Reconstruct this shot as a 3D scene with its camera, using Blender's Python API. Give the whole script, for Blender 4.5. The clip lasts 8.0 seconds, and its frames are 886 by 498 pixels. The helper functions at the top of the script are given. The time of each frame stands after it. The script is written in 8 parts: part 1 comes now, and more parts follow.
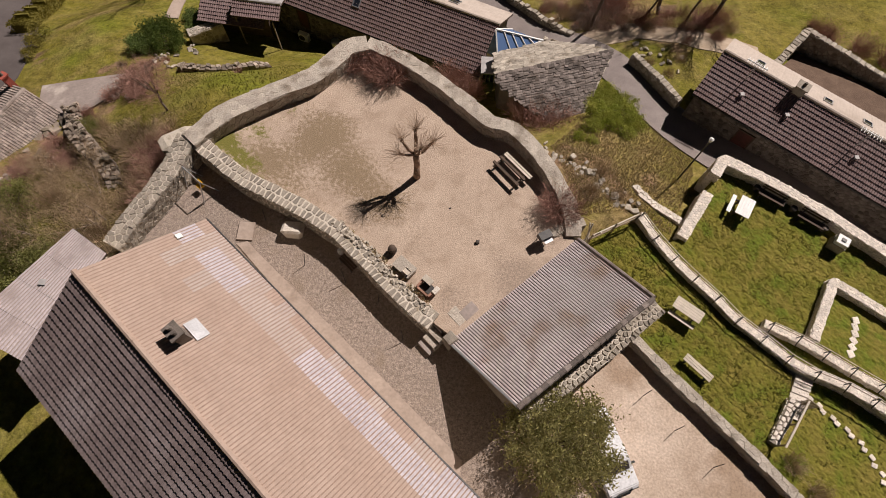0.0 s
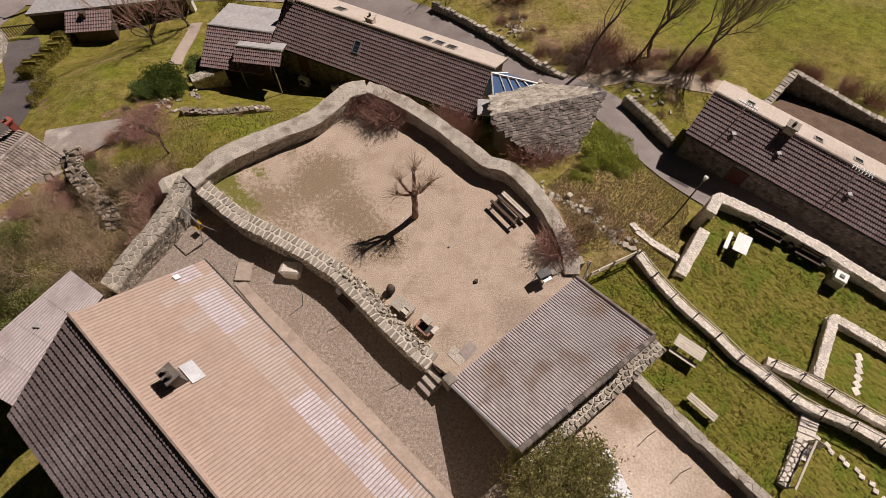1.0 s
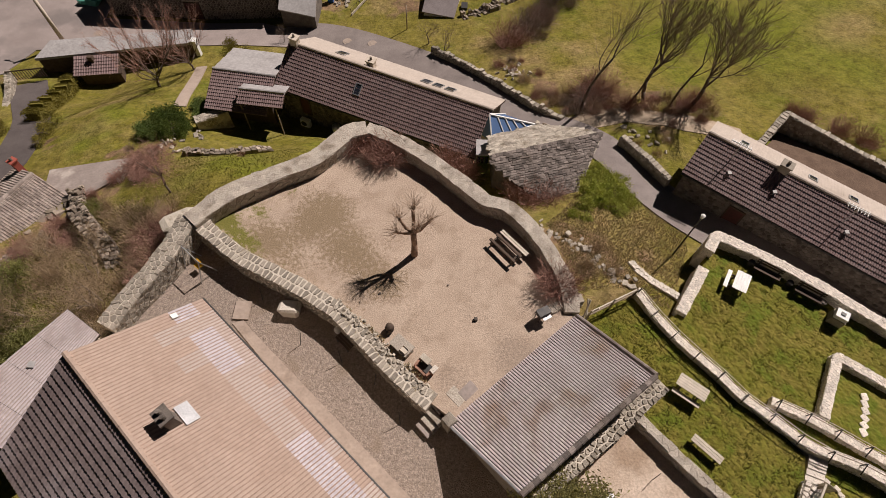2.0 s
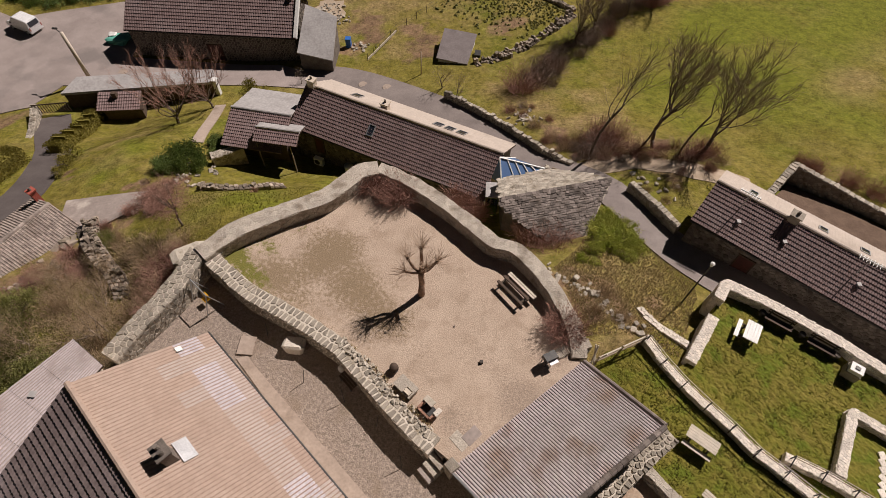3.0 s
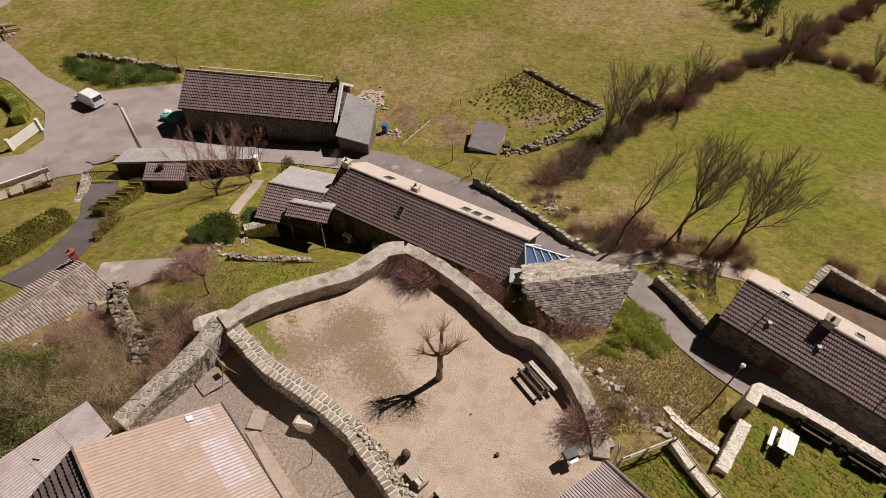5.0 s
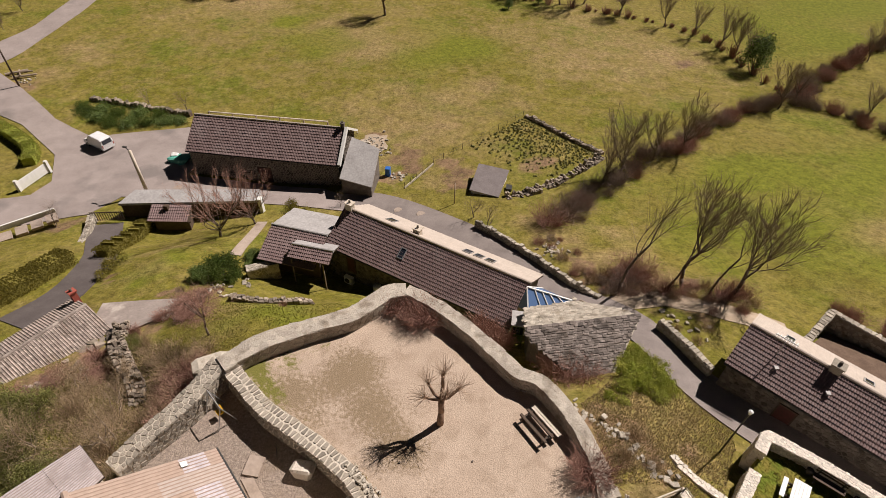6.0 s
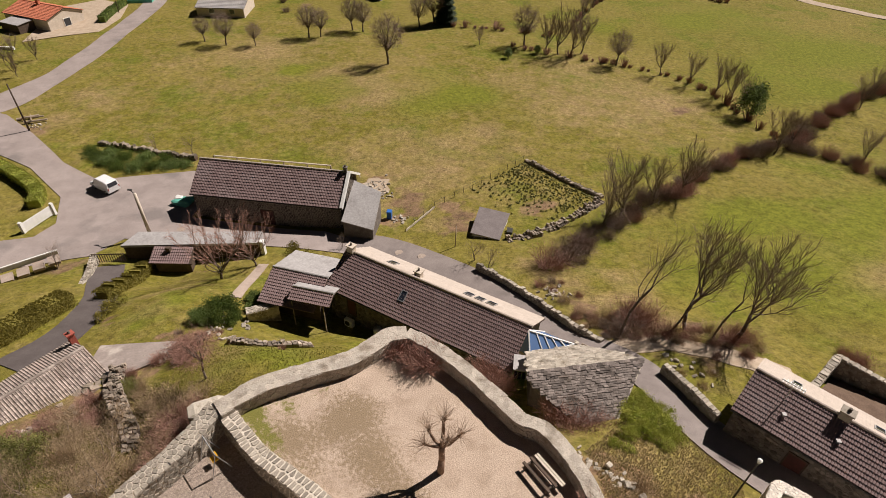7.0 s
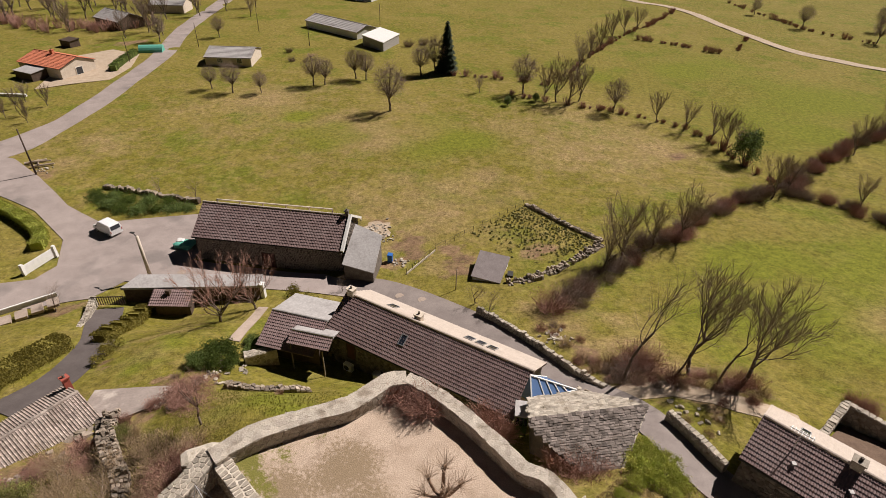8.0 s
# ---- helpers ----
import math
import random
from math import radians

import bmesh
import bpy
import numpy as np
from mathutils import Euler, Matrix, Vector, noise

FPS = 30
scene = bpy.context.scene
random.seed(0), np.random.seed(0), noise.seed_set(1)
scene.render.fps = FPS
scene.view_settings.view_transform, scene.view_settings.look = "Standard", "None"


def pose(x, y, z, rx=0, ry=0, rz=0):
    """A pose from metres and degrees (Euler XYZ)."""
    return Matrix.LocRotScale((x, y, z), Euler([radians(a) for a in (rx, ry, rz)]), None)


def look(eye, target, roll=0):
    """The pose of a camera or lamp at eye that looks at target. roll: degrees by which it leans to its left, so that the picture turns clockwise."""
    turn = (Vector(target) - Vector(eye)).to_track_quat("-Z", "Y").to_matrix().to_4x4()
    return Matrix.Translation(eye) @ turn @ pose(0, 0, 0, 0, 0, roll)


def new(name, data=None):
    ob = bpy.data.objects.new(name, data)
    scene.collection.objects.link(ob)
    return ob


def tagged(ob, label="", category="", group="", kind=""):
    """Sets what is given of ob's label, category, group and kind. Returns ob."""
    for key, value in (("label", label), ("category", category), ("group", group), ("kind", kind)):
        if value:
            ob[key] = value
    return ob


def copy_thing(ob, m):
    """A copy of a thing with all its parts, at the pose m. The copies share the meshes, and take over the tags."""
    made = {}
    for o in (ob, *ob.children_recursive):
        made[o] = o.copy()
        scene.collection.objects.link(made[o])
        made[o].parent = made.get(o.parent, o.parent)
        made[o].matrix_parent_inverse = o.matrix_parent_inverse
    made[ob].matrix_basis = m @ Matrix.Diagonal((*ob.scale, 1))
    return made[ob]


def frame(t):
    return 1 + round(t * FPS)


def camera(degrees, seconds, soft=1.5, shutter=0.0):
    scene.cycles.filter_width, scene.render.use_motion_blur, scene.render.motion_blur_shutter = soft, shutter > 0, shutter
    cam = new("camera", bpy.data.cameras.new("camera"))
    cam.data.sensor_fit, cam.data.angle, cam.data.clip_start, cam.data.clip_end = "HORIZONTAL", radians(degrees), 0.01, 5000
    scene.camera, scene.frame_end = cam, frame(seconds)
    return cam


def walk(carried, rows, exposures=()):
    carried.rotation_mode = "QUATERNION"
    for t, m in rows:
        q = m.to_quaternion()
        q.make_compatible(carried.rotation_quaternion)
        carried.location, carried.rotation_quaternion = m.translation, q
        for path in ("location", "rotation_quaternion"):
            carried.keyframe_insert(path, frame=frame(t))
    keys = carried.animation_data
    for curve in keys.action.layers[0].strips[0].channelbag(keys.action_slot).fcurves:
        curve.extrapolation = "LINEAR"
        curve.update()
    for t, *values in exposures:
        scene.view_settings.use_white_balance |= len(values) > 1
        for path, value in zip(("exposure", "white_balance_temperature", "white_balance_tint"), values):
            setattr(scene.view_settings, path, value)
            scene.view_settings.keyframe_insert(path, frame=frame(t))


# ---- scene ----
cam = camera(77.99, 8.0, soft=0.7)
# seconds, yaw, pitch and roll in degrees; the eye hovers over one spot
EYE = (0.0, 0.0, 28.0)
PATH = [
    (0.0, -0.000, -68.411, 3.126),
    (0.5, 0.124, -66.353, 2.887),
    (1.0, 0.100, -64.324, 2.586),
    (1.5, 0.007, -62.343, 2.415),
    (3.0, 2.176, -56.130, 2.384),
    (3.5, 3.734, -53.989, 2.483),
    (4.0, 5.251, -51.850, 2.468),
    (4.5, 6.139, -49.763, 2.324),
    (6.0, 7.134, -43.231, 2.131),
    (6.5, 7.353, -41.026, 2.118),
    (7.0, 7.491, -38.776, 2.041),
    (7.5, 7.598, -36.501, 1.996),
    (8.0, 7.758, -34.253, 2.004),
]
walk(cam, [(t, pose(*EYE, 90 + pitch, 0, yaw) @ pose(0, 0, 0, 0, 0, roll)) for t, yaw, pitch, roll in PATH], [(0.0, -0.05, 6400, 13.5), (1.5, -0.07, 6400, 13.5), (3.0, -0.1, 6400, 13.0), (4.5, 0.02, 6400, 12.5), (6.0, 0.2, 6400, 11.0), (8.0, 0.27, 6350, 10.5)])

# ---- daylight ----
SUN_AZIMUTH, SUN_HEIGHT = 44.0, 47.0   # degrees from +y towards +x, and above the horizon
world = bpy.data.worlds.new("sky")
scene.world = world
world.use_nodes = True
wn = world.node_tree
sky = wn.nodes.new("ShaderNodeTexSky")
sky.sky_type, sky.sun_disc = "NISHITA", False
sky.sun_elevation, sky.sun_rotation = radians(SUN_HEIGHT), radians(SUN_AZIMUTH)
sky.altitude, sky.dust_density = 900, 1.0
wn.links.new(sky.outputs[0], wn.nodes["Background"].inputs[0])
wn.nodes["Background"].inputs[1].default_value = 0.005
sun_data = bpy.data.lights.new("sun", "SUN")
sun_data.energy, sun_data.angle, sun_data.color = 5.5, radians(0.53), (1.0, 0.9, 0.82)
sun = new("sun", sun_data)
az, el = radians(SUN_AZIMUTH), radians(SUN_HEIGHT)
sun.matrix_world = look((90, 90, 100), (90 - math.sin(az) * math.cos(el), 90 - math.cos(az) * math.cos(el), 100 - math.sin(el)))

# ---- materials ----
def material(name, base, other=None, scale=1.0, rough=0.9, metal=0.0, bump=0.3, fine=8.0, per=0.0, dirt=None, dirt_scale=0.35, dirt_at=0.55, spec=0.3, covers=(), grain=0.7):
    """A weathered surface: two colours mixed by noise, patches of dirt, fine relief; per: how far one piece differs from the next."""
    m = bpy.data.materials.new(name)
    m.use_nodes = True
    t = m.node_tree
    n, l = t.nodes, t.links
    b = n["Principled BSDF"]
    b.inputs["Roughness"].default_value, b.inputs["Metallic"].default_value = rough, metal
    b.inputs["Specular IOR Level"].default_value = spec
    co = n.new("ShaderNodeNewGeometry")
    na = n.new("ShaderNodeTexNoise")
    na.inputs["Scale"].default_value, na.inputs["Detail"].default_value, na.inputs["Roughness"].default_value = scale, 6, 0.65
    l.new(co.outputs["Position"], na.inputs["Vector"])
    ramp = n.new("ShaderNodeMapRange")
    ramp.inputs["From Min"].default_value, ramp.inputs["From Max"].default_value = 0.35, 0.65
    l.new(na.outputs["Fac"], ramp.inputs["Value"])
    mix = n.new("ShaderNodeMix")
    mix.data_type = "RGBA"
    mix.inputs["A"].default_value = (*base, 1)
    mix.inputs["B"].default_value = (*(other or [c * 0.7 for c in base]), 1)
    l.new(ramp.outputs["Result"], mix.inputs["Factor"])
    col = mix.outputs["Result"]
    nf = n.new("ShaderNodeTexNoise")
    nf.inputs["Scale"].default_value, nf.inputs["Detail"].default_value = scale * fine, 4
    l.new(co.outputs["Position"], nf.inputs["Vector"])
    if dirt:
        nd = n.new("ShaderNodeTexNoise")
        nd.inputs["Scale"].default_value, nd.inputs["Detail"].default_value = dirt_scale, 7
        l.new(co.outputs["Position"], nd.inputs["Vector"])
        rd = n.new("ShaderNodeMapRange")
        rd.inputs["From Min"].default_value, rd.inputs["From Max"].default_value = dirt_at, dirt_at + 0.14
        l.new(nd.outputs["Fac"], rd.inputs["Value"])
        md = n.new("ShaderNodeMix")
        md.data_type = "RGBA"
        md.inputs["B"].default_value = (*dirt, 1)
        l.new(col, md.inputs["A"])
        l.new(rd.outputs["Result"], md.inputs["Factor"])
        col = md.outputs["Result"]
    for cover, tint, cover_scale in covers:
        at, ad, rg, mc = n.new("ShaderNodeAttribute"), n.new("ShaderNodeMath"), n.new("ShaderNodeMapRange"), n.new("ShaderNodeMix")
        at.attribute_name = cover
        nc = n.new("ShaderNodeTexNoise")
        nc.inputs["Scale"].default_value, nc.inputs["Detail"].default_value, nc.inputs["Roughness"].default_value = cover_scale, 9, 0.78
        l.new(co.outputs["Position"], nc.inputs["Vector"])
        ad.operation = "ADD"
        l.new(at.outputs["Fac"], ad.inputs[0])
        l.new(nc.outputs["Fac"], ad.inputs[1])
        rg.inputs["From Min"].default_value, rg.inputs["From Max"].default_value = 0.95, 1.09
        l.new(ad.outputs[0], rg.inputs["Value"])
        mc.data_type = "RGBA"
        mc.inputs["B"].default_value = (*tint, 1)
        l.new(col, mc.inputs["A"])
        l.new(rg.outputs["Result"], mc.inputs["Factor"])
        col = mc.outputs["Result"]
    hs = n.new("ShaderNodeHueSaturation")
    l.new(col, hs.inputs["Color"])
    val = n.new("ShaderNodeMath")
    val.operation = "MULTIPLY_ADD"
    l.new(nf.outputs["Fac"], val.inputs[0])
    val.inputs[1].default_value, val.inputs[2].default_value = grain, 1 - grain / 2
    last = val.outputs[0]
    if per:
        ge, oi = n.new("ShaderNodeNewGeometry"), n.new("ShaderNodeObjectInfo")
        both = n.new("ShaderNodeMath")
        both.operation = "ADD"
        l.new(ge.outputs["Random Per Island"], both.inputs[0])
        l.new(oi.outputs["Random"], both.inputs[1])
        fr = n.new("ShaderNodeMath")
        fr.operation = "FRACT"
        l.new(both.outputs[0], fr.inputs[0])
        mp = n.new("ShaderNodeMapRange")
        mp.inputs["To Min"].default_value, mp.inputs["To Max"].default_value = 1 - per, 1 + per
        l.new(fr.outputs[0], mp.inputs["Value"])
        mu = n.new("ShaderNodeMath")
        mu.operation = "MULTIPLY"
        l.new(last, mu.inputs[0])
        l.new(mp.outputs["Result"], mu.inputs[1])
        last = mu.outputs[0]
    l.new(last, hs.inputs["Value"])
    l.new(hs.outputs["Color"], b.inputs["Base Color"])
    if bump:
        bp = n.new("ShaderNodeBump")
        bp.inputs["Strength"].default_value, bp.inputs["Distance"].default_value = bump, 0.05
        l.new(nf.outputs["Fac"], bp.inputs["Height"])
        l.new(bp.outputs["Normal"], b.inputs["Normal"])
    return m


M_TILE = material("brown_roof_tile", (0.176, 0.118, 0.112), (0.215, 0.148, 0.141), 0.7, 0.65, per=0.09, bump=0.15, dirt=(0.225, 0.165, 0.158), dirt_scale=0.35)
M_TILE_OLD = material("weathered_clay_tile", (0.3, 0.247, 0.212), (0.37, 0.312, 0.272), 1.0, 0.9, per=0.26, bump=0.2, dirt=(0.235, 0.19, 0.158), dirt_scale=0.7)
# tan sheets of the farmhouse's sunward slope, sunlight included in their pale colour
M_TILE_SUN = material("sunlit_tan_sheet", (0.372, 0.275, 0.218), (0.405, 0.308, 0.25), 0.5, 0.8, per=0.035, bump=0.06, dirt=(0.345, 0.25, 0.195), dirt_scale=0.3, dirt_at=0.57, grain=0.35)
M_TILE_PALE = material("pale_grey_sheet", (0.413, 0.365, 0.378), (0.490, 0.452, 0.477), 1.0, 0.7, per=0.06, bump=0.15)
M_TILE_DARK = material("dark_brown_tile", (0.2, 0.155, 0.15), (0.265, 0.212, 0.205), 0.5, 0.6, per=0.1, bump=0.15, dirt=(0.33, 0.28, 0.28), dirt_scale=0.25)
M_FIBRE = material("fibre_cement_sheet", (0.468, 0.391, 0.385), (0.562, 0.489, 0.489), 0.8, 0.8, per=0.05, bump=0.2, dirt=(0.345, 0.245, 0.195), dirt_scale=0.5, dirt_at=0.56)
# groove faces of the tan sheets, slightly darker than the ribs
M_GROOVE_TAN = material("darker_tan_groove", (0.32, 0.233, 0.184), (0.35, 0.26, 0.208), 2.0, 0.95, bump=0)
M_MORTAR_PALE = material("pale_lime_mortar", (0.53, 0.475, 0.4), (0.42, 0.37, 0.3), 3.0, 0.95, bump=0.5, dirt=(0.28, 0.24, 0.185), dirt_scale=2.2, dirt_at=0.54)
M_MORTAR_WHITE = material("white_lime_mortar", (0.72, 0.66, 0.58), (0.6, 0.54, 0.46), 4.0, 0.95, bump=0.5, dirt=(0.38, 0.33, 0.27), dirt_scale=5.0, dirt_at=0.52)
M_SHEET_GREYED = material("greyed_tan_sheet", (0.40, 0.325, 0.28), (0.44, 0.37, 0.33), 0.8, 0.75, per=0.06, bump=0.1, grain=0.4)
M_SHEET_LEAN = material("pinkish_pale_sheet", (0.50, 0.43, 0.43), (0.58, 0.51, 0.52), 0.9, 0.75, per=0.07, bump=0.15, dirt=(0.4, 0.33, 0.32), dirt_scale=0.8)
M_STONE_FLAT = material("weathered_grey_coping", (0.375, 0.325, 0.27), (0.46, 0.41, 0.345), 0.9, 0.95, per=0.13, bump=0.7, dirt=(0.24, 0.2, 0.155), dirt_scale=1.1, dirt_at=0.54, fine=14, grain=1.1)
M_STONE_SET = material("grey_stone_in_lime", (0.265, 0.228, 0.185), (0.35, 0.31, 0.255), 1.8, 0.95, per=0.28, bump=0.6, fine=10, grain=0.9)
M_MORTAR_LIME = material("cream_lime_mortar", (0.64, 0.575, 0.485), (0.5, 0.44, 0.36), 2.0, 0.95, bump=0.5, dirt=(0.34, 0.29, 0.22), dirt_scale=1.3, dirt_at=0.56)
# groove faces of the barn sheets, near-black between the pale ribs
M_GROOVE = material("near_black_groove", (0.055, 0.042, 0.036), (0.09, 0.07, 0.06), 2.0, 0.95, bump=0)
M_LAUZE = material("stone_roof_slab", (0.152, 0.125, 0.109), (0.216, 0.183, 0.164), 1.5, 0.92, per=0.45, bump=0.4, dirt=(0.104, 0.084, 0.070), dirt_scale=0.9)
M_SHED = material("dark_felt_roof", (0.17, 0.145, 0.14), (0.22, 0.19, 0.185), 1.0, 0.9, bump=0.1)
M_STONE = material("grey_lichen_stone", (0.34, 0.295, 0.24), (0.43, 0.385, 0.32), 1.6, 0.95, per=0.3, bump=0.6, dirt=(0.2, 0.165, 0.12), dirt_scale=1.4, fine=10, grain=1.0)
M_STONE_DARK = material("dark_basalt_stone", (0.1, 0.083, 0.072), (0.16, 0.136, 0.117), 1.8, 0.95, per=0.5, bump=0.5)
M_STONE_BROWN = material("brown_rubble_stone", (0.218, 0.177, 0.140), (0.310, 0.258, 0.205), 1.8, 0.95, per=0.5, bump=0.5, dirt=(0.127, 0.106, 0.070), dirt_scale=1.2)
M_CONCRETE_GREY = material("grey_worn_concrete", (0.34, 0.285, 0.255), (0.27, 0.225, 0.2), 0.8, 0.92, bump=0.2, dirt=(0.47, 0.41, 0.36), dirt_scale=0.5, dirt_at=0.56)
M_STONE_WHITE = material("pale_limestone", (0.78, 0.71, 0.62), (0.66, 0.59, 0.51), 2.0, 0.95, per=0.16, bump=0.5, dirt=(0.17, 0.14, 0.11), dirt_scale=11.0, dirt_at=0.585)
M_MORTAR = material("old_mortar", (0.33, 0.29, 0.24), (0.25, 0.22, 0.18), 2.5, 0.95, bump=0.4)
M_MORTAR_DARK = material("dark_mortar", (0.115, 0.1, 0.086), (0.155, 0.136, 0.117), 2.5, 0.95, bump=0.4)
M_RENDER = material("lime_render", (0.55, 0.47, 0.38), (0.62, 0.54, 0.45), 1.2, 0.95, bump=0.2)
M_WHITE = material("white_paint", (0.78, 0.77, 0.74), (0.7, 0.69, 0.66), 2.0, 0.5, bump=0.05)
M_GREY = material("grey_sheet_roof", (0.34, 0.32, 0.31), (0.4, 0.38, 0.37), 0.6, 0.6, bump=0.1, dirt=(0.27, 0.25, 0.24))
# lit copy of the brown tile: sunlight on the far slopes put into the colour
M_TILE_LIT = material("sunlit_tile_side", (0.46, 0.39, 0.33), (0.5, 0.43, 0.37), 0.8, 0.75, per=0.03, bump=0.1, dirt=(0.4, 0.335, 0.28), dirt_scale=0.4, grain=0.4)
M_WOOD = material("weathered_grey_wood", (0.36, 0.29, 0.22), (0.27, 0.21, 0.16), 3.0, 0.85, per=0.2, bump=0.3)
M_WOOD_PALE = material("bleached_wood", (0.6, 0.53, 0.44), (0.5, 0.44, 0.36), 3.0, 0.85, per=0.12, bump=0.2)
M_WOOD_DARK = material("dark_stained_wood", (0.06, 0.04, 0.03), (0.1, 0.07, 0.05), 3.0, 0.8, per=0.2, bump=0.2)
M_BARK = material("grey_brown_bark", (0.12, 0.09, 0.07), (0.19, 0.148, 0.118), 4.0, 0.95, bump=0.4)
M_TWIG = material("bare_twigs", (0.2, 0.148, 0.116), (0.285, 0.213, 0.168), 2.0, 0.95, per=0.25, bump=0)
M_TWIG_RED = material("reddish_twigs", (0.28, 0.15, 0.115), (0.37, 0.215, 0.165), 2.0, 0.95, per=0.3, bump=0)
M_CROP = material("dull_green_crop", (0.19, 0.185, 0.06), (0.29, 0.27, 0.1), 1.5, 0.9, per=0.3, bump=0)
M_TWIG_STRAW = material("dry_brush", (0.42, 0.31, 0.19), (0.31, 0.22, 0.13), 2.0, 0.95, per=0.3, bump=0)
M_LEAF = material("dark_green_leaves", (0.105, 0.158, 0.032), (0.18, 0.225, 0.058), 1.5, 0.6, per=0.5, bump=0)
M_LEAF_OLIVE = material("olive_leaves", (0.3, 0.287, 0.098), (0.44, 0.398, 0.18), 1.5, 0.5, per=0.5, bump=0)
M_LEAF_BRIGHT = material("bright_green_shrub", (0.300, 0.351, 0.054), (0.450, 0.442, 0.102), 1.5, 0.7, per=0.4, bump=0)
M_CONIFER = material("conifer_needles", (0.02, 0.035, 0.014), (0.035, 0.05, 0.02), 2, 0.8, per=0.3, bump=0)
M_HEDGE = material("clipped_hedge_leaves", (0.27, 0.225, 0.045), (0.2, 0.172, 0.035), 2, 0.8, per=0.35, bump=0)
M_ASPHALT = material("worn_asphalt", (0.262, 0.218, 0.2), (0.33, 0.278, 0.256), 0.35, 0.9, bump=0.25, fine=30, dirt=(0.205, 0.176, 0.163), dirt_scale=0.2)
M_ASPHALT_LANE = material("grey_lane_asphalt", (0.2, 0.168, 0.155), (0.255, 0.218, 0.2), 0.5, 0.9, bump=0.25, fine=25, dirt=(0.165, 0.14, 0.128), dirt_scale=0.4)
M_LEAF_BUSH = material("tangled_bush_leaves", (0.17, 0.185, 0.045), (0.27, 0.26, 0.085), 1.5, 0.6, per=0.5, bump=0)
M_HEDGE_CORE = material("hedge_inside", (0.215, 0.182, 0.036), (0.16, 0.137, 0.028), 5, 0.95, bump=0.8, grain=1.2)
M_BARK_WARM = material("warm_brown_bark", (0.31, 0.205, 0.14), (0.22, 0.145, 0.1), 5.0, 0.95, bump=0.5)
M_TWIG_WARM = material("warm_pale_twigs", (0.47, 0.35, 0.255), (0.36, 0.26, 0.185), 2.0, 0.95, per=0.25, bump=0)
M_BRICK_DULL = material("dull_brick", (0.36, 0.2, 0.14), (0.27, 0.155, 0.11), 4, 0.9, per=0.2, bump=0.3)
M_ASPHALT_DARK = material("dark_asphalt", (0.085, 0.07, 0.066), (0.115, 0.097, 0.091), 0.6, 0.9, bump=0.25, fine=25)
M_SAND = material("trodden_sandy_earth", (0.47, 0.37, 0.288), (0.41, 0.317, 0.243), 0.6, 0.97, bump=0.7, fine=24, dirt=(0.37, 0.283, 0.213), dirt_scale=0.9, dirt_at=0.52, grain=1.0, covers=(("grit", (0.29, 0.225, 0.175), 8.0), ("turf", (0.25, 0.185, 0.118), 4.5), ("green", (0.16, 0.15, 0.035), 3.0)))
M_SAND_B = material("pale_yard_earth", (0.56, 0.455, 0.365), (0.43, 0.335, 0.255), 0.4, 0.97, bump=0.5, fine=20, dirt=(0.34, 0.25, 0.178), dirt_scale=0.35, dirt_at=0.52, grain=0.9)
M_GRAVEL = material("brown_grey_gravel", (0.36, 0.292, 0.24), (0.2, 0.157, 0.127), 6.0, 0.97, bump=0.9, fine=2.6, grain=1.5, dirt=(0.25, 0.195, 0.15), dirt_scale=0.6, dirt_at=0.52)
M_CONCRETE = material("stained_concrete", (0.391, 0.315, 0.260), (0.323, 0.257, 0.210), 0.9, 0.9, bump=0.15, dirt=(0.238, 0.183, 0.143), dirt_scale=0.6, dirt_at=0.57)
M_DIRT = material("dirt_track", (0.45, 0.36, 0.27), (0.36, 0.28, 0.2), 0.8, 0.97, bump=0.4, fine=10)
M_LAWN = material("rough_green_lawn", (0.14, 0.138, 0.015), (0.196, 0.16, 0.032), 1.0, 0.97, bump=0.5, fine=7, dirt=(0.115, 0.14, 0.012), dirt_scale=0.8, dirt_at=0.5, grain=1.0)
M_BLADE = material("grass_blades", (0.21, 0.207, 0.032), (0.28, 0.245, 0.07), 0.8, 0.9, per=0.25, bump=0)
M_STRAW = material("dry_grass_blades", (0.5, 0.4, 0.23), (0.36, 0.285, 0.15), 0.8, 0.9, per=0.35, bump=0)
M_METAL = material("dark_metal", (0.05, 0.05, 0.05), (0.08, 0.075, 0.07), 4, 0.5, 0.6, bump=0)
M_ZINC = material("zinc_flashing", (0.45, 0.45, 0.46), (0.55, 0.55, 0.56), 2, 0.4, 0.7, bump=0)
M_YELLOW = material("yellow_plastic", (0.75, 0.42, 0.02), (0.65, 0.36, 0.02), 3, 0.4, bump=0)
M_RED = material("red_brick", (0.4, 0.1, 0.07), (0.3, 0.08, 0.06), 3, 0.8, bump=0.1)
M_RED_TILE = material("orange_red_tile", (0.5, 0.17, 0.09), (0.42, 0.14, 0.08), 0.7, 0.8, per=0.12, bump=0.1)
M_BLUE = material("blue_plastic", (0.03, 0.12, 0.4), (0.04, 0.15, 0.45), 3, 0.4, bump=0)
M_TEAL = material("teal_tarpaulin", (0.1, 0.36, 0.28), (0.14, 0.42, 0.34), 3, 0.5, bump=0.1)
M_DOOR = material("dark_red_door", (0.09, 0.03, 0.025), (0.06, 0.025, 0.02), 3, 0.6, bump=0.1)
M_SOIL = material("dug_soil", (0.120, 0.079, 0.056), (0.165, 0.112, 0.079), 1.5, 0.98, bump=0.7, fine=9)
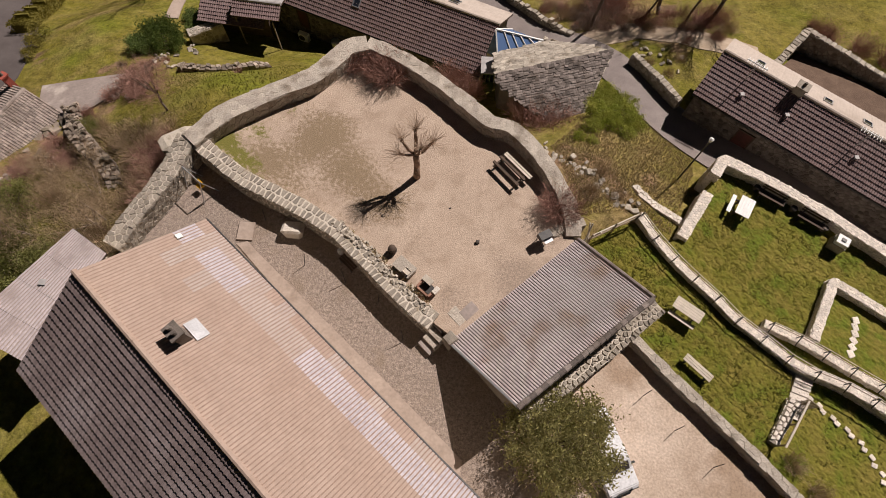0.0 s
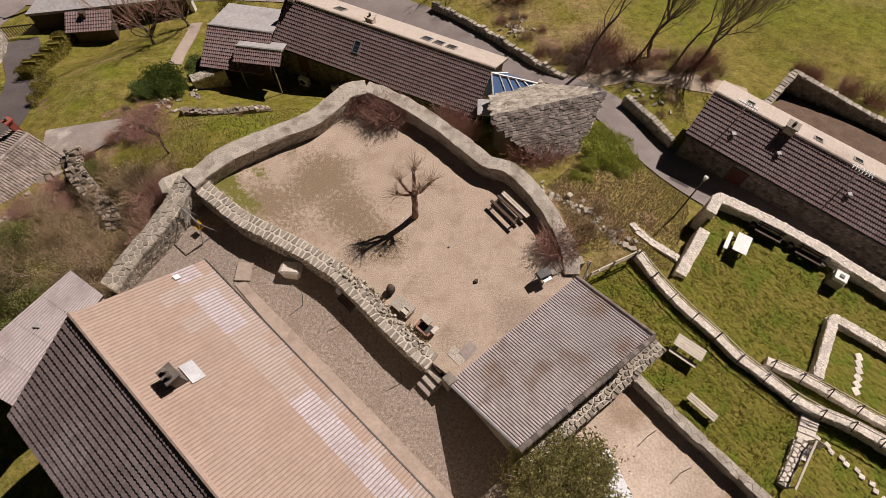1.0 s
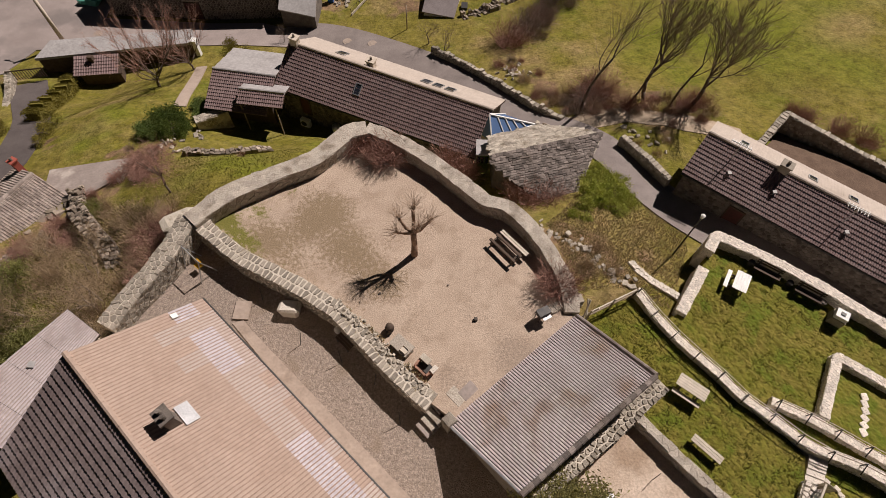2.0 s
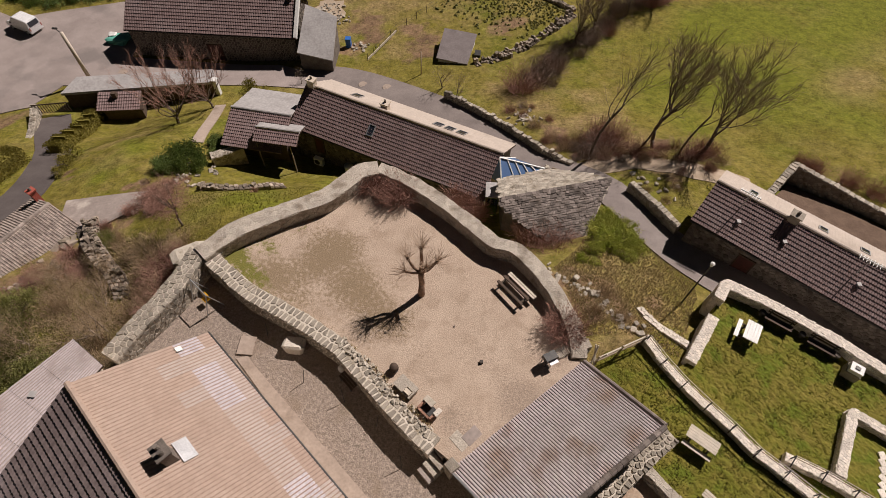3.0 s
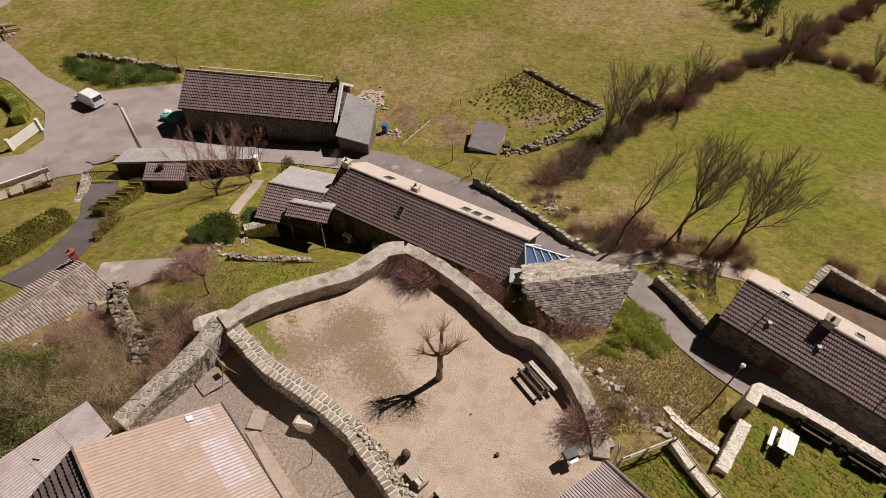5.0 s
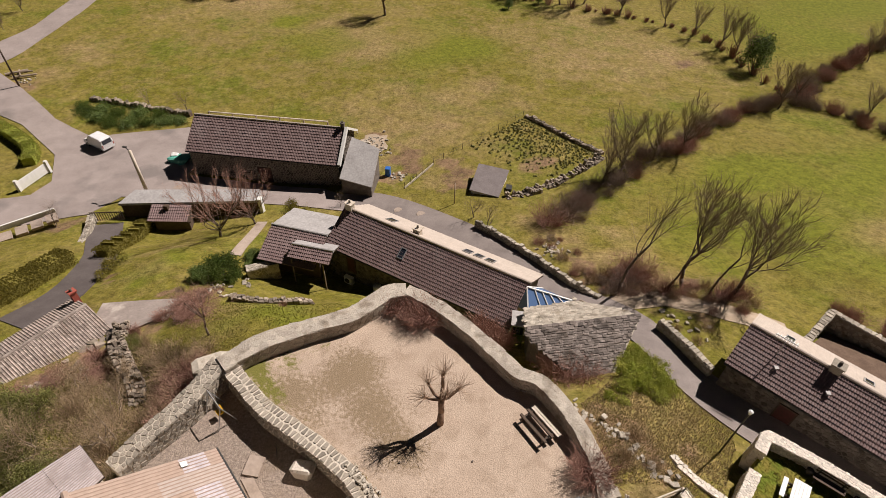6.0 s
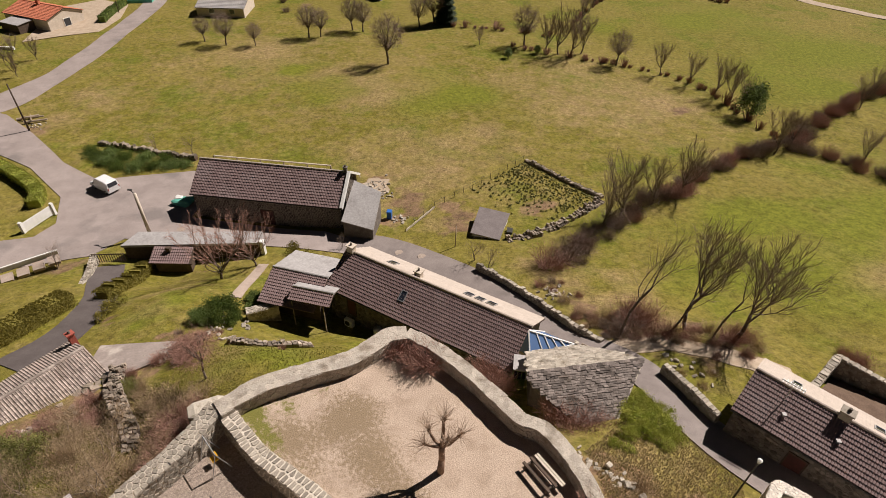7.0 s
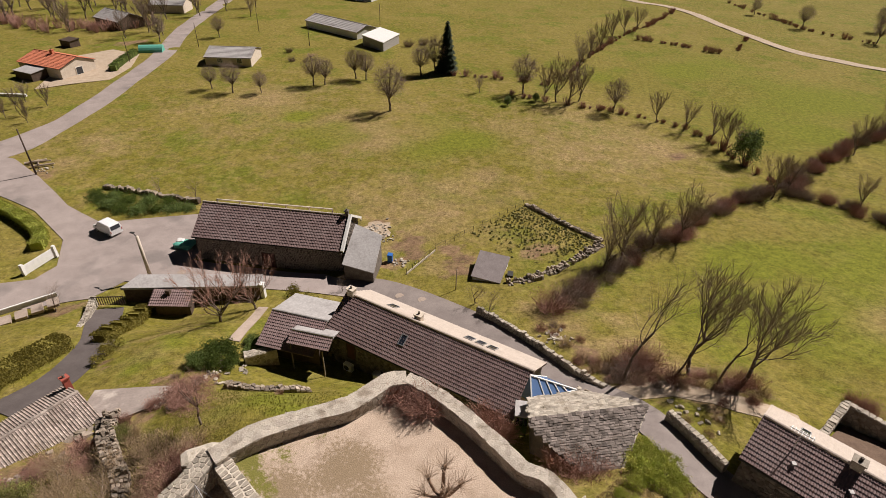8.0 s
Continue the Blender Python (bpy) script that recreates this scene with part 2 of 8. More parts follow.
M_TYRE = material("tyre_rubber", (0.02, 0.02, 0.02), (0.03, 0.03, 0.03), 4, 0.9, bump=0)


def glass_material(name, tint, rough=0.05):
    m = bpy.data.materials.new(name)
    m.use_nodes = True
    b = m.node_tree.nodes["Principled BSDF"]
    b.inputs["Base Color"].default_value = (*tint, 1)
    b.inputs["Roughness"].default_value, b.inputs["Specular IOR Level"].default_value = rough, 0.8
    return m


M_GLASS = glass_material("window_glass", (0.02, 0.025, 0.035))
M_GLASS_BLUE = glass_material("conservatory_glass", (0.12, 0.2, 0.38), 0.08)


def ground_material():
    """Meadow: green turf, straw and bare earth, mixed by the sheet's own cover values and by noise."""
    m = bpy.data.materials.new("meadow_ground")
    m.use_nodes = True
    n, l = m.node_tree.nodes, m.node_tree.links
    b = n["Principled BSDF"]
    b.inputs["Roughness"].default_value, b.inputs["Specular IOR Level"].default_value = 0.97, 0.1
    co = n.new("ShaderNodeTexCoord")

    def noise_at(scale, detail=6, rough=0.6):
        k = n.new("ShaderNodeTexNoise")
        k.inputs["Scale"].default_value, k.inputs["Detail"].default_value, k.inputs["Roughness"].default_value = scale, detail, rough
        l.new(co.outputs["Object"], k.inputs["Vector"])
        return k.outputs["Fac"]

    def math_of(op, a, c):
        k = n.new("ShaderNodeMath")
        k.operation = op
        for s, v in zip(k.inputs, (a, c)):
            if hasattr(v, "is_linked"):
                l.new(v, s)
            else:
                s.default_value = v
        return k.outputs[0]

    def mixed(fac, a, c):
        k = n.new("ShaderNodeMix")
        k.data_type = "RGBA"
        l.new(fac, k.inputs["Factor"])
        for s, v in ((k.inputs["A"], a), (k.inputs["B"], c)):
            if hasattr(v, "is_linked"):
                l.new(v, s)
            else:
                s.default_value = (*v, 1)
        return k.outputs["Result"]

    def span(v, lo, hi):
        k = n.new("ShaderNodeMapRange")
        k.inputs["From Min"].default_value, k.inputs["From Max"].default_value = lo, hi
        l.new(v, k.inputs["Value"])
        return k.outputs["Result"]

    def cover(name):
        k = n.new("ShaderNodeAttribute")
        k.attribute_name = name
        return k.outputs["Fac"]

    broad, middle, fine, clump = noise_at(0.05), noise_at(0.35, 8, 0.7), noise_at(4.0, 6, 0.7), noise_at(1.2, 6, 0.75)
    green = mixed(span(broad, 0.4, 0.6), (0.148, 0.13, 0.02), (0.192, 0.156, 0.036))
    green = mixed(span(middle, 0.45, 0.7), green, (0.212, 0.166, 0.05))
    green = mixed(span(noise_at(0.11, 5, 0.6), 0.5, 0.66), green, (0.125, 0.134, 0.016))
    straw = mixed(span(fine, 0.35, 0.65), (0.235, 0.162, 0.069), (0.314, 0.227, 0.117))
    earth = mixed(span(middle, 0.4, 0.62), (0.157, 0.101, 0.062), (0.235, 0.151, 0.089))
    dry = math_of("ADD", cover("dry"), math_of("MULTIPLY", math_of("SUBTRACT", middle, 0.5), 1.6))
    col = mixed(span(dry, 0.2, 0.95), green, straw)
    col = mixed(span(math_of("ADD", cover("lush"), math_of("MULTIPLY", math_of("SUBTRACT", middle, 0.5), 1.2)), 0.2, 0.8), col, (0.152, 0.158, 0.02))
    bare = math_of("ADD", cover("bare"), math_of("MULTIPLY", math_of("SUBTRACT", middle, 0.5), 1.4))
    col = mixed(span(bare, 0.4, 0.7), col, earth)
    calm = math_of("SUBTRACT", 0.5, math_of("MULTIPLY", cover("lush"), 0.6))
    fleck = math_of("MULTIPLY", span(noise_at(0.9, 10, 0.82), 0.5, 0.66), calm)
    col = mixed(fleck, col, (0.32, 0.268, 0.095))
    dark = math_of("MULTIPLY", span(noise_at(1.7, 8, 0.8), 0.52, 0.7), 0.55)
    col = mixed(dark, col, (0.085, 0.085, 0.02))
    hs = n.new("ShaderNodeHueSaturation")
    l.new(col, hs.inputs["Color"])
    rough = math_of("MULTIPLY", span(fine, 0.32, 0.68), 0.55)
    rough = math_of("ADD", rough, math_of("MULTIPLY", span(clump, 0.36, 0.64), 0.6))
    rough = math_of("ADD", rough, math_of("MULTIPLY", span(noise_at(11.0, 4, 0.7), 0.35, 0.65), 0.3))
    l.new(math_of("ADD", rough, 0.28), hs.inputs["Value"])
    l.new(hs.outputs["Color"], b.inputs["Base Color"])
    bp = n.new("ShaderNodeBump")
    bp.inputs["Strength"].default_value, bp.inputs["Distance"].default_value = 0.8, 0.12
    l.new(fine, bp.inputs["Height"])
    l.new(bp.outputs["Normal"], b.inputs["Normal"])
    return m


M_GROUND = ground_material()
M_CARPAINT = material("white_car_paint", (0.78, 0.78, 0.78), (0.74, 0.74, 0.75), 1.0, 0.25, bump=0, spec=0.6)


def let_light_through(m, share=0.45):
    """Thin leaves and blades: part of the light goes through them."""
    n, l = m.node_tree.nodes, m.node_tree.links
    b, out = n["Principled BSDF"], n["Material Output"]
    t, mix = n.new("ShaderNodeBsdfTranslucent"), n.new("ShaderNodeMixShader")
    l.new(b.inputs["Base Color"].links[0].from_socket, t.inputs["Color"])
    mix.inputs[0].default_value = share
    l.new(b.outputs[0], mix.inputs[1])
    l.new(t.outputs[0], mix.inputs[2])
    l.new(mix.outputs[0], out.inputs["Surface"])


for thin in (M_BLADE, M_STRAW, M_LEAF_OLIVE, M_LEAF_BUSH, M_LEAF_BRIGHT, M_LEAF, M_HEDGE):
    let_light_through(thin)

# ---- building kit ----
RNG = np.random.default_rng(7)


def mesh_of(name, verts, faces, mat, smooth=False):
    me = bpy.data.meshes.new(name)
    me.from_pydata([tuple(map(float, v)) for v in verts], [], [tuple(map(int, f)) for f in faces])
    for m in (mat if isinstance(mat, (list, tuple)) else [mat]):
        me.materials.append(m)
    if smooth:
        me.polygons.foreach_set("use_smooth", [True] * len(me.polygons))
    me.update()
    return me


def thing(name, label, category, at=(0, 0, 0), group="", kind="", turn=0.0):
    """An empty at the base of a thing, to hold its parts."""
    ob = new(name)
    ob.matrix_world = pose(*at, 0, 0, turn)
    return tagged(ob, label, category, group, kind)


def part(name, me, parent, label="", m=None):
    """A mesh as one part of a thing or of a part; m: its pose in the thing's own space."""
    ob = new(name, me)
    ob.parent = parent
    if m is not None:
        ob.matrix_local = m
    return tagged(ob, label)


class Soup:
    """Gathers pieces into one mesh."""

    def __init__(self):
        self.v, self.f = [], []

    def add(self, verts, faces):
        k = len(self.v)
        self.v.extend(verts)
        self.f.extend([[i + k for i in f] for f in faces])
        return self

    def box(self, c, size, m=None):
        cx, cy, cz = c
        sx, sy, sz = (s / 2 for s in size)
        vs = [Vector((cx + i * sx, cy + j * sy, cz + k * sz)) for i in (-1, 1) for j in (-1, 1) for k in (-1, 1)]
        if m is not None:
            vs = [m @ p for p in vs]
        return self.add(vs, BOX)

    def beam(self, a, b, w, h=None, up=(0, 0, 1)):
        """A straight beam from a to b, w wide and h deep."""
        a, b = Vector(a), Vector(b)
        d = (b - a).normalized()
        s = d.cross(Vector(up))
        s = s.normalized() if s.length > 1e-4 else Vector((1, 0, 0))
        u = s.cross(d)
        h = h or w
        vs = [p + s * (i * w / 2) + u * (k * h / 2) for p in (a, b) for i in (-1, 1) for k in (-1, 1)]
        return self.add(vs, BOX)

    def rod(self, a, b, r0, r1=None, sides=6):
        a, b = Vector(a), Vector(b)
        d = (b - a).normalized()
        s = d.orthogonal().normalized()
        u = d.cross(s)
        r1 = r0 if r1 is None else r1
        vs = [p + (s * math.cos(q) + u * math.sin(q)) * r for p, r in ((a, r0), (b, r1)) for q in (2 * math.pi * i / sides for i in range(sides))]
        fs = [[i, (i + 1) % sides, sides + (i + 1) % sides, sides + i] for i in range(sides)]
        return self.add(vs, fs + [list(range(sides))[::-1], list(range(sides, 2 * sides))])

    def tube(self, pts, r, sides=6):
        """One bent rod through points."""
        pts = [Vector(p) for p in pts]
        k = len(self.v)
        for i, p in enumerate(pts):
            d = (pts[min(i + 1, len(pts) - 1)] - pts[max(i - 1, 0)]).normalized()
            s = d.orthogonal().normalized() if abs(d.z) > 0.9 else Vector((0, 0, 1)).cross(d).normalized()
            u = d.cross(s)
            self.v += [p + (s * math.cos(q) + u * math.sin(q)) * r for q in (2 * math.pi * j / sides for j in range(sides))]
        for i in range(len(pts) - 1):
            for j in range(sides):
                a, b = k + i * sides + j, k + i * sides + (j + 1) % sides
                self.f.append([a, b, b + sides, a + sides])
        return self

    def mesh(self, name, mat, smooth=False):
        return mesh_of(name, self.v, self.f, mat, smooth)


BOX = [(0, 1, 3, 2), (4, 6, 7, 5), (0, 4, 5, 1), (2, 3, 7, 6), (0, 2, 6, 4), (1, 5, 7, 3)]


def stone_shape(sx, sy, sz, rng, rough=0.16, cut=0.22):
    """A rough stone: a box with its corners cut off and pushed about."""
    vs, fs = [], []
    sg = [(i, j, k) for i in (-1, 1) for j in (-1, 1) for k in (-1, 1)]
    for i, j, k in sg:
        w = 1 + rng.uniform(-rough, rough, 3)
        for ax in range(3):
            p = np.array([i, j, k], float)
            p[[a for a in range(3) if a != ax]] *= 1 - cut
            vs.append(Vector(p * w * (sx / 2, sy / 2, sz / 2)))
    ind = {s: 3 * n for n, s in enumerate(sg)}
    for ax in range(3):
        o1, o2 = [a for a in range(3) if a != ax]
        for s in (-1, 1):
            ring = []
            for a, b in ((-1, -1), (1, -1), (1, 1), (-1, 1)):
                c = [0, 0, 0]
                c[ax], c[o1], c[o2] = s, a, b
                ring.append(ind[tuple(c)] + ax)
            fs.append(ring)
    for s in sg:
        fs.append([ind[s], ind[s] + 1, ind[s] + 2])
    for ax in range(3):
        o1, o2 = [a for a in range(3) if a != ax]
        for a in (-1, 1):
            for b in (-1, 1):
                lo, hi = [0, 0, 0], [0, 0, 0]
                lo[ax], hi[ax] = -1, 1
                lo[o1] = hi[o1] = a
                lo[o2] = hi[o2] = b
                lo, hi = ind[tuple(lo)], ind[tuple(hi)]
                fs.append([lo + o1, hi + o1, hi + o2, lo + o2])
    return vs, fs


STONES = [stone_shape(1, 1, 1, RNG) for _ in range(14)]


def smooth_line(pts, step, sharp=False):
    """A line through points of any number of columns, smooth or with sharp corners, cut into even steps."""
    p = np.array(pts, float)
    if sharp:
        s = np.concatenate([[0], np.cumsum(np.linalg.norm(np.diff(p[:, :2], axis=0), axis=1))])
        q = np.unique(np.concatenate([np.linspace(0, s[-1], max(2, int(round(s[-1] / step)) + 1)), s]))
        return np.stack([np.interp(q, s, p[:, k]) for k in range(p.shape[1])], 1)
    out = []
    for i in range(len(p) - 1):
        a, b, c, d = p[max(i - 1, 0)], p[i], p[i + 1], p[min(i + 2, len(p) - 1)]
        for u in np.linspace(0, 1, 12, endpoint=False):
            out.append(0.5 * (2 * b + (c - a) * u + (2 * a - 5 * b + 4 * c - d) * u**2 + (3 * b - a - 3 * c + d) * u**3))
    out.append(p[-1])
    out = np.array(out)
    s = np.concatenate([[0], np.cumsum(np.linalg.norm(np.diff(out[:, :2], axis=0), axis=1))])
    n = max(2, int(round(s[-1] / step)) + 1)
    q = np.linspace(0, s[-1], n)
    return np.stack([np.interp(q, s, out[:, k]) for k in range(out.shape[1])], 1)


def sides_of(line, half):
    d = np.gradient(line[:, :2], axis=0)
    d /= np.linalg.norm(d, axis=1)[:, None] + 1e-9
    n = np.stack([-d[:, 1], d[:, 0]], 1)
    return d, n


def clipped(poly, nx_, ny_, c):
    """The part of a convex polygon on which nx * x + ny * y <= c."""
    out = []
    for k in range(len(poly)):
        (ax, ay), (bx, by) = poly[k - 1], poly[k]
        da, db = nx_ * ax + ny_ * ay - c, nx_ * bx + ny_ * by - c
        if (da <= 0) != (db <= 0):
            u = da / (da - db)
            out.append((ax + (bx - ax) * u, ay + (by - ay) * u))
        if db <= 0:
            out.append((bx, by))
    return out


def rubble_cells(length, width, size, rng, gap=0.03, tall=0.75, spill=0.0, jitter=0.38):
    """Fitted stones of uneven size over a strip: convex outlines in metres along and across it."""
    rows = max(1, int(round(width / (size * tall))))
    cols = max(1, int(round(length / size)))
    dx, dy = length / cols, width / rows
    pts = {}
    for r in range(-1, rows + 1):
        for c in range(-2, cols + 2):
            pts[r, c] = (dx * (c + 0.5 + (0.25 if r % 2 else -0.25) + rng.uniform(-jitter, jitter)), dy * (r + 0.5 + rng.uniform(-jitter, jitter) * (0.8 if rows > 1 else 0.2)), rng.uniform(-0.1, 0.1) * size * size)
    out = []
    for r in range(rows):
        for c in range(cols):
            x, y, w = pts[r, c]
            lo, hi = 0 - spill * rng.uniform(-0.6, 1), width + spill * rng.uniform(-0.6, 1)
            poly = [(x - 2 * dx, lo), (x + 2 * dx, lo), (x + 2 * dx, hi), (x - 2 * dx, hi)]
            for a in (-1, 0, 1):
                for b in (-2, -1, 0, 1, 2):
                    if (a or b) and (0 <= r + a < rows):
                        u, v, q = pts[r + a, c + b]
                        ex, ey = u - x, v - y
                        d = math.hypot(ex, ey)
                        poly = clipped(poly, ex / d, ey / d, ((u * u + v * v) - (x * x + y * y) + w - q) / (2 * d) - gap / 2)
                        if len(poly) < 3:
                            break
                if len(poly) < 3:
                    break
            poly = clipped(clipped(poly, -1, 0, 0.02), 1, 0, length + 0.02) if len(poly) > 2 else poly
            if len(poly) > 2:
                out.append(poly)
    return out


def fitted_stone(poly, rng, place, high, inset=0.8, relief=1.0):
    """A stone on an outline: its foot in the mortar, its worn top drawn in; place(u, v, h) gives the world point."""
    k = len(poly)
    cx, cy = sum(p[0] for p in poly) / k, sum(p[1] for p in poly) / k
    vs = [place(px, py, -0.05) for px, py in poly]
    tilt = rng.uniform(-0.05, 0.05, 2) * relief
    for px, py in poly:
        q = inset + rng.uniform(-0.06, 0.06) * relief
        ax, ay = cx + (px - cx) * q, cy + (py - cy) * q
        vs.append(place(ax, ay, high + tilt[0] * (ax - cx) + tilt[1] * (ay - cy)))
    fs = [(n, (n + 1) % k, k + (n + 1) % k, k + n) for n in range(k)] + [tuple(range(k, 2 * k))]
    return vs, fs


def stone_wall(name, label, pts, thick, mat, mortar, stone=0.4, course=0.28, tops=None, rng=None, rough_top=0.02, faces=(1, -1), single=0, proud=0.02, sharp=False, gap=0.035, relief=1.0, jitter=0.38, inset=0.82):
    """A masonry wall along points of x, y, top and foot, its fitted stones set in a mortar core. single: how many cap stones are parts of their own."""
    rng = rng or RNG
    line = smooth_line(pts, 0.25, sharp)
    root = thing(name, label, "stone wall", kind="structure")
    s_at = np.concatenate([[0], np.cumsum(np.linalg.norm(np.diff(line[:, :2], axis=0), axis=1))])
    length = s_at[-1]
    seed = float(rng.uniform(0, 90))
    half = np.array([thick / 2 * (1 + 0.13 * noise.noise((u * 0.7, seed, 0)) + 0.06 * noise.noise((u * 2.3, seed, 5))) for u in s_at])
    line[:, 2] += [rough_top * 1.2 * noise.noise((u * 1.1, seed, 9)) + 0.03 * noise.noise((u * 0.5, seed, 3)) for u in s_at]
    d, n = sides_of(line, thick)
    vs, fs = [], []
    for p, q, hh in zip(line, n, half):
        for s, z in ((-1, 3), (-1, 2), (1, 2), (1, 3)):
            vs.append((p[0] + q[0] * s * hh, p[1] + q[1] * s * hh, p[z]))
    for i in range(len(line) - 1):
        for k in range(4):
            a, b = 4 * i + k, 4 * i + (k + 1) % 4
            fs.append((a, b, b + 4, a + 4))
    fs += [(3, 2, 1, 0), tuple(4 * len(line) - 4 + k for k in range(4))]
    part("core", mesh_of("core", vs, fs, mortar), root)
    cols_ = [line[:, k] for k in range(4)] + [n[:, 0], n[:, 1], half]

    def along(u):
        return [np.interp(u, s_at, c) for c in cols_]

    def on_top(u, v, h):
        px, py, z, _, ax, ay, hh = along(u)
        o = (v / thick - 0.5) * 2 * hh
        return Vector((px + ax * o, py + ay * o, z + h))

    rest, caps = Soup(), []
    across = tops or max(1, int(round(thick / stone)))
    tall = thick / across / stone
    for poly in rubble_cells(length, thick, stone, rng, gap, tall, spill=0.05 + rough_top * 0.4, jitter=jitter):
        high = 0.012 + proud + relief * (rng.uniform(0, 0.03) + abs(rng.normal(0, rough_top)))
        caps.append(fitted_stone(poly, rng, on_top, high, inset, relief))
    for v, f in caps[single:]:
        rest.add(v, f)
    deep = max(line[:, 2] - line[:, 3])
    for side in faces:
        def on_face(u, v, h):
            px, py, z, _, ax, ay, hh = along(u)
            return Vector((px + ax * side * (hh + h), py + ay * side * (hh + h), z - 0.02 - v))
        for poly in rubble_cells(length, deep, stone * 1.05, rng, gap, course / stone):
            cu, cv = sum(p[0] for p in poly) / len(poly), sum(p[1] for p in poly) / len(poly)
            if cv > np.interp(cu, s_at, line[:, 2] - line[:, 3]):
                continue
            v, f = fitted_stone(poly, rng, on_face, rng.uniform(0.015, 0.06), 0.82)
            rest.add(v, f if side < 0 else [t[::-1] for t in f])
    if rest.v:
        tagged(part("stonework", rest.mesh("stonework", mat), root), kind="stuff")
    for v, f in caps[:single]:
        c = sum(v, Vector()) / len(v)
        LATE.append((root, "cap_stone", [mesh_of("cap_stone", [p - c for p in v], f, mat)], [Matrix.Translation(c)]))
    return root


LATE = []   # pieces of walls and roofs, linked last


def in_poly(px, py, poly):
    px, py = np.asarray(px, float), np.asarray(py, float)
    inside = np.zeros(px.shape, bool)
    j = len(poly) - 1
    for i in range(len(poly)):
        (xi, yi), (xj, yj) = poly[i][:2], poly[j][:2]
        cross = (yi > py) != (yj > py)
        inside ^= cross & (px < (xj - xi) * (py - yi) / ((yj - yi) if yj != yi else 1e-9) + xi)
        j = i
    return inside


def poly_mesh(name, poly, mat, z_of, lift, step=1.0, skirt=0.0, wobble=0.0):
    """A sheet over a polygon that follows the heights z_of, with a skirt round its rim."""
    from_line = []
    for i, a in enumerate(poly):
        b = poly[(i + 1) % len(poly)]
        k = max(1, int(math.dist(a, b) / step))
        from_line += [(a[0] + (b[0] - a[0]) * u / k, a[1] + (b[1] - a[1]) * u / k) for u in range(k)]
    if wobble:
        from_line = [(x + wobble * noise.noise((x * 0.9, y * 0.9, 3)), y + wobble * noise.noise((x * 0.9, y * 0.9, 9))) for x, y in from_line]
    rim = np.array(from_line)
    lo, hi = rim.min(0), rim.max(0)
    gx, gy = np.meshgrid(np.arange(lo[0] + step / 2, hi[0], step), np.arange(lo[1] + step / 2, hi[1], step))
    gx, gy = gx.ravel(), gy.ravel()
    keep = in_poly(gx, gy, from_line)
    gx, gy = gx[keep], gy[keep]
    near = np.array([np.min((rim[:, 0] - x) ** 2 + (rim[:, 1] - y) ** 2) > (step * 0.45) ** 2 for x, y in zip(gx, gy)], bool) if len(gx) else []
    pts = np.concatenate([rim, np.stack([gx[near], gy[near]], 1)]) if len(gx) else rim
    n = len(rim)
    from mathutils.geometry import delaunay_2d_cdt
    vo, _, fo, *_ = delaunay_2d_cdt([Vector(p) for p in pts], [], [list(range(n))], 1, 1e-5)
    xy = np.array([tuple(p) for p in vo])
    z = z_of(xy[:, 0], xy[:, 1]) + lift
    verts = [(x, y, h) for (x, y), h in zip(xy, z)]
    faces = [list(f) for f in fo]
    if skirt:
        k = len(verts)
        zr = z_of(rim[:, 0], rim[:, 1]) + lift
        verts += [(x, y, h) for (x, y), h in zip(rim, zr)] + [(x, y, h - skirt) for (x, y), h in zip(rim, zr)]
        faces += [(k + i, k + n + i, k + n + (i + 1) % n, k + (i + 1) % n) for i in range(n)]
    return mesh_of(name, verts, faces, mat, smooth=not skirt)


def strip_poly(pts):
    """The outline of a strip along points of x, y and width."""
    line = smooth_line(pts, 1.5)
    _, n = sides_of(line, 1)
    left = [(p[0] + q[0] * p[2] / 2, p[1] + q[1] * p[2] / 2) for p, q in zip(line, n)]
    right = [(p[0] - q[0] * p[2] / 2, p[1] - q[1] * p[2] / 2) for p, q in zip(line, n)]
    return left + right[::-1]


# ---- roofs ----
def tile_shape(w, c, prof, sides=3, thick=0.02):
    """One course of a roll tile, w wide and c long, its lower end proud; its top edge lies at the origin and it runs down -y."""
    vs, fs = [], []
    line = ((0, 0), (0.3, 0), (0.42, 0.75), (0.55, 1), (0.68, 0.75), (0.8, 0), (1, 0))
    sides = len(line) - 1
    for y, lift in ((0.0, 0.0), (-c - 0.03, 0.06)):
        for u, h in line:
            vs.append(Vector(((u - 0.5) * w, y, lift + prof * h)))
    k = sides + 1
    for i in range(sides):
        fs.append((i, k + i, k + i + 1, i + 1))
    base = len(vs)
    for i in range(k):
        vs.append(vs[k + i] - Vector((0, 0, 0.09)))
    for i in range(sides):
        fs.append((k + i, base + i, base + i + 1, k + i + 1))
    return vs, fs


def roof_frame(ridge_a, ridge_b, eave_a):
    """The pose of a roof slope: x along the ridge, -y down the slope, z out of it."""
    a, b, e = Vector(ridge_a), Vector(ridge_b), Vector(eave_a)
    x = (b - a).normalized()
    y = -((e - a) - x * (e - a).dot(x)).normalized()
    z = x.cross(y)
    if z.z < 0:
        return roof_frame(ridge_b, ridge_a, Vector(eave_a) + (b - a))
    m = Matrix((x, y, z)).transposed().to_4x4()
    m.translation = a
    return m


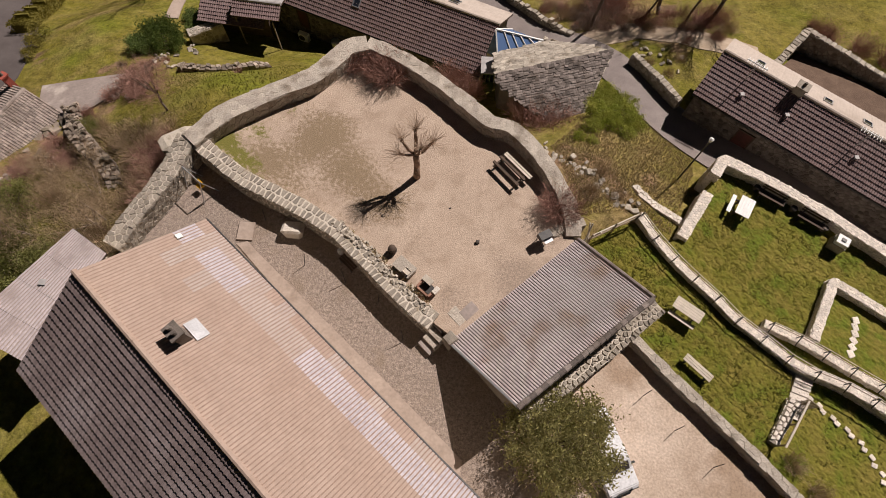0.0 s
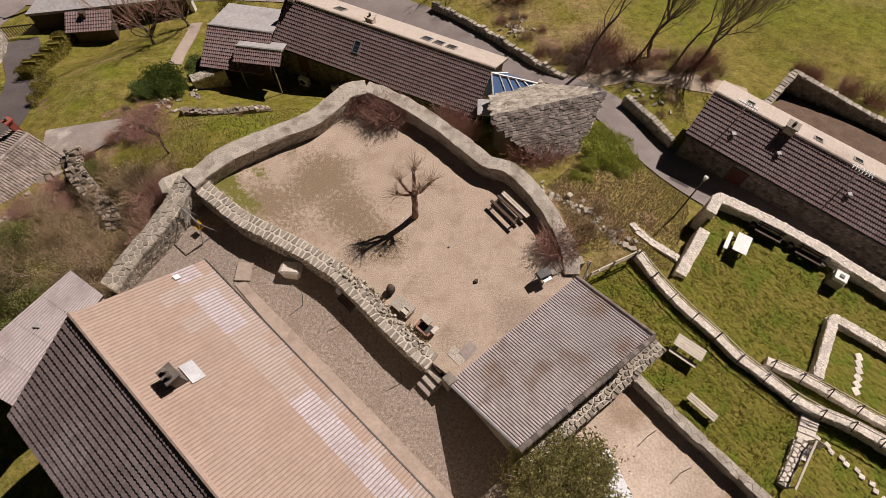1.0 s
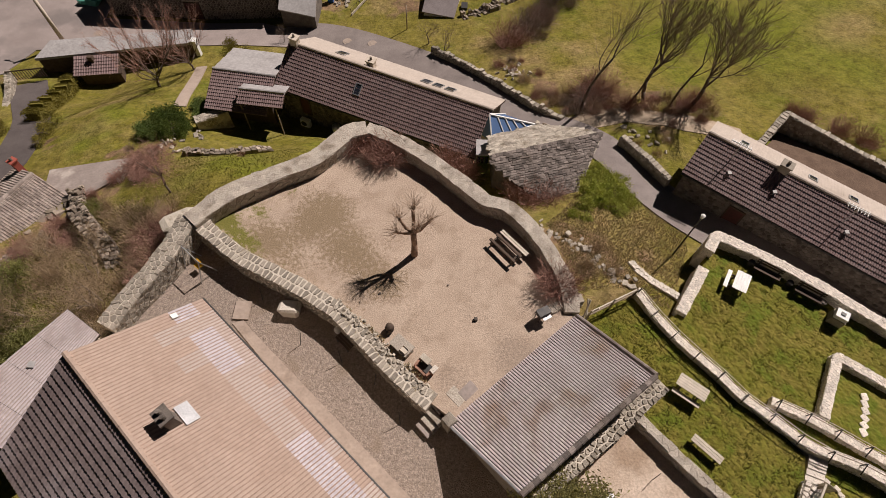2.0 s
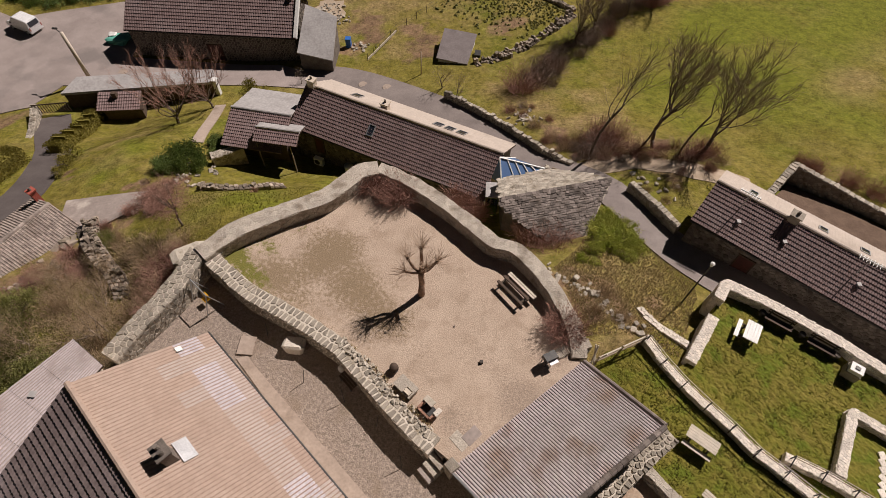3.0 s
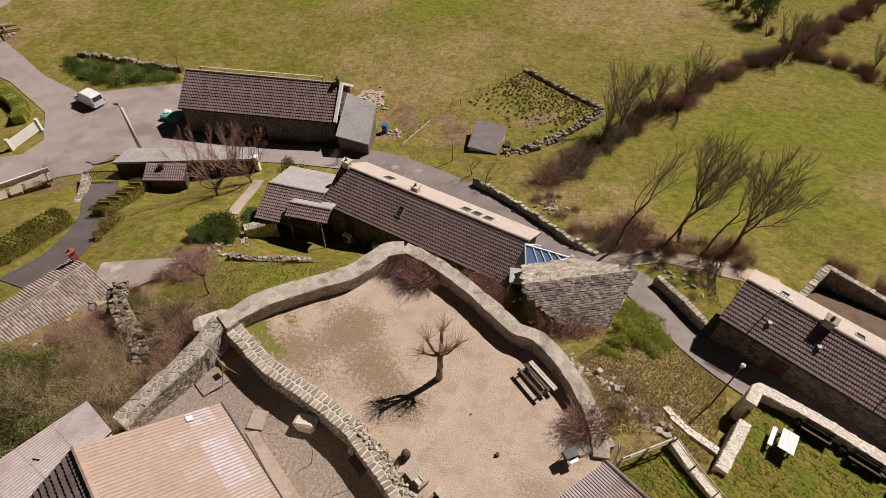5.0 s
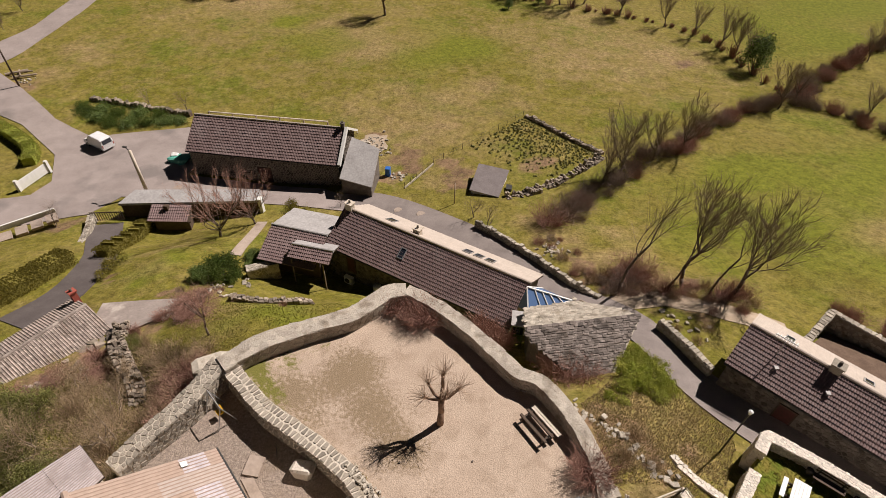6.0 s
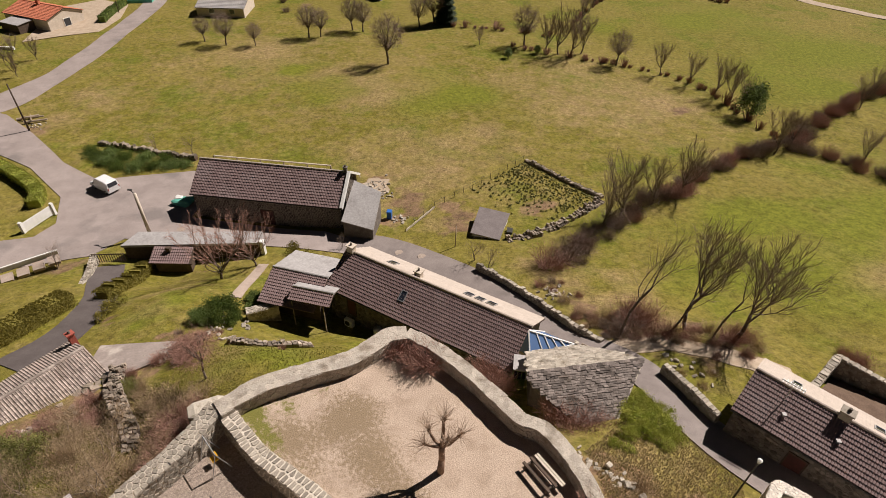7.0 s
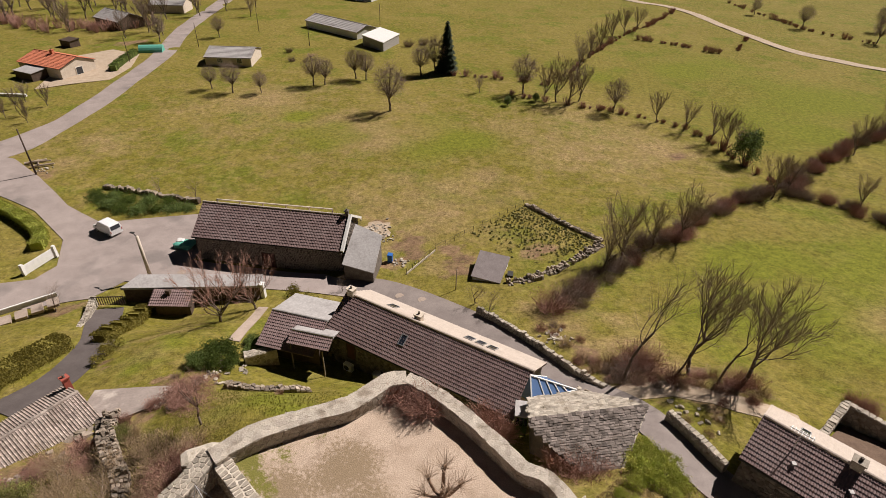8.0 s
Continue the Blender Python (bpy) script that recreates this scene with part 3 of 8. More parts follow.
def tile_slope(name, root, ridge_a, ridge_b, eave_a, mat, w=0.24, c=0.36, prof=0.05, deck=None, jit=0.004, single=None, pale=None, sides=3):
    """A slope of tiles on a deck. single: which tiles (column, row) are parts of their own; pale: (test, material) for repaired patches."""
    a, b, e = Vector(ridge_a), Vector(ridge_b), Vector(eave_a)
    m = roof_frame(a, b, e)
    length = (b - a).length
    x = (b - a).normalized()
    down = ((e - a) - x * (e - a).dot(x)).length
    cols, rows = max(2, round(length / w)), max(1, round(down / c))
    w, c = length / cols, down / rows
    v, f = tile_shape(w * 1.02, c, prof, sides)
    soup, patch, late = Soup(), Soup(), []
    for j in range(rows):
        for i in range(cols):
            q = m @ Matrix.Translation(((i + 0.5) * w, -j * c, 0.02 + RNG.uniform(-jit, jit))) @ Matrix.Rotation(RNG.uniform(-0.004, 0.004), 4, "Z")
            if pale and pale[0](i / cols, j / rows):
                patch.add([q @ p for p in v], f)
            elif single and single(i, j):
                late.append(q)
            else:
                soup.add([q @ p for p in v], f)
    slope = part(name, mesh_of(name, [m @ Vector(p) for p in ((0, 0, 0), (length, 0, 0), (length, -down, 0), (0, -down, 0), (0, 0, -0.12), (length, 0, -0.12), (length, -down, -0.12), (0, -down, -0.12))],
                               [(3, 2, 1, 0)[::-1], (4, 5, 6, 7)[::-1], (0, 1, 5, 4), (1, 2, 6, 5), (2, 3, 7, 6), (3, 0, 4, 7)], deck or M_WOOD_DARK), root)
    if soup.v:
        tagged(part("tiles", soup.mesh("tiles", mat), slope), kind="stuff")
    if patch.v:
        tagged(part("pale_tiles", patch.mesh("pale_tiles", pale[1]), slope, "newer pale tiles"), kind="stuff")
    if late:
        LATE.append((slope, "tile", [mesh_of("tile", v, f, mat)], late))
    return slope


def ribbed_roof(name, root, ridge_a, ridge_b, eave_a, mat, groove, cuts, pitch=0.177, ribs=5, pale=None, deck=None, depth=0.045, gap=0.1):
    """Corrugated sheets on a deck, each sheet a piece of its own, also over a skewed plan; cuts: where the rows of sheets meet, in metres down the slope. pale: (test of column and row, material)."""
    a, b, e = Vector(ridge_a), Vector(ridge_b), Vector(eave_a)
    y = (a - e).normalized()
    x = ((b - a) - y * (b - a).dot(y)).normalized()
    z = x.cross(y)
    if z.z < 0:
        return ribbed_roof(name, root, b, a, e + (b - a), mat, groove, cuts, pitch, ribs, pale, deck, depth, gap)
    m = Matrix((x, y, z)).transposed().to_4x4()
    m.translation = a
    length, skew = (b - a).dot(x), (b - a).dot(y) / (b - a).dot(x)
    down = (e - a).length
    cols = max(1, round(length / (pitch * ribs)))
    w = length / cols
    q = [(u, u * skew - v, h) for h in (-0.06, -0.14) for u, v in ((0, 0), (length, 0), (length, down), (0, down))]
    slope = part(name, mesh_of(name, [m @ Vector(p) for p in q], [(0, 3, 2, 1), (4, 5, 6, 7), (0, 1, 5, 4), (1, 2, 6, 5), (2, 3, 7, 6), (3, 0, 4, 7)], deck or M_WOOD_DARK), root)
    prof = [(0.0, -depth), (gap, 0.0), (0.5, 0.018), (1 - gap, 0.0)]
    line = [((i + u) * w / ribs, h) for i in range(ribs) for u, h in prof] + [(w, -depth)]
    late = {}
    for j in range(len(cuts) - 1):
        c = cuts[j + 1] - cuts[j]
        for tone in {mat: 0, **({pale[1]: 0, pale[3]: 0} if pale else {})}:
            vs = [(px, yy, h + zz) for yy, zz in ((0.0, 0.0), (-c - 0.04, 0.02)) for px, h in line] + [(px, -c - 0.04, h - 0.01) for px, h in line]
            k = len(line)
            fs = [(i, k + i, k + i + 1, i + 1) for i in range(k - 1)] + [(k + i, 2 * k + i, 2 * k + i + 1, k + i + 1) for i in range(k - 1)]
            me = mesh_of("sheet", vs, fs, [tone, groove])
            me.polygons.foreach_set("material_index", [1 if i < k - 1 and i % 4 in (0, 3) else 0 for i in range(len(fs))])
            late[(j, tone.name)] = (me, [])
        for i in range(cols):
            tone = mat if not pale else pale[1] if pale[0](i, j) else pale[3] if pale[2](i, j) else mat
            late[(j, tone.name)][1].append(m @ Matrix.Translation((i * w, (i + 0.5) * w * skew - cuts[j], RNG.uniform(0, 0.006))))
    for me, places in late.values():
        if places:
            LATE.append((slope, "sheet", [me], places))
    return slope


def quad_sheets(name, root, a, b, c, d, mat, groove, cols, rows, ribs=5, depth=0.045, gap=0.16):
    """Corrugated sheets over four corners, ribs running from the ridge a-b to the eave d-c; each sheet is a piece of its own."""
    a, b, c, d = (Vector(p) for p in (a, b, c, d))
    nz = (b - a).cross(d - a).normalized()
    nz = nz if nz.z > 0 else -nz
    low = nz * 0.14
    slope = part(name, mesh_of(name, [p - nz * 0.06 for p in (a, b, c, d)] + [p - low for p in (a, b, c, d)], [(0, 1, 2, 3), (7, 6, 5, 4), (0, 4, 5, 1), (1, 5, 6, 2), (2, 6, 7, 3), (3, 7, 4, 0)], M_WOOD_DARK), root)
    prof = [(0.0, -depth), (gap, 0.0), (0.5, 0.018), (1 - gap, 0.0)]
    for j in range(rows):
        for i in range(cols):
            line = [((i + (k + u) / ribs) / cols, h) for k in range(ribs) for u, h in prof] + [((i + 1) / cols, -depth)]
            vs = []
            for v, lift in ((j / rows, 0.0), ((j + 1) / rows + 0.01, 0.02), ((j + 1) / rows + 0.01, 0.01)):
                vs += [a.lerp(b, u).lerp(d.lerp(c, u), v) + nz * (h + lift) for u, h in line]
            k = len(line)
            fs = [(n, k + n, k + n + 1, n + 1) for n in range(k - 1)] + [(k + n, 2 * k + n, 2 * k + n + 1, k + n + 1) for n in range(k - 1)]
            me = mesh_of("sheet", vs, fs, [mat, groove])
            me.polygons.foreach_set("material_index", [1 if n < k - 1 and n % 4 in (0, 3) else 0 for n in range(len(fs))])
            LATE.append((slope, "sheet", [me], [Matrix.Identity(4)]))
    return slope


def ridge_caps(root, a, b, mat, r=0.13, step=0.42):
    """Half-round cap tiles along a ridge, each a piece of its own."""
    a, b = Vector(a), Vector(b)
    n = max(2, int((b - a).length / step))
    d = (b - a) / n
    me = Soup().rod((0, 0, 0), (d.length * 1.03, 0, 0.008), r, r * 1.05, 8).mesh("ridge_cap", mat)
    LATE.append((root, "ridge_cap", [me], [Matrix.Translation(a + d * i) @ Matrix.Rotation(math.atan2(d.y, d.x), 4, "Z") for i in range(n)]))


def rubble_face(root, name, a, b, z0, z1, mat, out, stone=0.36, course=0.27, holes=(), peak=None, gap=0.05):
    """Fitted stones on a wall face from a to b, between two heights, left out at the holes (s0, s1, z0, z1); peak: gable height at mid-span."""
    a, b = Vector((*a, 0)), Vector((*b, 0))
    length = (b - a).length
    d = (b - a).normalized()
    o = Vector((*out, 0)).normalized()
    flip = d.cross(Vector((0, 0, 1))).dot(o) < 0
    s = Soup()

    def place(u, v, h):
        p = a + d * u + o * (0.005 + h)
        return Vector((p.x, p.y, z0 + v))

    for poly in rubble_cells(length, max(z1, peak or z1) - z0, stone, RNG, gap, course / stone):
        u = sum(p[0] for p in poly) / len(poly)
        lim = z1 if peak is None else z1 + (peak - z1) * (1 - abs(2 * u / length - 1))
        if z0 + max(p[1] for p in poly) > lim + 0.02 or any(max(p[0] for p in poly) > h[0] and min(p[0] for p in poly) < h[1] and z0 + max(p[1] for p in poly) > h[2] and z0 + min(p[1] for p in poly) < h[3] for h in holes):
            continue
        v, f = fitted_stone(poly, RNG, place, RNG.uniform(0.02, 0.05), 0.85)
        s.add(v, [t[::-1] for t in f] if flip else f)
    return tagged(part(name, s.mesh(name, mat), root), kind="stuff")


def gable_house(name, label, a, b, zr, ze, w_left, w_right, zg, wall_mat, roof_l, roof_r, over=0.3, gable_over=0.25, tile=(0.24, 0.36, 0.06), tile_l=None, single_l=None, single_r=None, pale_r=None, pale_l=None, sheets_l=None, openings=(), stone=None, gutter=True):
    """A house with a ridge from a to b; left and right as seen when walking from a to b. openings: (face, s0, s1, z0, z1, kind, material)."""
    a, b = Vector((*a, 0)), Vector((*b, 0))
    d = (b - a).normalized()
    n = Vector((-d.y, d.x, 0))
    root = thing(name, label, "house")
    ends = [a + d * gable_over, b - d * gable_over]
    drop = Vector((0, 0, -0.14))
    soup = Soup()
    vs = []
    for e in ends:
        for off, z in ((n * (w_left - over), zg), (n * (w_left - over), ze + (zr - ze) * over / w_left - 0.16), (Vector(), zr - 0.16), (-n * (w_right - over), ze + (zr - ze) * over / w_right - 0.16), (-n * (w_right - over), zg)):
            p = e + off
            vs.append((p.x, p.y, z))
    soup.add([Vector(p) for p in vs], [(4, 3, 2, 1, 0), (5, 6, 7, 8, 9), (0, 1, 6, 5), (1, 2, 7, 6), (2, 3, 8, 7), (3, 4, 9, 8), (4, 0, 5, 9)])
    wall = part("wall", soup.mesh("wall", wall_mat), root)
    corners = {"left": (ends[0] + n * (w_left - over), ends[1] + n * (w_left - over), n), "right": (ends[0] - n * (w_right - over), ends[1] - n * (w_right - over), -n),
               "start": (ends[0] + n * (w_left - over), ends[0] - n * (w_right - over), -d), "end": (ends[1] + n * (w_left - over), ends[1] - n * (w_right - over), d)}
    for face, (p, q, o) in corners.items():
        holes = [x[1:5] for x in openings if x[0] == face]
        if stone and face in stone[1]:
            rubble_face(wall, "stonework", (p.x, p.y), (q.x, q.y), zg, ze + 0.0, stone[0], (o.x, o.y), holes=[(h[0], h[1], zg + h[2], zg + h[3]) for h in holes], peak=(zr - 0.1 if face in ("start", "end") else None))
        for x in openings:
            if x[0] != face:
                continue
            t = (q - p).normalized()
            start = p + t * x[1]
            if t.cross(-o).z < 0:
                t, start = -t, p + t * x[2]
            m = Matrix((t, -o, Vector((0, 0, 1)))).transposed().to_4x4()
            m.translation = start
            m.translation.z = zg + x[3]
            opening(root, x, m)
    za, zb = Vector((0, 0, zr)), Vector((0, 0, ze))
    if sheets_l:
        ribbed_roof("roof_slope", root, a + za, b + za, a + n * w_left + zb, roof_l, *sheets_l)
    else:
        tile_slope("roof_slope", root, a + za, b + za, a + n * w_left + zb, roof_l, *(tile_l or tile), single=single_l, pale=pale_l)
    tile_slope("roof_slope", root, a + za, b + za, a - n * w_right + zb, roof_r, *tile, single=single_r, pale=pale_r)
    ridge_caps(root, a + za + Vector((0, 0, 0.04)), b + za + Vector((0, 0, 0.04)), roof_l)
    if gutter:
        pair = gutter if isinstance(gutter, tuple) else (gutter, gutter)
        for off, metal in ((n * (w_left + 0.06), pair[0]), (-n * (w_right + 0.06), pair[1])):
            g = Soup().rod(a + off + zb - Vector((0, 0, 0.09)), b + off + zb - Vector((0, 0, 0.09)), 0.07, sides=8)
            part("gutter", g.mesh("gutter", metal if metal is not True else M_METAL), root)
    return root


def opening(root, x, m):
    """A door or window set into a face; m has its lower left corner, x along the face, y into the wall."""
    face, s0, s1, z0, z1, kind, mat = x
    w, h = s1 - s0, z1 - z0
    fr = Soup()
    t = 0.09
    for c, s in (((w / 2, -0.03, t / 2), (w, 0.14, t)), ((w / 2, -0.03, h - t / 2), (w, 0.14, t)), ((t / 2, -0.03, h / 2), (t, 0.14, h - 2 * t)), ((w - t / 2, -0.03, h / 2), (t, 0.14, h - 2 * t))):
        fr.box(c, s)
    holder = part(kind, fr.mesh(kind, M_WOOD_DARK if kind == "door" else M_WHITE), root)
    holder.matrix_local = root.matrix_world.inverted() @ m
    leaf = Soup().box((w / 2, -0.02, h / 2), (w - 2 * t, 0.05, h - 2 * t))
    part("door_leaf" if kind == "door" else "pane", leaf.mesh("leaf", mat), holder)
    return holder


def chimney(root, at, z0, z1, sx=0.6, sy=0.5, turn=0.0, mat=None, pots=1):
    m = Matrix.Translation((at[0], at[1], 0)) @ Matrix.Rotation(turn, 4, "Z")
    s = Soup().box((0, 0, (z0 + z1) / 2), (sx, sy, z1 - z0), m)
    ch = part("chimney", s.mesh("chimney", mat or M_RENDER), root)
    part("cap", Soup().box((0, 0, z1 + 0.05), (sx + 0.16, sy + 0.16, 0.1), m).mesh("cap", mat or M_CONCRETE), ch)
    for i in range(pots):
        q = m @ Vector(((i - (pots - 1) / 2) * 0.3, 0, z1 + 0.1))
        part("chimney_pot", Soup().rod(q, q + Vector((0, 0, 0.25)), 0.11, 0.09, 8).mesh("chimney_pot", M_STONE_DARK), ch)
    return ch


def skylight(root, frame_m, x, y, w=0.8, h=1.0):
    """A roof window on a slope; x along the ridge and y down the slope to its middle."""
    m = frame_m @ Matrix.Translation((x, -y, 0.08))
    s = Soup()
    t = 0.07
    for c, sz in (((0, h / 2, 0), (w + t, t, 0.14)), ((0, -h / 2, 0), (w + t, t, 0.14)), ((w / 2, 0, 0), (t, h - t, 0.14)), ((-w / 2, 0, 0), (t, h - t, 0.14))):
        s.box(c, sz, m)
    sk = part("skylight", s.mesh("skylight", M_ZINC), root)
    part("pane", Soup().box((0, 0, 0), (w - t, h - t, 0.06), m).mesh("pane", M_GLASS), sk)
    return sk

# ---- the lie of the land: known heights (x, y, z) ----
NEAR_HEIGHTS = [(-13.8, 22.8, -2), (-18.6, 21.5, -2.5), (-26.5, 23.2, -5.6), (-23.4, 15.7, -4), (-25.3, 12.3, -3), (-11.2, 29.2, -7.0), (-16.4, 26.0, -4.6), (11.4, 20.2, -3),
                (7.3, 17.8, -1.5), (9.2, 15.8, -1.2), (15.2, 18.9, -3.4), (13.6, 26.1, -4.5), (15.4, 23.7, -4.4), (28.6, 13.4, -4.6), (29.4, 29.5, -5.5), (-34.3, 29, -8.2), (0, 14, -0.5), (-8, 17, -0.6)]
MIDDLE_HEIGHTS = [(28.9, 37.6, -8), (14.8, 59, -12), (34.3, 57.9, -11), (32.1, 40.7, -8), (-39.2, 33.2, -10), (-29.6, 32.9, -8), (-17.1, 51.8, -13.5), (-9.4, 48.7, -12.5), (-1.7, 43.9, -11),
                  (4.1, 38.8, -9.5), (8.3, 33.8, -7.5), (11.7, 28.8, -5), (0.8, 55.7, -12.5), (1.5, 75.2, -13.5), (-46, 31.9, -10), (17.2, 36.4, -7.5), (-8, 31.4, -9.0), (-3, 28, -8.0), (-17, 31.4, -8.8), (-20.5, 32, -8.6), (-12, 32, -9.2), (-15.5, 28.6, -7.2), (4, 24, -5.5), (9, 24, -4.2)]
FAR_HEIGHTS = [(-55.1, 56.6, -14.5), (-94.5, 137.3, -14), (-22.9, 95.5, -14), (-118.8, 123.8, -14), (42.3, 97.2, -14), (-45.5, 63.7, -14.5), (-27.9, 52.8, -14.5), (-77, 70, -14.3), (-52, 38, -13), (-42, 42, -12.8),
               (-30, 46, -13.2), (-35, 39.8, -12.9), (-30, 41.4, -12.4), (-26, 42, -11.8), (-36, 44, -13.3), (80, 60, -12), (100, 170, -14), (0, 180, -14), (-150, 60, -14), (-60, 20, -9), (60, 20, -5)]
BACK_HEIGHTS = [(10, 0, -2.6), (-5, 5, -2.2), (-22, 4, -3), (-15, -12, -3.5), (15, -15, -3.5), (40, -10, -4), (-50, -10, -6), (25, 5, -2.6), (20, 12, -2.4), (-18, 14, -2.6),
                (0, 420, -14), (-400, 200, -14), (400, 200, -14), (-300, -200, -10), (300, -200, -8), (0, -300, -6), (1500, 1500, -14), (-1500, 1500, -14), (-1500, -1500, -10), (1500, -1500, -10)]
KNOWN = np.array(NEAR_HEIGHTS + MIDDLE_HEIGHTS + FAR_HEIGHTS + BACK_HEIGHTS)


def kernel(d2):
    return np.sqrt(d2 + 9.0)


_d2 = ((KNOWN[:, None, :2] - KNOWN[None, :, :2]) ** 2).sum(-1)
_n = len(KNOWN)
_sys = np.block([[kernel(_d2), np.ones((_n, 1))], [np.ones((1, _n)), np.zeros((1, 1))]])
WEIGHTS = np.linalg.solve(_sys, np.append(KNOWN[:, 2], 0))

COURT = [(-14.7, 16.8), (-13.4, 18.3), (-11.9, 19.4), (-8.4, 21.5), (-7.3, 22.8), (-5.4, 24.1), (-3.9, 23.6), (-0.7, 21.5), (2.4, 18.9), (4.7, 17.5), (6.5, 14.8), (7.3, 13.0), (7.2, 11.2), (0.9, 6.1), (-0.4, 7.0), (-2.1, 8.3), (-5.7, 11.6), (-9.8, 13.8), (-13.4, 15.8)]
YARD = [(-15.0, 16.9), (-16.8, 13.1), (-18.0, 10.0), (-16, 6.5), (-6, -2), (2, -8), (5, 2), (3, 4), (1.0, 6.3), (-0.6, 6.9), (-5.7, 11.6), (-9.8, 13.8), (-13.4, 15.8)]
GARDEN_A = [(7.3, 11.2), (8.5, 13.2), (11.3, 13.9), (13.5, 10.9), (15.9, 8.3), (18.2, 6.4), (19.0, 5.4), (18.4, 3.8), (17.0, 1.9), (17.6, -0.2), (10.6, 6.9), (9.5, 8.2)]
GARDEN_B = [(13.8, 13.1), (15.7, 16.0), (16.9, 18.2), (20.6, 16.3), (25.4, 12.8), (30, 9.5), (33, 4), (24.5, 3.2), (20.5, 5.2), (18.2, 6.4), (15.9, 8.3), (13.5, 10.9), (12.3, 12.4)]
GARDEN_C = [(19.0, 5.4), (20.5, 5.2), (24.5, 3.2), (33, 4), (34, -12), (18, -12), (17.6, -0.2), (17.0, 1.9), (18.4, 3.8)]
PARKING = [(3.2, 3.2), (6.0, 4.9), (9.6, 8.1), (10.6, 7.1), (17.7, -0.4), (19, -12), (2, -12), (3.5, 0.5)]
TERRACES = [("court", COURT, 0.0), ("yard", YARD, -1.0), ("garden", GARDEN_A, -1.3), ("garden", GARDEN_B, -1.5), ("garden", GARDEN_C, -1.6), ("parking", PARKING, -1.85)]


def land(x, y, cut=False):
    """The height of the ground at x, y; cut: let down where a terrace covers it."""
    x, y = np.atleast_1d(np.asarray(x, float)), np.atleast_1d(np.asarray(y, float))
    d2 = (x[:, None] - KNOWN[None, :, 0]) ** 2 + (y[:, None] - KNOWN[None, :, 1]) ** 2
    z = kernel(d2) @ WEIGHTS[:-1] + WEIGHTS[-1]
    z += 0.12 * np.sin(x * 0.31 + 1.7 * np.sin(y * 0.13)) * np.sin(y * 0.27 + x * 0.09)
    if cut:
        for _, poly, h in TERRACES:
            inside = in_poly(x, y, poly)
            z[inside] = np.minimum(z[inside], h - 0.5)
    return z


def land_at(x, y):
    """The height on which a thing at x, y stands."""
    for _, poly, h in TERRACES:
        if in_poly([x], [y], poly)[0]:
            return h
    return float(land(x, y)[0])


def steps_from(lo, hi, fine, out, grow):
    c = list(np.arange(lo, hi + fine / 2, fine))
    s = fine
    while c[-1] < out:
        s *= grow
        c.append(c[-1] + s)
    s = fine
    while c[0] > -out:
        s *= grow
        c.insert(0, c[0] - s)
    return np.array(c)


gx, gy = steps_from(-50, 50, 0.9, 2500, 1.09), steps_from(-12, 80, 0.9, 2500, 1.09)
X, Y = np.meshgrid(gx, gy)
xs, ys = X.ravel(), Y.ravel()
zs = np.concatenate([land(xs[i:i + 4000], ys[i:i + 4000], True) for i in range(0, len(xs), 4000)])
nx, ny = len(gx), len(gy)
quads = [(j * nx + i, j * nx + i + 1, (j + 1) * nx + i + 1, (j + 1) * nx + i) for j in range(ny - 1) for i in range(nx - 1)]
me = mesh_of("ground", np.stack([xs, ys, zs], 1), quads, M_GROUND, True)


def blot(x, y, cx, cy, r, soft=0.5):
    return np.clip((1.25 - np.hypot(x - cx, y - cy) / r + 0.35 * np.sin(x * 1.1 / r * 4 + cx) * np.sin(y * 1.3 / r * 4 + cy)) / 1.25, 0, 1) ** 1.5


DRY_SPOTS = [(8, 43.6, 5), (10.5, 41.5, 5), (13.3, 40.8, 4.5), (11, 38, 4), (16, 38.5, 3), (-12, 70, 9), (-9, 72, 8), (9, 20, 5), (10, 17.5, 4.5), (13, 18.5, 3.5), (-27, 18, 5), (-24, 21, 4), (-8, 57, 6), (-15, 60, 6), (9.5, 17, 5), (12.5, 16.8, 4), (-76, 74, 6), (9.5, 40.5, 5), (6.5, 44, 4), (13, 45, 5), (-30, 30, 4), (-31, 35, 4), (10, 18.5, 6), (-17, 25, 3), (8, 19, 6), (11, 17, 5), (12, 20, 4), (-21, 17, 6), (8, 41, 7), (13, 37, 6), (5, 46, 5), (-17, 73, 12), (-10, 66, 8), (-6, 80, 10), (-75, 84, 8), (12, 105, 22), (25, 100, 16), (10, 14, 3.5), (20, -2, 4), (-30, 100, 18), (-55, 110, 20), (40, 50, 9), (45, 60, 9)]
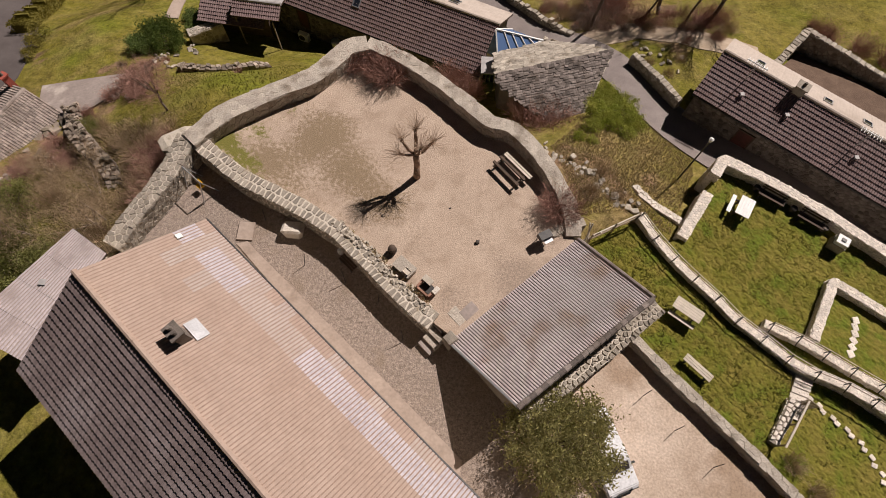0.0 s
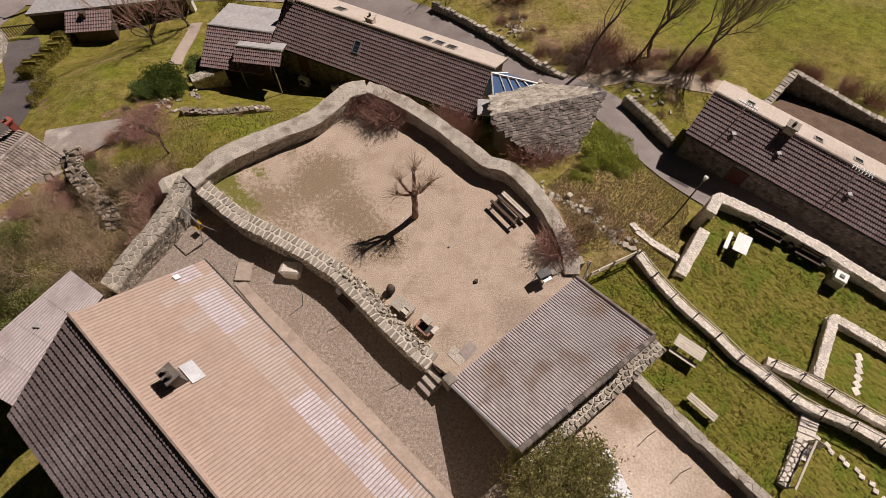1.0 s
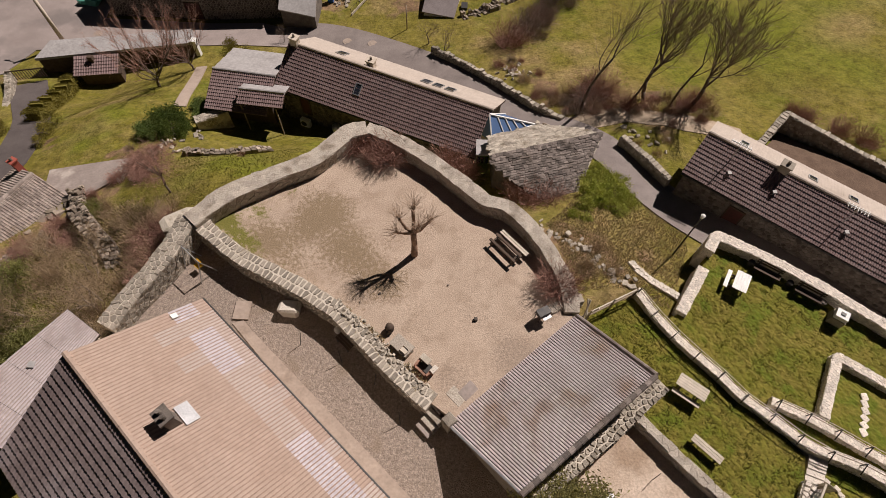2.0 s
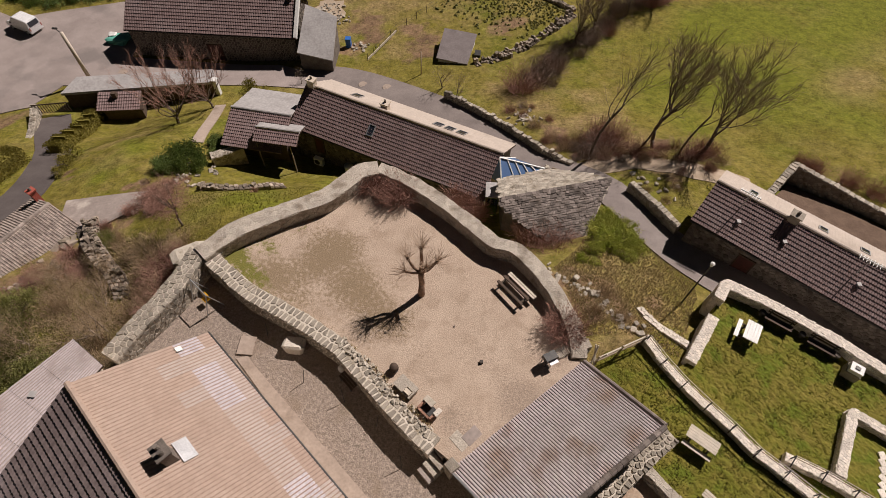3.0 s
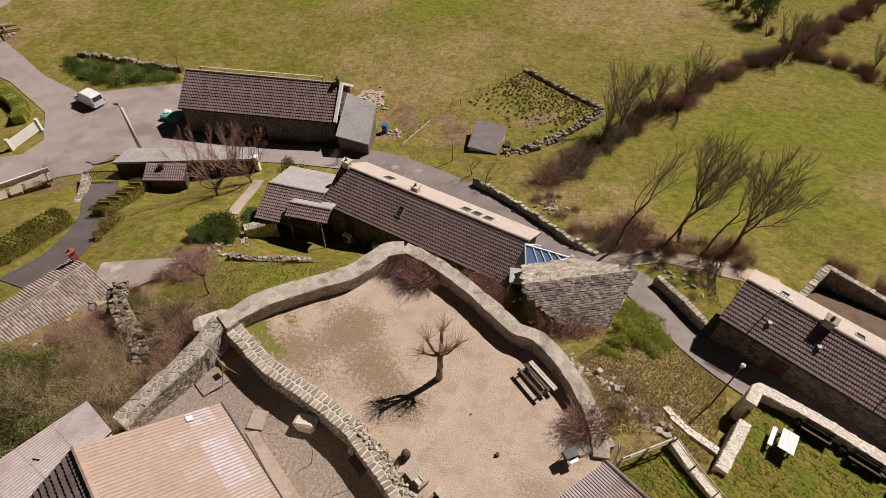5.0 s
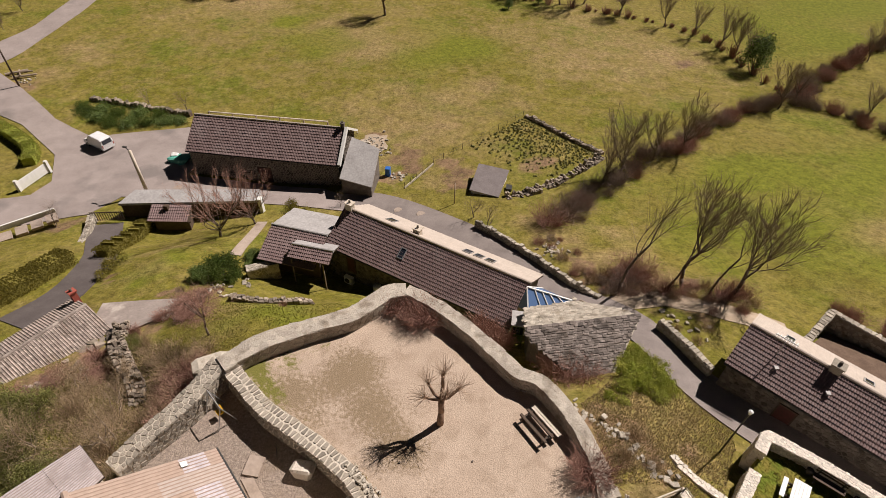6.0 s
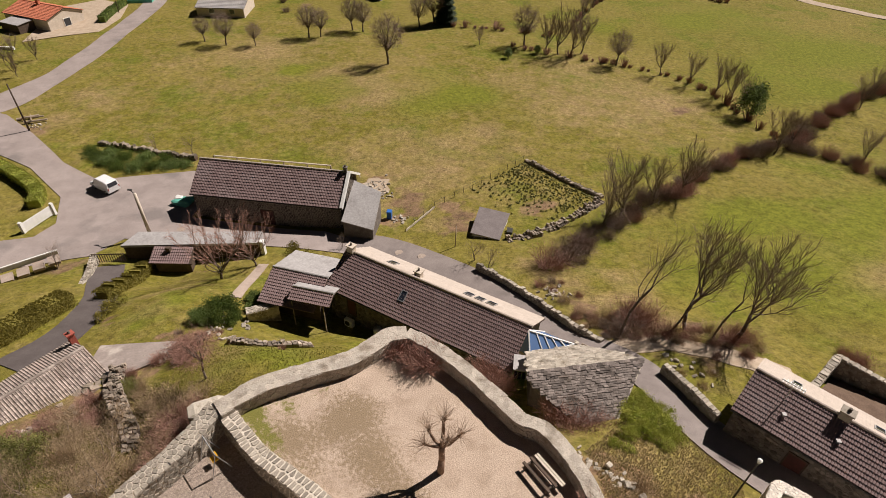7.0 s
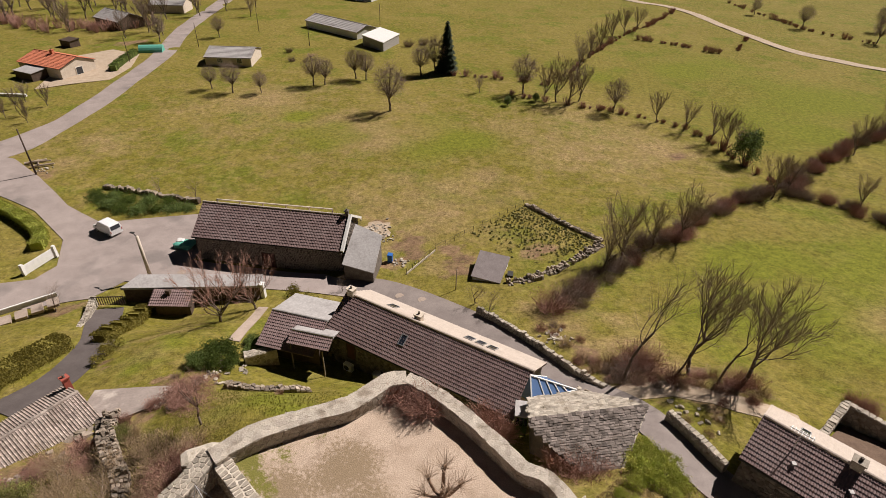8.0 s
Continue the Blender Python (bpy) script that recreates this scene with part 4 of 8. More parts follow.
BARE_SPOTS = [(-6, 55.5, 4), (4.4, 61.5, 4), (-12.5, 60, 4.5), (-19, 66, 3.5), (11.5, 36.8, 3.2), (14.5, 36.6, 3), (18.5, 37, 2.6), (8.4, 39.5, 2.6), (9, 17.5, 3), (7.6, 18.4, 2.6), (-26.8, 18.6, 3), (-28.6, 16.2, 3), (-24.6, 22.6, 2), (-7, 60.5, 3.2), (-3.4, 55.5, 2.2), (4, 62, 2.2), (-77, 71, 4), (-116, 142, 6), (-112, 148, 5), (-60, 150, 5), (8.2, 17.4, 2.2), (10.6, 16.0, 2.0), (13, 17.5, 1.6), (11, 34.5, 3), (16.5, 33.5, 4), (20.5, 33.5, 3), (9.5, 36.5, 2.5), (-23, 26.5, 2), (-26, 27, 1.6), (-33.5, 29, 1.6), (9.6, 17.6, 2.6), (6.9, 18.6, 2), (-20, 16, 5), (-24, 18, 5), (-22, 11, 6), (-28, 14, 7), (-13, 62, 4), (-6, 58, 4), (14, 34, 4), (12, 38, 3), (-14, 56, 3), (8, 16, 2.5), (-24, 26, 3), (-47, 40, 4), (30, 100, 4)]
LUSH_SPOTS = [(34, 50, 15), (22, 44, 7), (48, 66, 18), (-12, 98, 16), (-36, 96, 10), (85, 105, 34), (62, 140, 40), (110, 140, 40), (45, 165, 26), (60, 118, 20), (24, 52, 10), (38, 62, 14), (28, 46, 10), (20, 150, 12), (-16, 24, 4), (-13, 22.5, 3), (-30, 29, 3), (-29, 33, 3.5), (-10, 28.6, 3), (30, 60, 14), (14.5, 28, 2), (-45, 105, 9)]
dry, bare, lush = np.zeros(len(xs)), np.zeros(len(xs)), np.zeros(len(xs))
for q in LUSH_SPOTS:
    lush = np.maximum(lush, blot(xs, ys, *q))
for s in DRY_SPOTS:
    dry = np.maximum(dry, blot(xs, ys, *s))
for s in BARE_SPOTS:
    bare = np.maximum(bare, blot(xs, ys, *s))
dry = dry * 0.64 + 0.08 + 0.12 * ((xs > -90) & (xs < 35) & (ys > 62) & (ys < 140))
for nm, val in (("dry", dry), ("bare", bare * 1.05), ("lush", lush * 0.95)):
    me.attributes.new(nm, "FLOAT", "POINT").data.foreach_set("value", val.astype(np.float32))
tagged(new("ground", me), "rolling spring meadow of green and straw-dry grass", "ground", kind="structure")


def flat(h):
    return lambda x, y: np.full(len(np.atleast_1d(x)), float(h)) + 0.03 * np.sin(np.asarray(x) * 0.9) * np.cos(np.asarray(y) * 0.8)


def sheet(name, label, category, poly, mat, z_of, lift=0.0, step=1.0, skirt=0.0, wobble=0.0):
    return tagged(new(name, poly_mesh(name, poly, mat, z_of, lift, step, skirt, wobble)), label, category, kind="structure")


court = sheet("court_floor", "trodden sandy courtyard with worn grass patches", "ground", COURT, M_SAND, flat(0), 0, 0.5, 1.5)
cv = np.array([tuple(v.co) for v in court.data.vertices])
turf, moss, grit = np.zeros(len(cv)), np.zeros(len(cv)), np.zeros(len(cv))
for cx, cy, r, k in ((-8.0, 17.0, 5.0, 0.68), (-5.2, 14.6, 4.6, 0.68), (-10.2, 15.6, 3.6, 0.66), (-3.2, 12.6, 3.0, 0.55), (-6.5, 20.5, 3.4, 0.45), (-3.0, 17.0, 3.2, 0.5), (0.6, 15.6, 3.0, 0.35)):
    turf = np.maximum(turf, (k - 0.03) * blot(cv[:, 0], cv[:, 1], cx, cy, r) ** 0.4)
for cx, cy, r, k in ((-12.8, 17.0, 2.6, 0.7), (-11.2, 15.4, 1.8, 0.6), (-11.4, 18.6, 2.0, 0.6), (-9.6, 20.0, 1.6, 0.5), (6.4, 13.4, 1.5, 0.45), (-9.4, 14.4, 1.2, 0.45)):
    moss = np.maximum(moss, k * blot(cv[:, 0], cv[:, 1], cx, cy, r) ** 0.5)
for cx, cy, r, k in ((3.4, 9.6, 4.6, 0.55), (0.6, 8.6, 3.5, 0.5), (5.4, 12.0, 3.0, 0.5), (-6.5, 17.0, 7.0, 0.42), (2, 17.5, 4, 0.38)):
    grit = np.maximum(grit, k * blot(cv[:, 0], cv[:, 1], cx, cy, r) ** 0.5)
for nm, val in (("turf", turf), ("green", moss), ("grit", grit)):
    court.data.attributes.new(nm, "FLOAT", "POINT").data.foreach_set("value", val.astype(np.float32))
sheet("gravel_yard", "grey gravel yard beside the long farmhouse", "ground", YARD, M_GRAVEL, flat(-1.0), 0, 0.8, 1.5)
def turf_z(h):
    """Uneven turf round a height: small tussocks and dips."""
    base = flat(h)
    return lambda x, y: base(x, y) + np.array([0.05 * noise.noise((a * 4.2, b * 4.2, h)) + 0.035 * noise.noise((a * 9.0, b * 9.0, 4 + h)) for a, b in zip(x, y)])


sheet("lawn", "rough green garden lawn with worn spots", "lawn", GARDEN_A, M_LAWN, turf_z(-1.3), 0, 0.13, 1.5)
sheet("lawn", "green lawn between pale stone walls", "lawn", GARDEN_B, M_LAWN, turf_z(-1.5), 0, 0.13, 1.5)
sheet("lawn", "green lawn with a line of stepping stones", "lawn", GARDEN_C, M_LAWN, turf_z(-1.6), 0, 0.13, 1.5)
sheet("parking_ground", "pale trodden earth parking place", "ground", PARKING, M_SAND_B, flat(-1.85), 0, 0.8, 1.0)
sheet("house_apron", "stained concrete strip along the farmhouse", "pavement", [(-11.7, 11.1), (-11.1, 11.3), (-10.6, 10.8), (-2.45, 3.8), (1.5, 0.3), (1.3, -1.2), (-5.6, 5.2)], M_CONCRETE, flat(-1.0), 0.06, 1.0, 0.1)
# roads
LAND = lambda x, y: land(x, y, True)
ROAD = [(-125, 240, 5.4), (-117.9, 215, 5.4), (-107.6, 168.5, 5.4), (-97, 138, 5.4), (-92.5, 116.4, 5.2), (-89.5, 99.4, 5.2), (-88.5, 88, 5.4), (-90, 76, 8), (-100, 62, 9)]
PLAZA = [(-84.6, 74), (-76.2, 69.3), (-65.4, 62.1), (-57.5, 58.8), (-45.5, 63.7), (-40.7, 58), (-40, 52.5), (-22, 52.5), (-17, 50.5), (-18, 47.5), (-28, 47.5), (-45, 46.1), (-46.2, 41.6), (-54.6, 38.0), (-66, 30), (-72, 34), (-59, 42.9), (-55.9, 44.6), (-55.4, 47.7), (-59.3, 53.5), (-68.5, 59.4), (-76.4, 62.1), (-100, 58), (-104, 66), (-92, 75)]
sheet("road", "narrow grey asphalt lane through the fields", "road", strip_poly(ROAD), M_ASPHALT, LAND, 0.07, 2.0, 0.1)
sheet("road_fork", "wide grey asphalt forecourt where the lanes meet", "road", PLAZA, M_ASPHALT, LAND, 0.09, 1.5, 0.1)
LANE = [(-19, 50.2, 4.5), (-14, 49.7, 4.2), (-9, 47.6, 4), (-1.9, 43.2, 3.6), (4.1, 38.2, 3.4), (8.0, 33.4, 3.2), (10.8, 30.2, 3.2), (12.8, 27.4, 3.2), (15.2, 24, 3.4), (18.5, 20.9, 3.6), (24, 16.8, 3.6), (30, 12, 3.6)]
sheet("lane", "narrow dark asphalt lane between the houses", "road", strip_poly(LANE), M_ASPHALT_LANE, LAND, 0.1, 1.2, 0.1)
sheet("dirt_path", "pale dirt path beside the bare trees", "path", strip_poly([(10.5, 32.3, 2.5), (14, 33.5, 2.6), (19, 33.2, 2.4), (24, 31.5, 2.2)]), M_DIRT, LAND, 0.05, 1.0, 0.05, 0.5)
sheet("driveway", "dark asphalt driveway beside a clipped hedge", "road", strip_poly([(-42.5, 40, 3.2), (-40.2, 36.5, 3), (-37.6, 33, 3), (-36.2, 29.0, 3.2), (-35.8, 25.5, 3.6), (-36.6, 22, 4)]), M_ASPHALT_DARK, LAND, 0.08, 1.0, 0.08)
sheet("terrace_slab", "weathered concrete terrace behind the tiled cottage", "pavement", [(-31, 25.2), (-24, 26), (-23.6, 24), (-27, 21.3), (-30, 22.6)], M_CONCRETE_GREY, LAND, 0.15, 0.8, 0.3)
sheet("farm_track", "pale gravel farm track across far fields", "road", strip_poly([(30, 278, 4), (45, 264, 4), (60, 252, 4), (71, 220, 4), (82, 192, 4), (94, 180, 4), (103, 174, 4), (140, 150, 4)]), M_DIRT, LAND, 0.15, 3.0, 0.1)
sheet("villa_forecourt", "pale gravel forecourt of a red-roofed villa", "pavement", [(-108, 106), (-97, 116), (-98, 126), (-103, 137), (-112, 139), (-118, 130), (-113, 118)], M_DIRT, LAND, 0.12, 2.0, 0.1)
sheet("earth_patch", "pale trampled earth beside the barn house", "ground", [(-21.5, 64.0), (-19.6, 67.2), (-17.2, 66.6), (-16.4, 63.4), (-17.6, 61.4), (-20.0, 62.0)], M_DIRT, LAND, 0.06, 0.8, 0.05, 0.7)
sheet("vegetable_plot", "dug brown vegetable plot inside walls", "garden", [(24, 28.6), (27.2, 31.8), (35.5, 24.5), (32, 21)], M_SOIL, LAND, 0.15, 1.0, 0.2)
sheet("garden_path", "pale concrete garden path beside the bare tree", "path", strip_poly([(-24.4, 34.6, 1.0), (-24.9, 37, 1.0), (-25.3, 40, 1.1), (-25.7, 43, 1.1)]), M_CONCRETE, LAND, 0.1, 0.8, 0.1)

# ---- old masonry walls: x, y, top, foot ----
stone_wall("court_wall", "thick curved grey stone wall round the courtyard", [(-14.9, 16.6, 0.9, -2.6), (-13.4, 18.3, 1.0, -2.6), (-11.9, 19.4, 1.0, -2.6), (-10.1, 20.5, 1.0, -2.8), (-8.4, 21.5, 1.0, -3.2), (-7.3, 22.8, 1.0, -3.6), (-6.5, 23.8, 1.0, -4), (-5.4, 24.2, 1.0, -4)], 1.15, M_STONE_FLAT, M_STONE_FLAT, 0.5, 0.28, rough_top=0.02, proud=-0.005, tops=3, gap=0.002, relief=0.2, inset=0.988)
stone_wall("court_wall", "long curved stone parapet over a shaded inner face", [(-5.4, 24.2, 1.0, -4), (-3.9, 23.6, 1.0, -4), (-2.5, 22.8, 1.0, -4), (-0.7, 21.5, 1.0, -4), (1.1, 20.0, 1.0, -4), (2.4, 18.9, 1.0, -3.5), (3.6, 18.5, 1.1, -3), (4.7, 17.5, 1.0, -2.5), (5.7, 16.2, 0.9, -2.2), (6.6, 14.6, 0.7, -2), (7.1, 13.4, 0.4, -2), (7.2, 12.2, 0.2, -1.5)], 0.85, M_STONE_FLAT, M_STONE_FLAT, 0.4, 0.26, rough_top=0.025, proud=-0.005, tops=3, gap=0.003, relief=0.22, inset=0.986)
stone_wall("yard_wall", "low stone-capped wall between courtyard and gravel yard", [(-15.0, 17.1, 0.7, -1.6), (-13.4, 15.9, 0.45, -1.6), (-11.5, 14.6, 0.4, -1.6), (-9.8, 13.8, 0.4, -1.6), (-8.1, 13.0, 0.4, -1.6), (-6.7, 12.2, 0.4, -1.6), (-5.7, 11.6, 0.35, -1.6), (-4.7, 10.7, 0.3, -1.6), (-3.4, 9.5, 0.3, -1.6), (-2.1, 8.3, 0.3, -1.6), (-1.0, 7.4, 0.3, -1.6), (-0.3, 6.9, 0.3, -1.6)], 0.95, M_STONE_SET, M_MORTAR_LIME, 0.3, 0.25, tops=2, rough_top=0.012, single=230, proud=0.0, gap=0.075, jitter=0.17, inset=0.86)
stone_wall("west_wall", "broad ruined stone wall beside bare brush", [(-15.1, 16.9, 0.8, -3), (-15.7, 14.9, 0.6, -3), (-16.5, 13.1, 0.5, -3), (-17.3, 11.7, 0.3, -3), (-18.0, 10.2, 0.1, -3)], 1.1, M_STONE_SET, M_MORTAR_LIME, 0.34, 0.26, rough_top=0.02, proud=0.0, tops=4, gap=0.035, relief=0.8, inset=0.88)
stone_wall("garden_wall", "curving pale stone wall carrying a dark rail", [(11.37, 14.31, -0.82, -1.6), (12.48, 12.58, -0.92, -1.6), (13.7, 11.06, -0.92, -1.6), (15.12, 9.64, -0.92, -1.6), (16.13, 8.42, -0.92, -1.6), (17.25, 7.51, -0.92, -1.6), (18.47, 6.49, -0.92, -1.9), (19.38, 5.78, -0.92, -2), (20.8, 5.28, -0.92, -2), (22.12, 4.67, -0.92, -2), (23.34, 3.86, -0.92, -2), (26.38, 1.52, -0.92, -2)], 0.5, M_STONE_WHITE, M_MORTAR_WHITE, 0.2, 0.18, tops=3, rough_top=0.015, proud=-0.006, gap=0.01, relief=0.5, inset=0.92)
stone_wall("garden_wall", "second pale stone wall with a rail along the steps", [(17.88, 8.18, -1.1, -1.6), (19.8, 7.28, -1.1, -1.6), (21.52, 6.26, -1.1, -1.6), (22.84, 5.46, -1.1, -1.6), (24.76, 4.34, -1.1, -1.6), (27.28, 2.63, -1.1, -1.6)], 0.45, M_STONE_WHITE, M_MORTAR_WHITE, 0.2, 0.18, tops=3, rough_top=0.015, proud=-0.006, gap=0.01, relief=0.5, inset=0.92)
stone_wall("white_wall", "broad pale limestone wall along the lane", [(16.2, 17.2, -0.8, -4.2), (16.9, 18.3, -0.8, -4.2), (18.8, 17.4, -0.8, -4.4), (20.6, 16.3, -0.8, -4.6), (22.7, 14.9, -0.8, -4.8), (25.4, 12.8, -0.8, -4.8), (30, 9.2, -0.8, -4.8)], 0.62, M_STONE_WHITE, M_MORTAR_WHITE, 0.18, 0.18, tops=4, rough_top=0.015, proud=-0.006, gap=0.01, relief=0.5, inset=0.92, sharp=True)
stone_wall("white_wall", "low pale limestone wall at the lawn's end", [(15.84, 16.14, -1.15, -3), (13.92, 13.11, -1.15, -2.4)], 0.6, M_STONE_WHITE, M_MORTAR_WHITE, 0.18, 0.18, tops=4, rough_top=0.015, proud=-0.006, gap=0.01, relief=0.5, inset=0.92)
stone_wall("rubble_edging", "tumbled pale stone edging on the dry bank", [(11.6, 16.7, land_at(11.6, 16.7) + 0.12, -3), (11.98, 16.1, land_at(12, 16.1) + 0.12, -3), (13.0, 15.2, land_at(13, 15.2) + 0.15, -3), (14.4, 14.3, land_at(14.4, 14.3) + 0.2, -3)], 0.42, M_STONE_WHITE, M_MORTAR_WHITE, 0.3, 0.25, rough_top=0.06, gap=0.012, relief=0.6, inset=0.92, tops=2)
stone_wall("enclosure_wall", "pale stone wall of a small sunken enclosure", [(20.4, 7.4, -1.0, -1.7), (22.2, 10.8, -1.0, -1.7), (24.9, 9.0, -1.0, -1.7), (28, 7.0, -1.0, -1.7)], 0.5, M_STONE_WHITE, M_MORTAR_WHITE, 0.18, 0.18, tops=3, rough_top=0.015, proud=-0.006, gap=0.01, relief=0.5, inset=0.92, sharp=True)
stone_wall("barn_plinth", "pale stone footing wall along the barn", [(11.2, 8.1, 1.2, -2.6), (7.8, 5.2, 0.9, -2.6), (4.4, 2.4, 0.6, -2.6)], 0.75, M_STONE_SET, M_MORTAR_LIME, 0.28, 0.25, tops=3, rough_top=0.02, gap=0.05)
stone_wall("parking_wall", "grey stone retaining wall below the garden", [(10.6, 7.0, -1.15, -2.6), (12.8, 4.7, -1.15, -2.6), (15.4, 2.2, -1.15, -2.6), (17.8, -0.3, -1.15, -2.6), (22, -5, -1.15, -2.6)], 0.5, M_STONE_FLAT, M_STONE_FLAT, 0.45, 0.25, tops=2, gap=0.01, relief=0.25, inset=0.975)
stone_wall("lane_wall", "low grey stone wall beside the lane", [(13.3, 29.0, -4.0, -5.6), (14.8, 26.9, -3.8, -5.4), (16.2, 24.8, -3.7, -5.2)], 0.45, M_STONE, M_MORTAR, 0.34, 0.25)
stone_wall("lane_wall", "row of upright edging stones along the lane", [(-2.2, 45.6, -10.4, -11.6), (1.3, 42.6, -9.7, -11), (4.8, 38.9, -8.7, -10), (7.5, 35.4, -7.6, -9), (9.6, 33.2, -6.8, -8)], 0.4, M_STONE, M_MORTAR_DARK, 0.5, 0.25, tops=1, rough_top=0.12)
stone_wall("field_wall", "tumbled dry stone field wall", [(0.8, 52.3, -12.0, -13.4), (4, 54, -12.0, -13.4), (7.1, 57.1, -12.1, -13.4), (10, 60.5, -12.3, -13.4), (12.8, 64.2, -12.5, -13.8)], 1.15, M_STONE_BROWN, M_SOIL, 0.34, 0.24, rough_top=0.28)
fe = [(x, y, float(land(x, y)[0]) + 0.32, float(land(x, y)[0]) - 0.5) for x, y in ((13.0, 65.0), (10.3, 67.4), (7.6, 69.8), (5.0, 72.2), (2.4, 74.6))]
stone_wall("field_edging", "low line of stones along the kitchen field", fe, 0.6, M_STONE_BROWN, M_SOIL, 0.4, 0.26, rough_top=0.15)
stone_wall("terrace_wall", "low mossy dry stone terrace wall", [(-20.2, 26.3, -4.85, -6), (-18.2, 25.9, -4.4, -6), (-16.4, 26.1, -4.45, -6), (-15.0, 26.5, -4.6, -6.2), (-13.9, 27.6, -5.6, -7)], 0.55, M_STONE_BROWN, M_SOIL, 0.36, 0.24, tops=2, rough_top=0.12)
stone_wall("ruin_wall", "ragged ivy-grown ruin wall beside the cottage", [(-27.2, 22.6, -5.3, -7.4), (-26.3, 21.3, -4.5, -7), (-25.0, 19.6, -3.6, -6.5), (-23.6, 18.2, -3.2, -6), (-22.1, 17.0, -3.1, -5.5), (-20.9, 15.4, -3.3, -5)], 1.0, M_STONE_BROWN, M_SOIL, 0.34, 0.24, tops=4, rough_top=0.16)
stone_wall("garden_wall", "low stone wall before the cottage annex", [(-21.6, 31.5, -7.2, -9.6), (-20.4, 32.2, -7.2, -9.6), (-19.2, 32.9, -7.2, -9.8)], 0.75, M_STONE, M_MORTAR_PALE, 0.34, 0.26, tops=3, sharp=True, rough_top=0.012, proud=0.0)
stone_wall("plot_wall", "stone wall behind the vegetable plot", [(24.0, 29.0, -4.6, -6.4), (27.2, 32.6, -4.4, -6.6), (31, 29.4, -4.4, -6.6), (36.5, 25.0, -4.4, -6.4)], 0.5, M_STONE, M_MORTAR, 0.4, 0.28, sharp=True)

# ---- houses ----
d1 = Vector((0.757, -0.653, 0))
a1 = Vector((-15.4, 6.8, 0))
def pale_patch(i, j):
    """The rows of newer sheets on the sunlit slope."""
    return (j == 4 and (3 <= i <= 13 or i in (19, 20, 21, 23))) or (j == 5 and i in (2, 3, 4))


def greyed_patch(i, j):
    """Sheets that have lost their colour, round the newer ones."""
    return (j == 4 and (14 <= i <= 18 or i == 22)) or (j == 3 and i in (20, 22)) or (j == 5 and (i in (5, 6, 9, 12, 16) or 18 <= i <= 22))


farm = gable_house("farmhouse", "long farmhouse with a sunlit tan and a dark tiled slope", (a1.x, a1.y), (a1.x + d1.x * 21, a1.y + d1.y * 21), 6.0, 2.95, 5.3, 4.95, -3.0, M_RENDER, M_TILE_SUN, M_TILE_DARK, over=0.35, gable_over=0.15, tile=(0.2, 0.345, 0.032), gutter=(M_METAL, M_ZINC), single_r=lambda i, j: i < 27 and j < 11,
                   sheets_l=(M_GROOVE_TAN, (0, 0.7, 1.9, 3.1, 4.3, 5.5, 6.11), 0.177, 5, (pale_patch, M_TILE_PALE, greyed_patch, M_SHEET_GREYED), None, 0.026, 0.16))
# left slopes take the lit tile copy, right slopes the plain brown tile
house_2 = gable_house("cottage", "long low stone cottage under dark brown roof tiles", (-14.2, 38.4), (3.4, 31.5), -4.5, -6.6, 3.45, 3.45, -11, M_MORTAR_DARK, M_TILE_LIT, M_TILE, tile_l=(0.3, 0.6, 0.008), tile=(0.16, 0.31, 0.045), stone=(M_STONE_DARK, ("right", "start")),
                      openings=(("right", 2.0, 3.0, 2.0, 4.0, "door", M_DOOR),))
house_3 = gable_house("barn_house", "stone barn converted to a house, brown tiled roof", (-39.6, 57.1), (-19.9, 57.5), -8.0, -10.75, 4.2, 4.2, -14.6, M_MORTAR, M_TILE_LIT, M_TILE, tile_l=(0.3, 0.6, 0.008), tile=(0.2, 0.4, 0.025), stone=(M_STONE_DARK, ("right", "end")),
                      openings=(("right", 8.6, 10.4, 0.0, 2.3, "door", M_DOOR),))
house_5 = gable_house("stone_house", "long dark stone house with brown tiled roof", (17.9, 26.5), (37.5, 12.5), -0.5, -1.97, 2.95, 2.95, -4.9, M_MORTAR_DARK, M_TILE_LIT, M_TILE, tile_l=(0.22, 0.9, 0.012), tile=(0.16, 0.3, 0.045), stone=(M_STONE_DARK, ("right", "start")),
                      openings=(("right", 3.6, 4.8, 0.0, 2.1, "door", M_DOOR),))
# wall material unknown: eave shade is put into its dark colour and deep overhang
annex = gable_house("cottage_annex", "tiled annex at the end of the long cottage", (-20.6, 35.95), (-15.1, 35.35), -5.6, -6.9, 4.1, 3.35, -9.5, M_WOOD_DARK, M_GREY, M_TILE, tile=(0.18, 0.31, 0.045), tile_l=(0.5, 1.2, 0.004), over=1.5, gutter=False)
porch = gable_house("porch", "small tiled porch with thin pale posts", (-17.85, 33.75), (-13.95, 33.4), -5.6, -6.1, 1.25, 1.2, -6.3, M_WOOD_DARK, M_GREY, M_TILE, tile=(0.18, 0.31, 0.045), tile_l=(0.5, 1.0, 0.004), gutter=False)
for x, y in ((-17.6, 32.5), (-14.6, 32.2)):
    part("post", Soup().beam((x, y, -9.4), (x, y, -6.2), 0.08).mesh("post", M_WOOD), porch)
cabin = gable_house("old_cottage", "small cottage under weathered clay roof tiles", (-30.2, 23.3), (-35.4, 12.5), -4.5, -5.5, 2.75, 2.6, -8.5, M_STONE_DARK, M_TILE_OLD, M_TILE_OLD, tile=(0.2, 0.3, 0.06), gutter=False)
